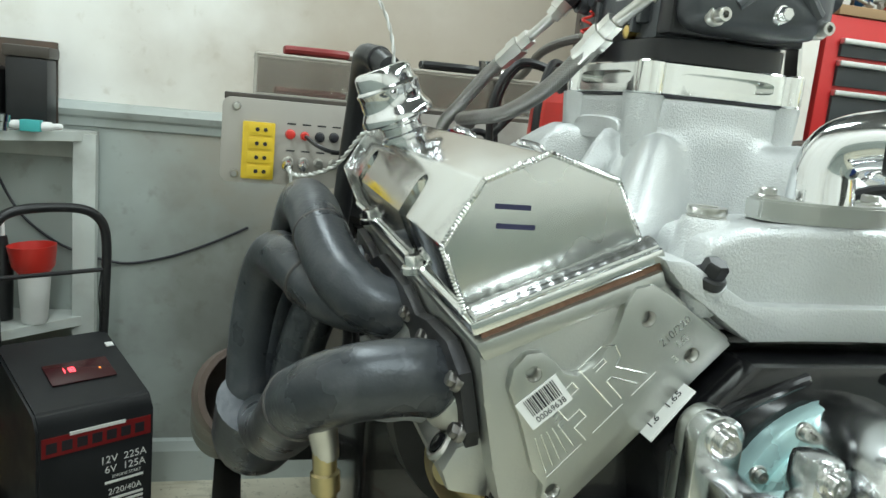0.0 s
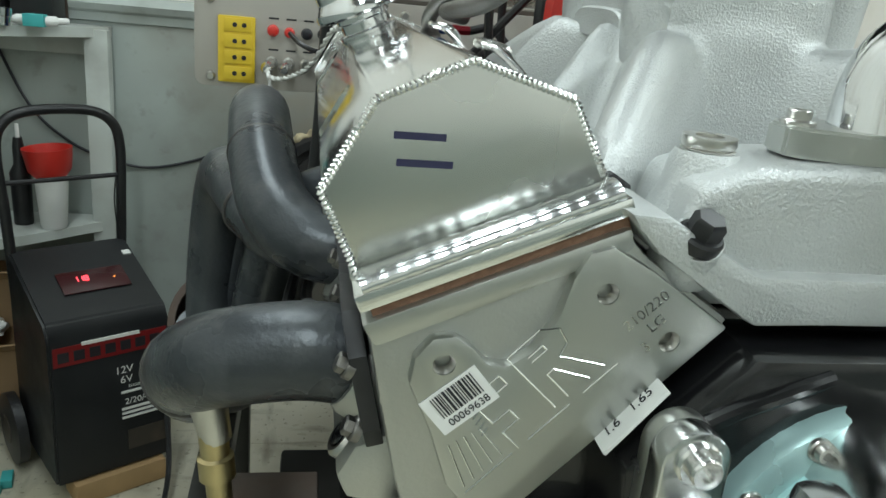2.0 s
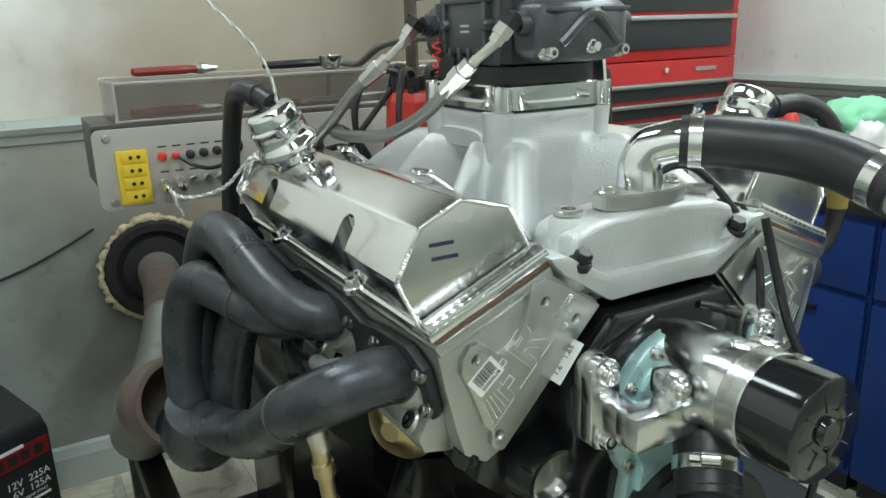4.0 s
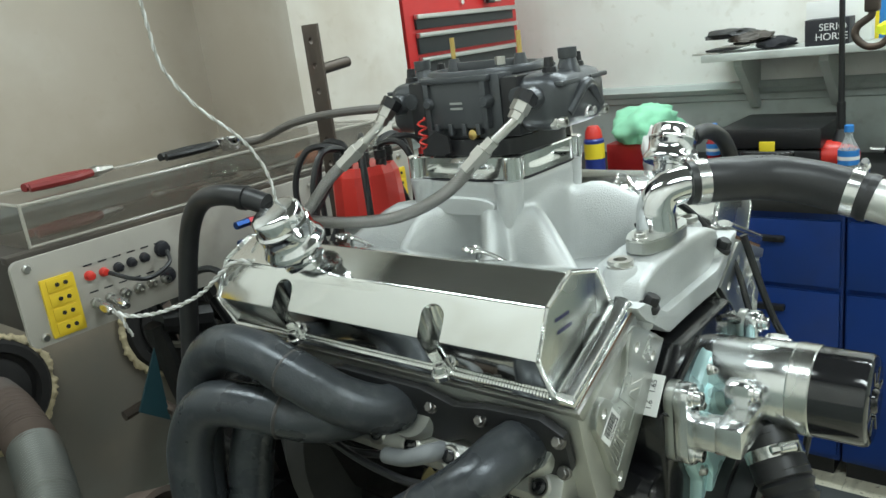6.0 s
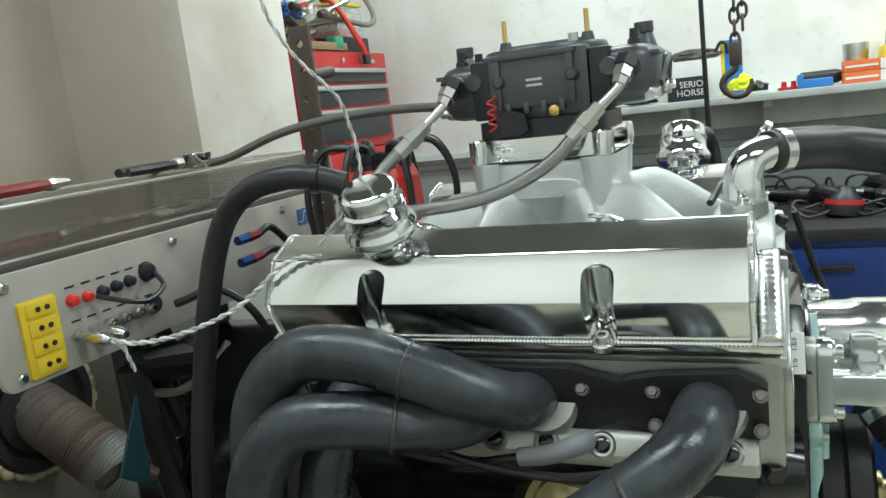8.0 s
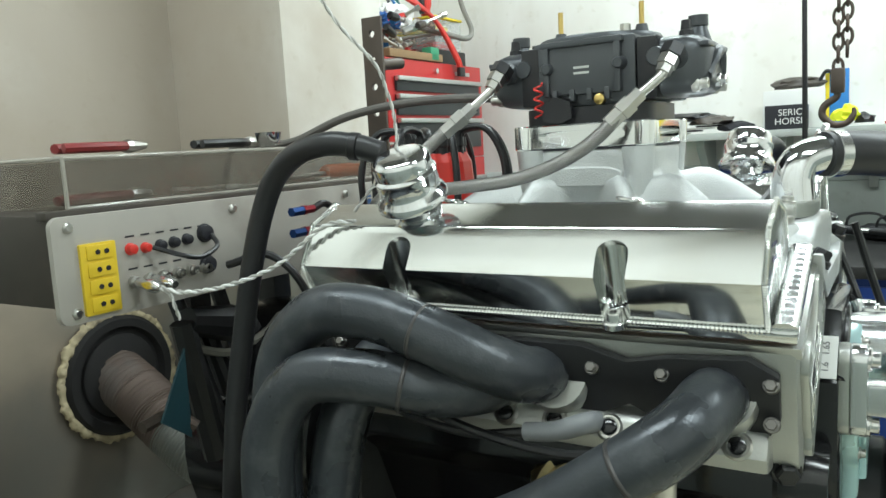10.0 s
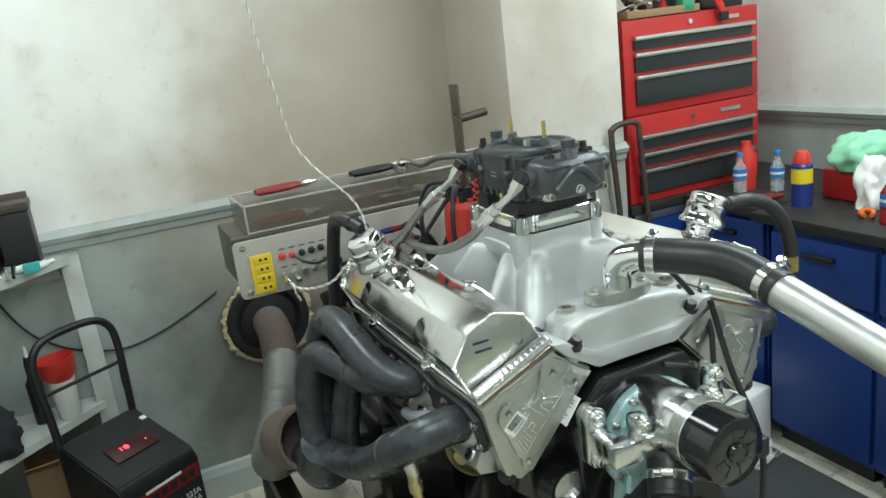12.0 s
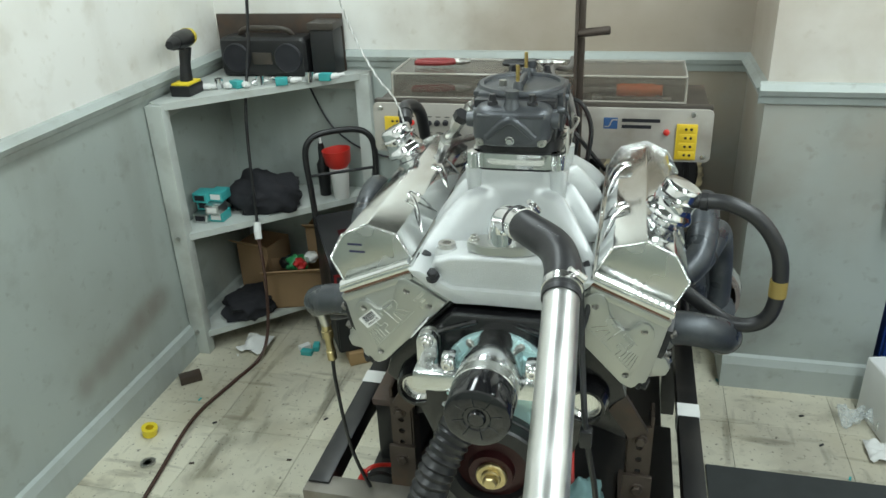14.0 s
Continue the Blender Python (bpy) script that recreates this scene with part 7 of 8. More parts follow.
def chest(z0, z1, rows, label):
    th = Thing("tool_chest", (1.24, 1.35, z0), label, "tool chest", "tool chests")
    part("case", box(0.955, 1.53, 1.205, 1.52, z0, z1, 0.006), REDB, th)
    for a, b in rows:
        d = part("drawer", box(0.995, 1.495, 1.196, 1.21, a, b, 0.002), DRAWER, th, "dark drawer front")
        part("drawer_pull", box(0.99, 1.5, 1.182, 1.2, b - 0.014, b, 0.004), ALUTRIM, d, "aluminium drawer pull")
    part("lock", lathe((1.225, 1.205, z1 - 0.028), (1.225, 1.195, z1 - 0.028), ((0, 0.009), (1, 0.008)), 14), CHROME, th)
    part("badge_bar", box(1.35, 1.44, 1.2, 1.2055, z1 - 0.036, z1 - 0.024), ALUTRIM, th)
    return th


chest(CTZ + 0.001, 1.04, ((0.78, 0.865), (0.875, 0.92), (0.93, 0.978)), "red lower tool chest with dark drawers")
chest(1.042, 1.345, ((1.075, 1.17), (1.18, 1.24), (1.25, 1.292)), "red upper tool chest with dark drawers")
ty = Thing("cardboard_tray", (1.12, 1.3, 1.346), "shallow cardboard tray piled with tools", "tray")
part("tray", box(0.975, 1.27, 1.2, 1.45, 1.3465, 1.37, 0.003), CARD, ty)
rnd = random.Random(17)
COLS = (REDB, BLACK, CHROME, ALUTRIM, BLUEP, DARKBOX, ORANGE, WHITE, STEEL, REDCAP)
for k in range(26):
    x, y, z = rnd.uniform(0.99, 1.25), rnd.uniform(1.21, 1.42), 1.37 + rnd.uniform(0.008, 0.10)
    a = rnd.uniform(-1.4, 1.4)
    d = Vector((math.cos(a), 0.3 * math.sin(a), rnd.uniform(-0.35, 0.35))).normalized() * rnd.uniform(0.03, 0.085)
    c = Vector((x, y, z))
    th = Thing("hand_tool", c, rnd.choice(("hand tool in a jumbled heap on a tool chest", "loose tool piled on top of a red chest")), "hand tool", "hand tools")
    part("grip", lathe(c - d, c + d * 0.2, ((0, 0.009), (0.1, 0.0125), (0.8, 0.012), (1, 0.008)), 9), COLS[k % len(COLS)], th)
    part("shank", lathe(c + d * 0.15, c + d * 1.1, ((0, 0.005), (0.7, 0.005), (0.75, 0.009), (1, 0.008)), 8), STEEL, th)
for k, z in enumerate((1.40, 1.455)):
    tb = Thing("parts_bin", (1.41, 1.38, z), "clear plastic parts bin with yellow lid", "bin", "parts bins")
    part("bin", box(1.33, 1.5, 1.26, 1.48, z, z + 0.045, 0.005), PET, tb)
    part("bin_lid", box(1.325, 1.505, 1.255, 1.485, z + 0.0455, z + 0.053, 0.002), YELLOWP if k else ALUTRIM, tb)
    part("contents", box(1.345, 1.45, 1.28, 1.46, z + 0.004, z + 0.03, 0.004), REDB if k == 0 else YELLOWP, tb)
bnst = Thing("bin_stand", (1.41, 1.37, 1.346), "dark tray holding parts bins on a chest", "tray")
part("tray", box(1.32, 1.51, 1.25, 1.49, 1.3465, 1.399, 0.004), BLACK, bnst)
bcx = Thing("bolt_cutter", (1.3, 1.22, 1.35), "red long-handled bolt cutter leaning over a chest", "bolt cutter")
part("handle", sweep([(1.2, 1.3, 1.56), (1.27, 1.23, 1.49), (1.33, 1.19, 1.37), (1.35, 1.185, 1.33)], 0.007, 8), REDCAP, bcx)
part("handle", sweep([(1.22, 1.3, 1.57), (1.29, 1.23, 1.48), (1.345, 1.19, 1.37), (1.36, 1.185, 1.33)], 0.007, 8), REDCAP, bcx)
part("jaw", box(1.34, 1.375, 1.178, 1.192, 1.305, 1.335, 0.004), BLACK, bcx)
solid("draped_hose", sweep([(1.3, 1.3, 1.47), (1.33, 1.2, 1.435), (1.4, 1.18, 1.43), (1.47, 1.2, 1.47), (1.55, 1.28, 1.58), (1.6, 1.35, 1.8), (1.6, 1.4, 2.45)], 0.009, 10), mat("grey_hose", (0.22, 0.21, 0.19), 0.5), "grey hose looping down over the chest", "hose")

solid("crumpled_paper", lumpy((1.16, 1.31, 1.475), (0.075, 0.05, 0.05), 41, 0.5, 4, 2.2), WHITE, "crumpled white paper on a heap of tools", "paper", sharp=50)
solid("blue_rag", lumpy((1.07, 1.27, 1.455), (0.045, 0.035, 0.03), 43, 0.5, 4, 2.2), mat("blue_cloth", (0.03, 0.12, 0.36), 0.8, 0, 30, 0.2), "small blue rag among tools on a chest", "rag", sharp=50)
solid("green_packet", box(1.2, 1.25, 1.2, 1.235, 1.347, 1.39, 0.004), mat("green_carton_print", (0.05, 0.30, 0.16), 0.5, 0, 30, 0.15), "small green packet on the tool chest", "packet")
spk = Thing("red_clamp", (1.36, 1.3, 1.51), "red plastic spring clamp standing on parts bins", "clamp")
part("jaw", sweep([(1.34, 1.3, 1.512), (1.345, 1.3, 1.55), (1.352, 1.295, 1.585)], [0.014, 0.02, 0.015], 10), REDCAP, spk)
part("lever", sweep([(1.322, 1.3, 1.515), (1.318, 1.3, 1.55), (1.325, 1.295, 1.59)], [0.009, 0.012, 0.007], 10), BLACK, spk)
rl = Thing("tape_reel", (1.06, 1.36, 1.46), "grey metal reel lying on piled tools", "reel")
part("reel", lathe((1.06, 1.36, 1.47), (1.075, 1.35, 1.505), ((0, 0.045), (0.1, 0.048), (0.2, 0.03), (0.8, 0.03), (0.9, 0.048), (1, 0.045), (1, 0.012)), 28), STEEL, rl)
for k, (dx, m_) in enumerate(((0.0, mat("grey_lead", (0.10, 0.10, 0.105), 0.5)), (0.03, BLUEP), (0.055, mat("teal_lead", (0.05, 0.22, 0.24), 0.5)))):
    solid("hanging_lead", sweep([(1.12 + dx, 1.33, 1.46), (1.15 + dx, 1.31, 1.52), (1.13 + dx, 1.33, 1.58), (1.1 + dx, 1.36, 1.68), (1.16 + dx, 1.4, 1.9), (1.2 + dx, 1.45, 2.45)], 0.0048, 8), m_, "thin electrical lead hanging over a tool heap", "lead", "hanging leads")

# bent bar frame leaning against the pier
fr = Thing("bent_bar_frame", (0.94, 1.17, 0.6), "brown steel bent bar frame hanging on the pier", "steel frame")
part("bar", sweep([(0.893, 1.172, 0.60), (0.888, 1.172, 0.66), (0.866, 1.172, 0.98), (0.872, 1.172, 1.02), (0.9, 1.172, 1.032), (0.95, 1.172, 1.032), (0.972, 1.172, 1.018), (0.976, 1.172, 0.98), (1.0, 1.172, 0.66), (1.003, 1.172, 0.60), (0.99, 1.172, 0.592), (0.9, 1.172, 0.592), (0.893, 1.172, 0.6)], 0.0095, 10, caps=False), BARESTEEL, fr)
part("wing_screw", rod((1.0, 1.17, 0.59), (1.0, 1.17, 0.55), 0.005, 8), BARESTEEL, fr)

# things on the worktop
def water_bottle(x, y, z, red=False, h=0.2, f=1.0):
    th = Thing("water_bottle", (x, y, z), "plastic water bottle with blue label" + (" holding red liquid" if red else ""), "bottle", "water bottles")
    part("bottle", lathe((x, y, z), (x, y, z + h * 0.9), ((0, 0.026 * f), (0.03, 0.03 * f), (0.3, 0.03 * f), (0.33, 0.028 * f), (0.36, 0.03 * f), (0.68, 0.03 * f), (0.85, 0.014 * f), (0.9, 0.012 * f), (1, 0.012 * f)), 20), PETRED if red else PET, th)
    part("cap", lathe((x, y, z + h * 0.89), (x, y, z + h), ((0, 0.0135 * f), (0.9, 0.0135 * f), (1, 0.012 * f)), 16), BLUEP, th)
    part("label", lathe((x, y, z + h * 0.36), (x, y, z + h * 0.6), ((0, 0.0306 * f), (1, 0.0306 * f)), 20, caps=False), BLUEP, th)
    part("label_band", lathe((x, y, z + h * 0.44), (x, y, z + h * 0.5), ((0, 0.031 * f), (1, 0.031 * f)), 20, caps=False), WHITE, th)


water_bottle(1.29, 1.06, CTZ, False, 0.135, 0.72)
water_bottle(1.37, 0.98, CTZ, False, 0.135, 0.72)
water_bottle(1.43, 0.5, CTZ, True, 0.14, 0.75)
water_bottle(1.3, 0.12, CTZ, False, 0.15, 0.8)
water_bottle(1.24, 0.5, CTZ, True, 0.14, 0.75)
rb = Thing("red_bottle", (1.34, 1.1, CTZ), "red plastic bottle among clear bottles", "bottle")
part("bottle", lathe((1.35, 1.09, CTZ), (1.35, 1.09, CTZ + 0.16), ((0, 0.03), (0.7, 0.033), (0.85, 0.018), (1, 0.016)), 18), REDCAP, rb)
wd = Thing("spray_can", (1.27, 0.8, CTZ), "blue and yellow spray can with red cap", "spray can")
part("can", lathe((1.27, 0.8, CTZ), (1.27, 0.8, CTZ + 0.13), ((0, 0.03), (0.95, 0.03), (1, 0.024)), 20), mat("dark_blue_can", (0.02, 0.04, 0.22), 0.3), wd)
part("yellow_band", lathe((1.27, 0.8, CTZ + 0.07), (1.27, 0.8, CTZ + 0.115), ((0, 0.0304), (1, 0.0304)), 20, caps=False), YELLOWP, wd)
part("cap", lathe((1.27, 0.8, CTZ + 0.13), (1.27, 0.8, CTZ + 0.165), ((0, 0.026), (0.6, 0.024), (1, 0.016)), 18), REDCAP, wd)
solid("green_cloth", lumpy((1.46, 0.72, CTZ + 0.13), (0.11, 0.1, 0.075), 4, 0.3), GREENC, "crumpled pale green cloth heaped on the worktop", "cloth", sharp=70)
solid("white_rag", lumpy((1.38, 0.64, CTZ + 0.045), (0.06, 0.05, 0.09), 6, 0.4), WHITE, "crumpled white rag on the worktop", "rag", sharp=70)
rjx = Thing("red_toolbox", (1.45, 0.76, CTZ), "small red metal box under a green cloth", "box")
part("box", box(1.38, 1.54, 0.66, 0.82, CTZ + 0.001, CTZ + 0.09, 0.006), REDB, rjx)
plier((1.31, 0.62, CTZ + 0.012), (1.24, 0.56, CTZ + 0.012), 0, "orange-handled pliers on the worktop", ORANGE)
plier((1.2, 0.95, CTZ + 0.012), (1.3, 0.9, CTZ + 0.012), 0, "red-handled pliers on the worktop")
bc_ = Thing("tool_case", (1.5, 0.32, CTZ), "closed black plastic tool case on the worktop", "case")
part("base", box(1.36, 1.62, 0.2, 0.46, CTZ + 0.001, CTZ + 0.075, 0.008), BLACK, bc_)
part("lid", box(1.355, 1.625, 0.195, 0.465, CTZ + 0.078, CTZ + 0.135, 0.012), BLACK, bc_)
part("latch", box(1.35, 1.357, 0.31, 0.35, CTZ + 0.06, CTZ + 0.1, 0.002), YELLOWP, bc_)
part("handle", sweep([(1.36, 0.27, CTZ + 0.07), (1.335, 0.28, CTZ + 0.07), (1.335, 0.38, CTZ + 0.07), (1.36, 0.39, CTZ + 0.07)], 0.008, 8), BLACK, bc_)
rt = Thing("rotor_tool", (1.42, 0.2, CTZ), "red and black air impact tool", "air tool")
part("body", lathe((1.42, 0.26, CTZ + 0.05), (1.4, 0.12, CTZ + 0.055), ((0, 0.03), (0.3, 0.042), (0.7, 0.04), (1, 0.02)), 16), REDCAP, rt)
part("grip", sweep([(1.42, 0.2, CTZ + 0.05), (1.46, 0.18, CTZ + 0.02), (1.5, 0.17, CTZ + 0.014)], 0.014, 10), BLACK, rt)
rnd = random.Random(33)
for k in range(9):
    x, y = rnd.uniform(1.3, 1.6), -0.62 + 0.08 * k
    th = Thing("black_tool", (x, y, CTZ), "black and grey hand tool lying on the worktop", "tool", "worktop tools")
    a = rnd.uniform(0, 3.1)
    d = Vector((math.cos(a) * 0.5, math.sin(a), 0.1)) * rnd.uniform(0.05, 0.08)
    c = Vector((x, y, CTZ + 0.028))
    part("body", lathe(c - d, c + d, ((0, 0.012), (0.15, 0.026), (0.5, 0.024), (0.6, 0.015), (1, 0.012)), 12), BLACK if k % 3 else DARKBOX, th)
    part("tip", lathe(c + d * 0.9, c + d * 1.5, ((0, 0.008), (1, 0.006)), 8), REDCAP if k % 4 == 1 else STEEL, th)
    part("strap", sweep([c - d, c - d * 0.4 + Vector((0, 0, 0.05)), c + d * 0.6 + Vector((0, 0, 0.04)), c + d * 0.8], 0.004, 6), BLACK, th)
for k, (x, y, r) in enumerate(((1.3, -0.16, 0.045), (1.42, -0.3, 0.055), (1.34, -0.42, 0.04))):
    gd = Thing("grinder_head", (x, y, CTZ), "black round power tool head on the worktop", "power tool", "worktop tools")
    part("body", lathe((x, y, CTZ + 0.001), (x + 0.01, y - 0.01, CTZ + 0.075), ((0, r), (0.3, r * 1.05), (0.6, r * 0.9), (0.8, r * 0.55), (1, r * 0.4)), 24), BLACK, gd)
    part("ring", lathe((x + 0.004, y - 0.004, CTZ + 0.03), (x + 0.005, y - 0.005, CTZ + 0.042), ((0, r * 1.06), (1, r * 1.02)), 24), REDB if k == 0 else STEEL, gd)
    part("grip", sweep([(x, y, CTZ + 0.05), (x + 0.05, y + 0.05, CTZ + 0.06), (x + 0.11, y + 0.07, CTZ + 0.03)], [0.02, 0.018, 0.014], 10), BLACK, gd)
for k in range(4):
    y = -0.1 - 0.13 * k
    solid("coiled_lead", sweep([(1.28 + 0.05 * math.cos(q * 0.9) + 0.01 * q, y + 0.06 * math.sin(q * 0.9), CTZ + 0.006 + 0.012 * (q % 3)) for q in range(15)], 0.0042, 8, per=4), BLACK if k % 2 else DARKBOX, "loosely coiled dark lead on the worktop", "lead", "coiled leads")
wp = Thing("whip_aerial", (1.42, 0.165, CTZ), "tall thin black whip aerial on a base", "aerial")
AY = 0.165
part("base", lathe((1.42, AY, CTZ + 0.04), (1.42, AY, CTZ + 0.12), ((0, 0.04), (0.5, 0.034), (0.7, 0.02), (1, 0.012)), 16), BLACK, wp)
part("foot", box(1.385, 1.455, AY - 0.035, AY + 0.035, CTZ + 0.001, CTZ + 0.042, 0.004), BLACK, wp)
part("spring", rod((1.42, AY, CTZ + 0.11), (1.42, AY, CTZ + 0.19), 0.0105, 10), BLACK, wp)
part("rod", lathe((1.42, AY, CTZ + 0.18), (1.42, AY + 0.01, 2.0), ((0, 0.0075), (1, 0.0055)), 10), BLACK, wp)

# wall shelf
ws = Thing("wall_shelf", (1.6, -0.2, 1.075), "grey painted wall shelf on triangular brackets", "shelf")
part("board", box(1.5, XR - 0.002, -1.0, 0.56, 1.055, 1.076, 0.002), SHELFW, ws)
for y in (0.47, 0.24, 0.01, -0.45, -0.85):
    part("bracket", prism([(0, 0), (0, -0.16), (-0.02, -0.16), (-0.17, -0.02), (-0.17, 0)], y - 0.012, y + 0.012, 0.001, m=Matrix.Translation((XR - 0.002, 0, 1.054))), SHELFW, ws)
sg_ = Thing("sign_box", (1.56, 0.24, 1.076), "black box with bold white lettering", "box")
part("box", box(1.535, 1.6, 0.175, 0.285, 1.0765, 1.145, 0.002), INK, sg_)
text_mesh("SERIO", 0.026, face_m((1.534, 0.215, 1.123), (0, -1, 0), (0, 0, 1)), WHITE, sg_, "lettering")
text_mesh("HORSE", 0.026, face_m((1.534, 0.218, 1.098), (0, -1, 0), (0, 0, 1)), WHITE, sg_, "lettering")
wc = Thing("white_carton", (1.64, 0.24, 1.076), "white carton behind a lettered box", "carton")
part("carton", box(1.605, 1.7, 0.135, 0.3, 1.0765, 1.19, 0.003), WHITE, wc)
bgm = Thing("tool_pouch", (1.65, 0.22, 1.19), "dark grey tool pouch lying on a carton", "pouch")
part("pouch", lumpy((1.65, 0.21, 1.205), (0.04, 0.075, 0.02), 12, 0.3, 3), DARKBOX, bgm)
part("strap", sweep([(1.63, 0.15, 1.21), (1.63, 0.135, 1.235), (1.63, 0.12, 1.23), (1.63, 0.115, 1.2)], 0.005, 8), BLACK, bgm)
bkx = Thing("boxed_kit", (1.66, 0.1, 1.076), "blue and yellow packaged kit standing upright", "package")
part("card", box(1.64, 1.66, 0.075, 0.135, 1.0765, 1.24, 0.002), BLUEP, bkx)
part("yellow_edge", box(1.639, 1.661, 0.125, 0.136, 1.0765, 1.23), YELLOWP, bkx)
yg = Thing("glove_pair", (1.56, 0.06, 1.076), "bright yellow and black work gloves", "gloves")
part("glove", lumpy((1.56, 0.075, 1.105), (0.03, 0.035, 0.028), 14, 0.4, 3), mat("hi_vis_yellow", (0.75, 0.80, 0.03), 0.8, 0, 30, 0.1), yg)
part("cuff", lumpy((1.56, 0.03, 1.092), (0.025, 0.025, 0.018), 15, 0.3, 3), BLACK, yg)
for y, m_, nm in ((-0.035, REDB, "small red metal part on the shelf"), (-0.06, REDB, "small red bracket on the shelf")):
    t_ = Thing("red_part", (1.56, y, 1.076), nm, "machine part", "red parts")
    part("body", lathe((1.56, y, 1.0765), (1.56, y, 1.1), ((0, 0.018), (0.3, 0.018), (0.35, 0.008), (1, 0.007)), 10), m_, t_)
bt2 = Thing("blue_tray", (1.55, -0.12, 1.076), "small blue plastic clamp tray", "tray")
part("tray", box(1.53, 1.58, -0.16, -0.08, 1.0765, 1.1, 0.004), BLUEP, bt2)
part("ear", box(1.53, 1.58, -0.085, -0.07, 1.0765, 1.115, 0.003), BLUEP, bt2)
tq = Thing("black_grip_tool", (1.62, -0.13, 1.076), "black rubber-gripped tool on the shelf", "tool")
part("grip", lathe((1.62, -0.07, 1.1), (1.62, -0.2, 1.1), ((0, 0.008), (0.1, 0.02), (0.8, 0.02), (1, 0.01)), 12), BLACK, tq)
for k in range(2):
    z = 1.0765 + k * 0.031
    sx_ = Thing("spark_plug_box", (1.56, -0.24, z), "orange and white carton of plugs in a stack", "carton", "plug cartons")
    part("carton", box(1.535, 1.6, -0.3, -0.185, z, z + 0.03, 0.0015), mat("orange_print_" + str(k), (0.80, 0.17, 0.04), 0.45, 0, 40, 0.1), sx_)
    part("white_band", box(1.534, 1.601, -0.3005, -0.275, z + 0.001, z + 0.029), WHITE, sx_)
    part("pale_stripe", box(1.5342, 1.6, -0.27, -0.19, z + 0.011, z + 0.017), WHITE, sx_)
tn = Thing("tin_can", (1.63, -0.22, 1.076), "bare tin can on the shelf", "can")
part("can", lathe((1.64, -0.225, 1.0765), (1.64, -0.225, 1.185), ((0, 0.032), (0.05, 0.034), (0.3, 0.033), (0.6, 0.033), (0.95, 0.034), (1, 0.033), (1, 0.03)), 24), STEEL, tn)
yb = Thing("yellow_case", (1.63, -0.38, 1.076), "bright yellow plastic case on the shelf", "case")
part("case", box(1.56, 1.69, -0.5, -0.285, 1.0765, 1.17, 0.008), YELLOWP, yb)
part("handle", sweep([(1.6, -0.3, 1.17), (1.6, -0.305, 1.22), (1.6, -0.335, 1.225), (1.6, -0.345, 1.17)], 0.006, 8), BLACK, yb)
for k in range(5):
    y = 0.56 - k * 0.035
    pn = Thing("flat_tool", (1.55 + 0.02 * k, y, 1.076), "dark flat tool overhanging the shelf end", "tool", "flat tools")
    part("blade", box(1.51 + 0.015 * k, 1.6 + 0.015 * k, y - 0.05, y + 0.03, 1.0765 + 0.0065 * k, 1.082 + 0.0065 * k, 0.002), BLACK if k % 2 else STEEL, pn)

for k, (y, z, w) in enumerate(((0.5, 1.112, 0.075), (0.44, 1.1, 0.06), (0.37, 1.0765, 0.05))):
    solid("dark_pouch", lumpy((1.585, y, z + 0.012), (0.06, w, 0.018), 60 + k, 0.35, 3), (BLACK, DARKBOX, CLOTHB)[k], "flat dark pouch piled on the shelf end", "pouch", "shelf pouches", sharp=60)

# chain hoist hook
HX, HY = 1.326, 0.082
ch = Thing("chain_hoist", (HX, HY, 1.1), "steel chain hoist hook hanging from the ceiling", "chain hoist")
ck = bmesh.new()
def link(c, m_axis, big=1.0):
    pts = []
    for k in range(13):
        a = 2 * math.pi * k / 12
        pts.append(Vector(c) + Vector(m_axis) * (0.011 * big * math.cos(a)) + Vector((0, 0, 1)) * (0.02 * big * math.sin(a)))
    return pts
z, k = 1.225, 0
while z < 1.62:
    ax = (1, 0, 0) if k % 2 else (0, 1, 0)
    part("chain_link", sweep(link((HX, HY, z), ax), 0.004, 6, caps=False, per=2), BARESTEEL, ch)
    if z > 1.23:
        part("chain_link", sweep(link((HX, HY - 0.02, z + 0.012), ax), 0.004, 6, caps=False, per=2), BARESTEEL, ch)
    z += 0.031
    k += 1
part("upper_chain", rod((HX, HY, 1.6), (HX, HY, ZC), 0.008, 8), BARESTEEL, ch)
part("hook_block", box(HX - 0.014, HX + 0.014, HY - 0.016, HY + 0.016, 1.16, 1.222, 0.006), BARESTEEL, ch)
part("hook", sweep([(HX, HY, 1.165), (HX, HY + 0.004, 1.15), (HX, HY + 0.03, 1.13), (HX, HY + 0.034, 1.105), (HX, HY + 0.01, 1.082), (HX, HY - 0.02, 1.084), (HX, HY - 0.036, 1.105), (HX, HY - 0.036, 1.122)], [0.008, 0.009, 0.009, 0.0085, 0.008, 0.004], 12), BARESTEEL, ch)

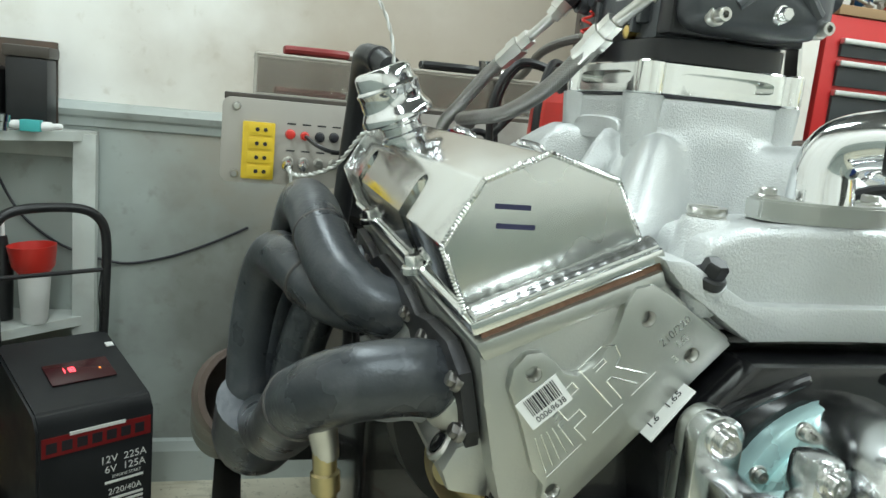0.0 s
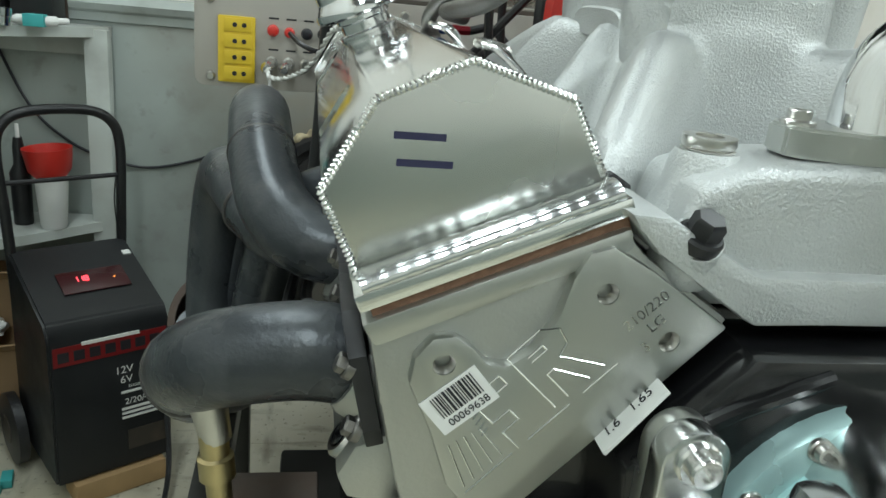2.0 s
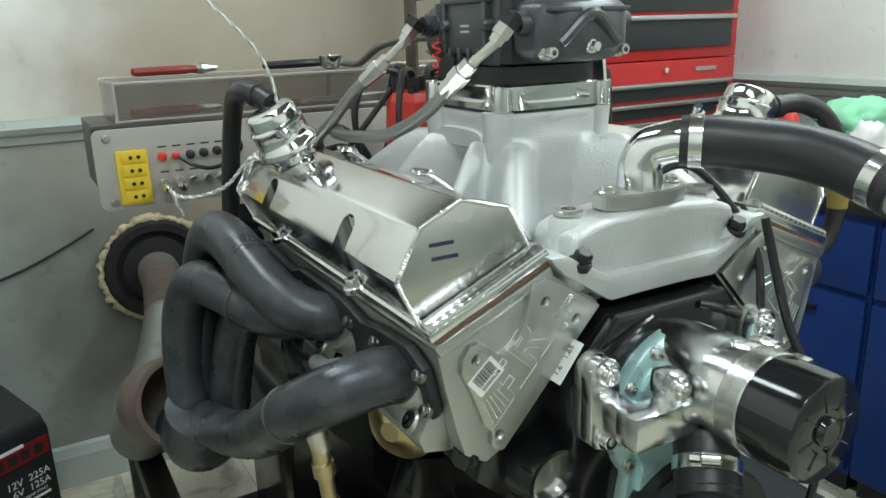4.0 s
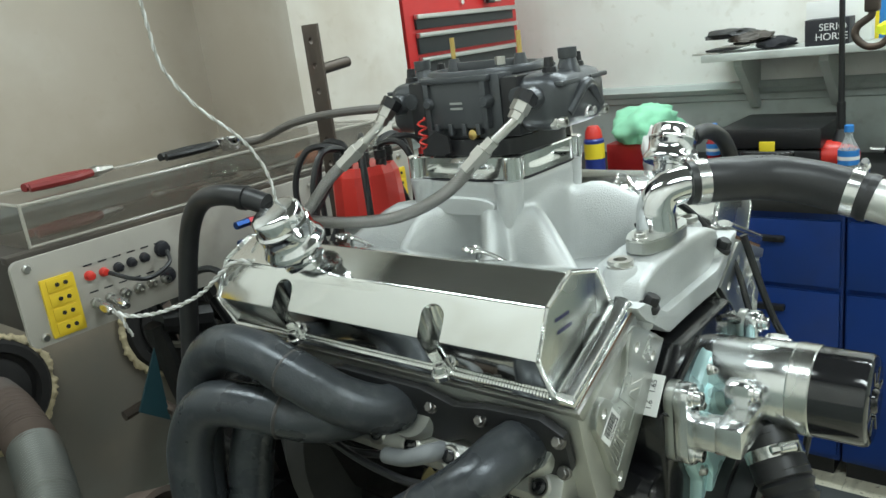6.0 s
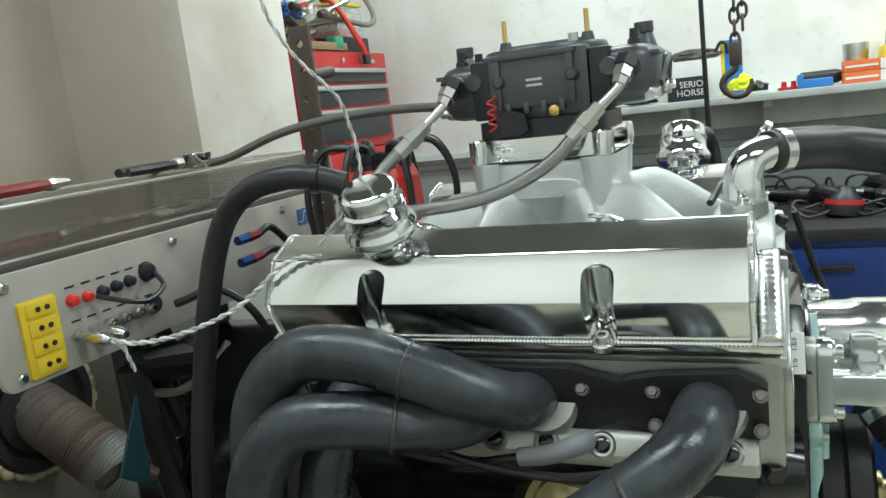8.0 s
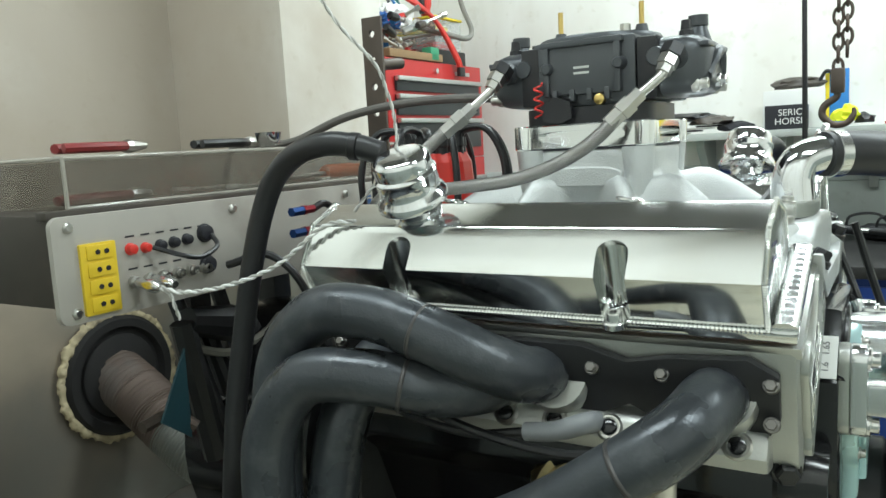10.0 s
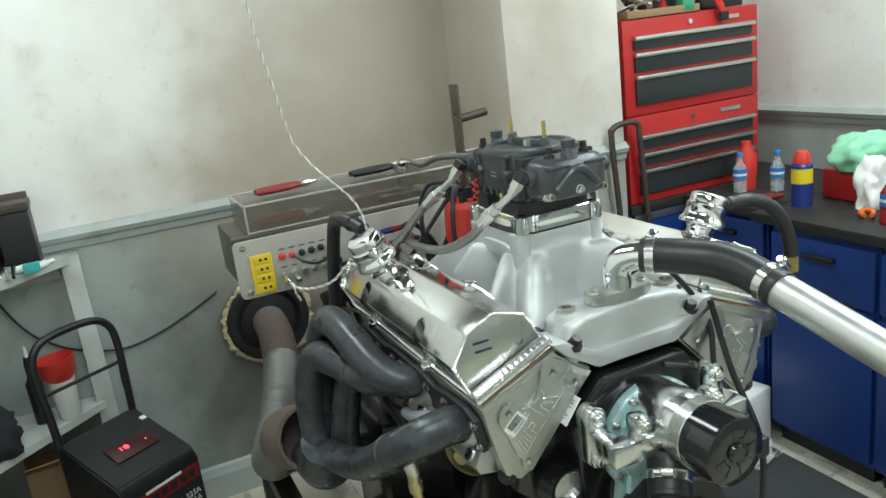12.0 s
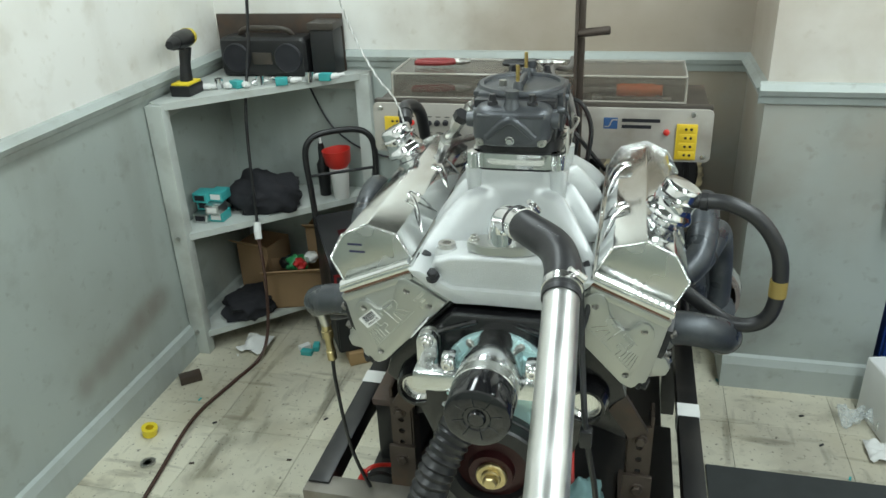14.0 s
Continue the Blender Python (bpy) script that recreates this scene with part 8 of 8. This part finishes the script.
# floor things
wbx = Thing("white_box", (1.05, 1.0, 0), "plain white cardboard carton on the floor", "carton")
WBM = Matrix.Translation((1.02, 0.965, 0)) @ Matrix.Rotation(radians(12), 4, "Z")
part("carton", box(-0.085, 0.085, -0.185, 0.185, 0.0005, 0.186, 0.003, m=WBM), WHITE, wbx)
part("flap", box(-0.083, 0.083, -0.183, 0.183, 0.1865, 0.189, 0.0008, m=WBM), WHITE, wbx)
solid("floor_mat", box(0.44, 1.1, -0.6, 0.785, 0.0005, 0.009, 0.003), MATF, "dark grey rubber floor mat", "mat")
def sheet(x, y, w, d, seed, material, label, cat, name, amp=0.012, z=0.004):
    b = bmesh.new()
    bmesh.ops.create_grid(b, x_segments=14, y_segments=14, size=1)
    for v in b.verts:
        h = noise.fractal(v.co * 1.3 + Vector((seed, 0, 0)), 0.8, 2, 3)
        v.co = Vector((x + v.co.x * w * (1 + 0.15 * h), y + v.co.y * d * (1 - 0.2 * h), z + amp * (0.5 + h * 0.7) * (1 if abs(v.co.x) > 0.2 else 0.6)))
        v.co.z = max(v.co.z, 0.002)
    bmesh.ops.solidify(b, geom=b.faces[:], thickness=0.0008)
    return solid(name, b, material, label, cat, sharp=80)


sheet(-1.085, 1.14, 0.05, 0.055, 1, WHITE, "crumpled white paper towel on the floor", "paper", "paper_scrap", 0.02)
sheet(0.93, 0.92, 0.055, 0.04, 3, WHITE, "crumpled white paper on the floor", "paper", "paper_scrap", 0.03)
sheet(1.0, 0.73, 0.07, 0.04, 5, PET, "crumpled clear plastic bag on the floor", "plastic bag", "plastic_bag", 0.05)
sheet(0.88, 1.06, 0.05, 0.035, 8, PET, "clear plastic wrap on the floor", "plastic wrap", "plastic_bag", 0.05)
bl2 = Thing("water_bottle", (0.95, 1.02, 0), "empty plastic bottle lying on the floor", "bottle")
part("bottle", lathe((0.93, 1.03, 0.029), (1.0, 1.0, 0.029), ((0, 0.025), (0.1, 0.028), (0.7, 0.028), (0.9, 0.013), (1, 0.012)), 18), PET, bl2)
part("label", lathe((0.945, 1.024, 0.029), (0.97, 1.013, 0.029), ((0, 0.0287), (1, 0.0287)), 18, caps=False), BLUEP, bl2)
tp = Thing("tape_roll", (-1.2, 0.62, 0), "small bright yellow tape roll on the floor", "tape")
part("roll", lathe((-1.19, 0.62, 0.003), (-1.185, 0.62, 0.028), ((0, 0.022), (1, 0.024), (1, 0.012), (0, 0.012)), 20), YELLOWP, tp)
bk = Thing("steel_offcut", (-1.2, 0.87, 0), "short dark steel channel offcut by the wall", "steel offcut")
part("channel", box(-0.035, 0.035, -0.018, 0.018, 0.001, 0.03, 0.003, m=Matrix.Translation((-1.21, 0.9, 0)) @ Matrix.Rotation(0.7, 4, "Z")), BARESTEEL, bk)
wsr = Thing("washer", (-1.07, 0.43, 0), "small steel ring lying on the floor", "washer")
part("ring", lathe((-1.12, 0.5, 0.001), (-1.12, 0.5, 0.006), ((0, 0.022), (1, 0.022), (1, 0.012), (0, 0.012)), 20), STEEL, wsr)
rnd = random.Random(44)
for k in range(16):
    x, y = rnd.choice(((-1.0, -0.45), (-0.9, -0.45), (0.45, 1.0)))
    x = rnd.uniform(*((-1.15, -0.45) if k % 3 else (0.5, 0.95)))
    y = rnd.uniform(0.5, 1.3)
    dbr = Thing("debris_scrap", (x, y, 0), "small scrap of debris on the tile floor", "debris", "floor debris")
    a = rnd.uniform(0, 3)
    part("scrap", box(-0.007, 0.007, -0.003, 0.003, 0.0008, 0.004, 0.001, m=Matrix.Translation((x, y, 0)) @ Matrix.Rotation(a, 4, "Z")), (INK, BARESTEEL, WHITE, TEAL)[k % 4], dbr)
for k, (x, y) in enumerate(((-0.88, 1.12), (-0.9, 1.15), (-0.86, 1.16))):
    ct = Thing("small_carton", (x, y, 0), "small teal carton dropped on the floor", "carton", "small cartons")
    part("carton", box(-0.02, 0.02, -0.011, 0.011, 0.001, 0.02, 0.002, m=Matrix.Translation((x, y, 0)) @ Matrix.Rotation(k * 0.9, 4, "Z")), TEAL if k != 1 else WHITE, ct)

# floor tiles
TS = 0.305
bmt = box(0.0005, TS - 0.0005, 0.0005, TS - 0.0005, -0.003, 0.0, 0.0006, seg=1)
tm = bpy.data.meshes.new("tile")
bmt.to_mesh(tm)
bmt.free()
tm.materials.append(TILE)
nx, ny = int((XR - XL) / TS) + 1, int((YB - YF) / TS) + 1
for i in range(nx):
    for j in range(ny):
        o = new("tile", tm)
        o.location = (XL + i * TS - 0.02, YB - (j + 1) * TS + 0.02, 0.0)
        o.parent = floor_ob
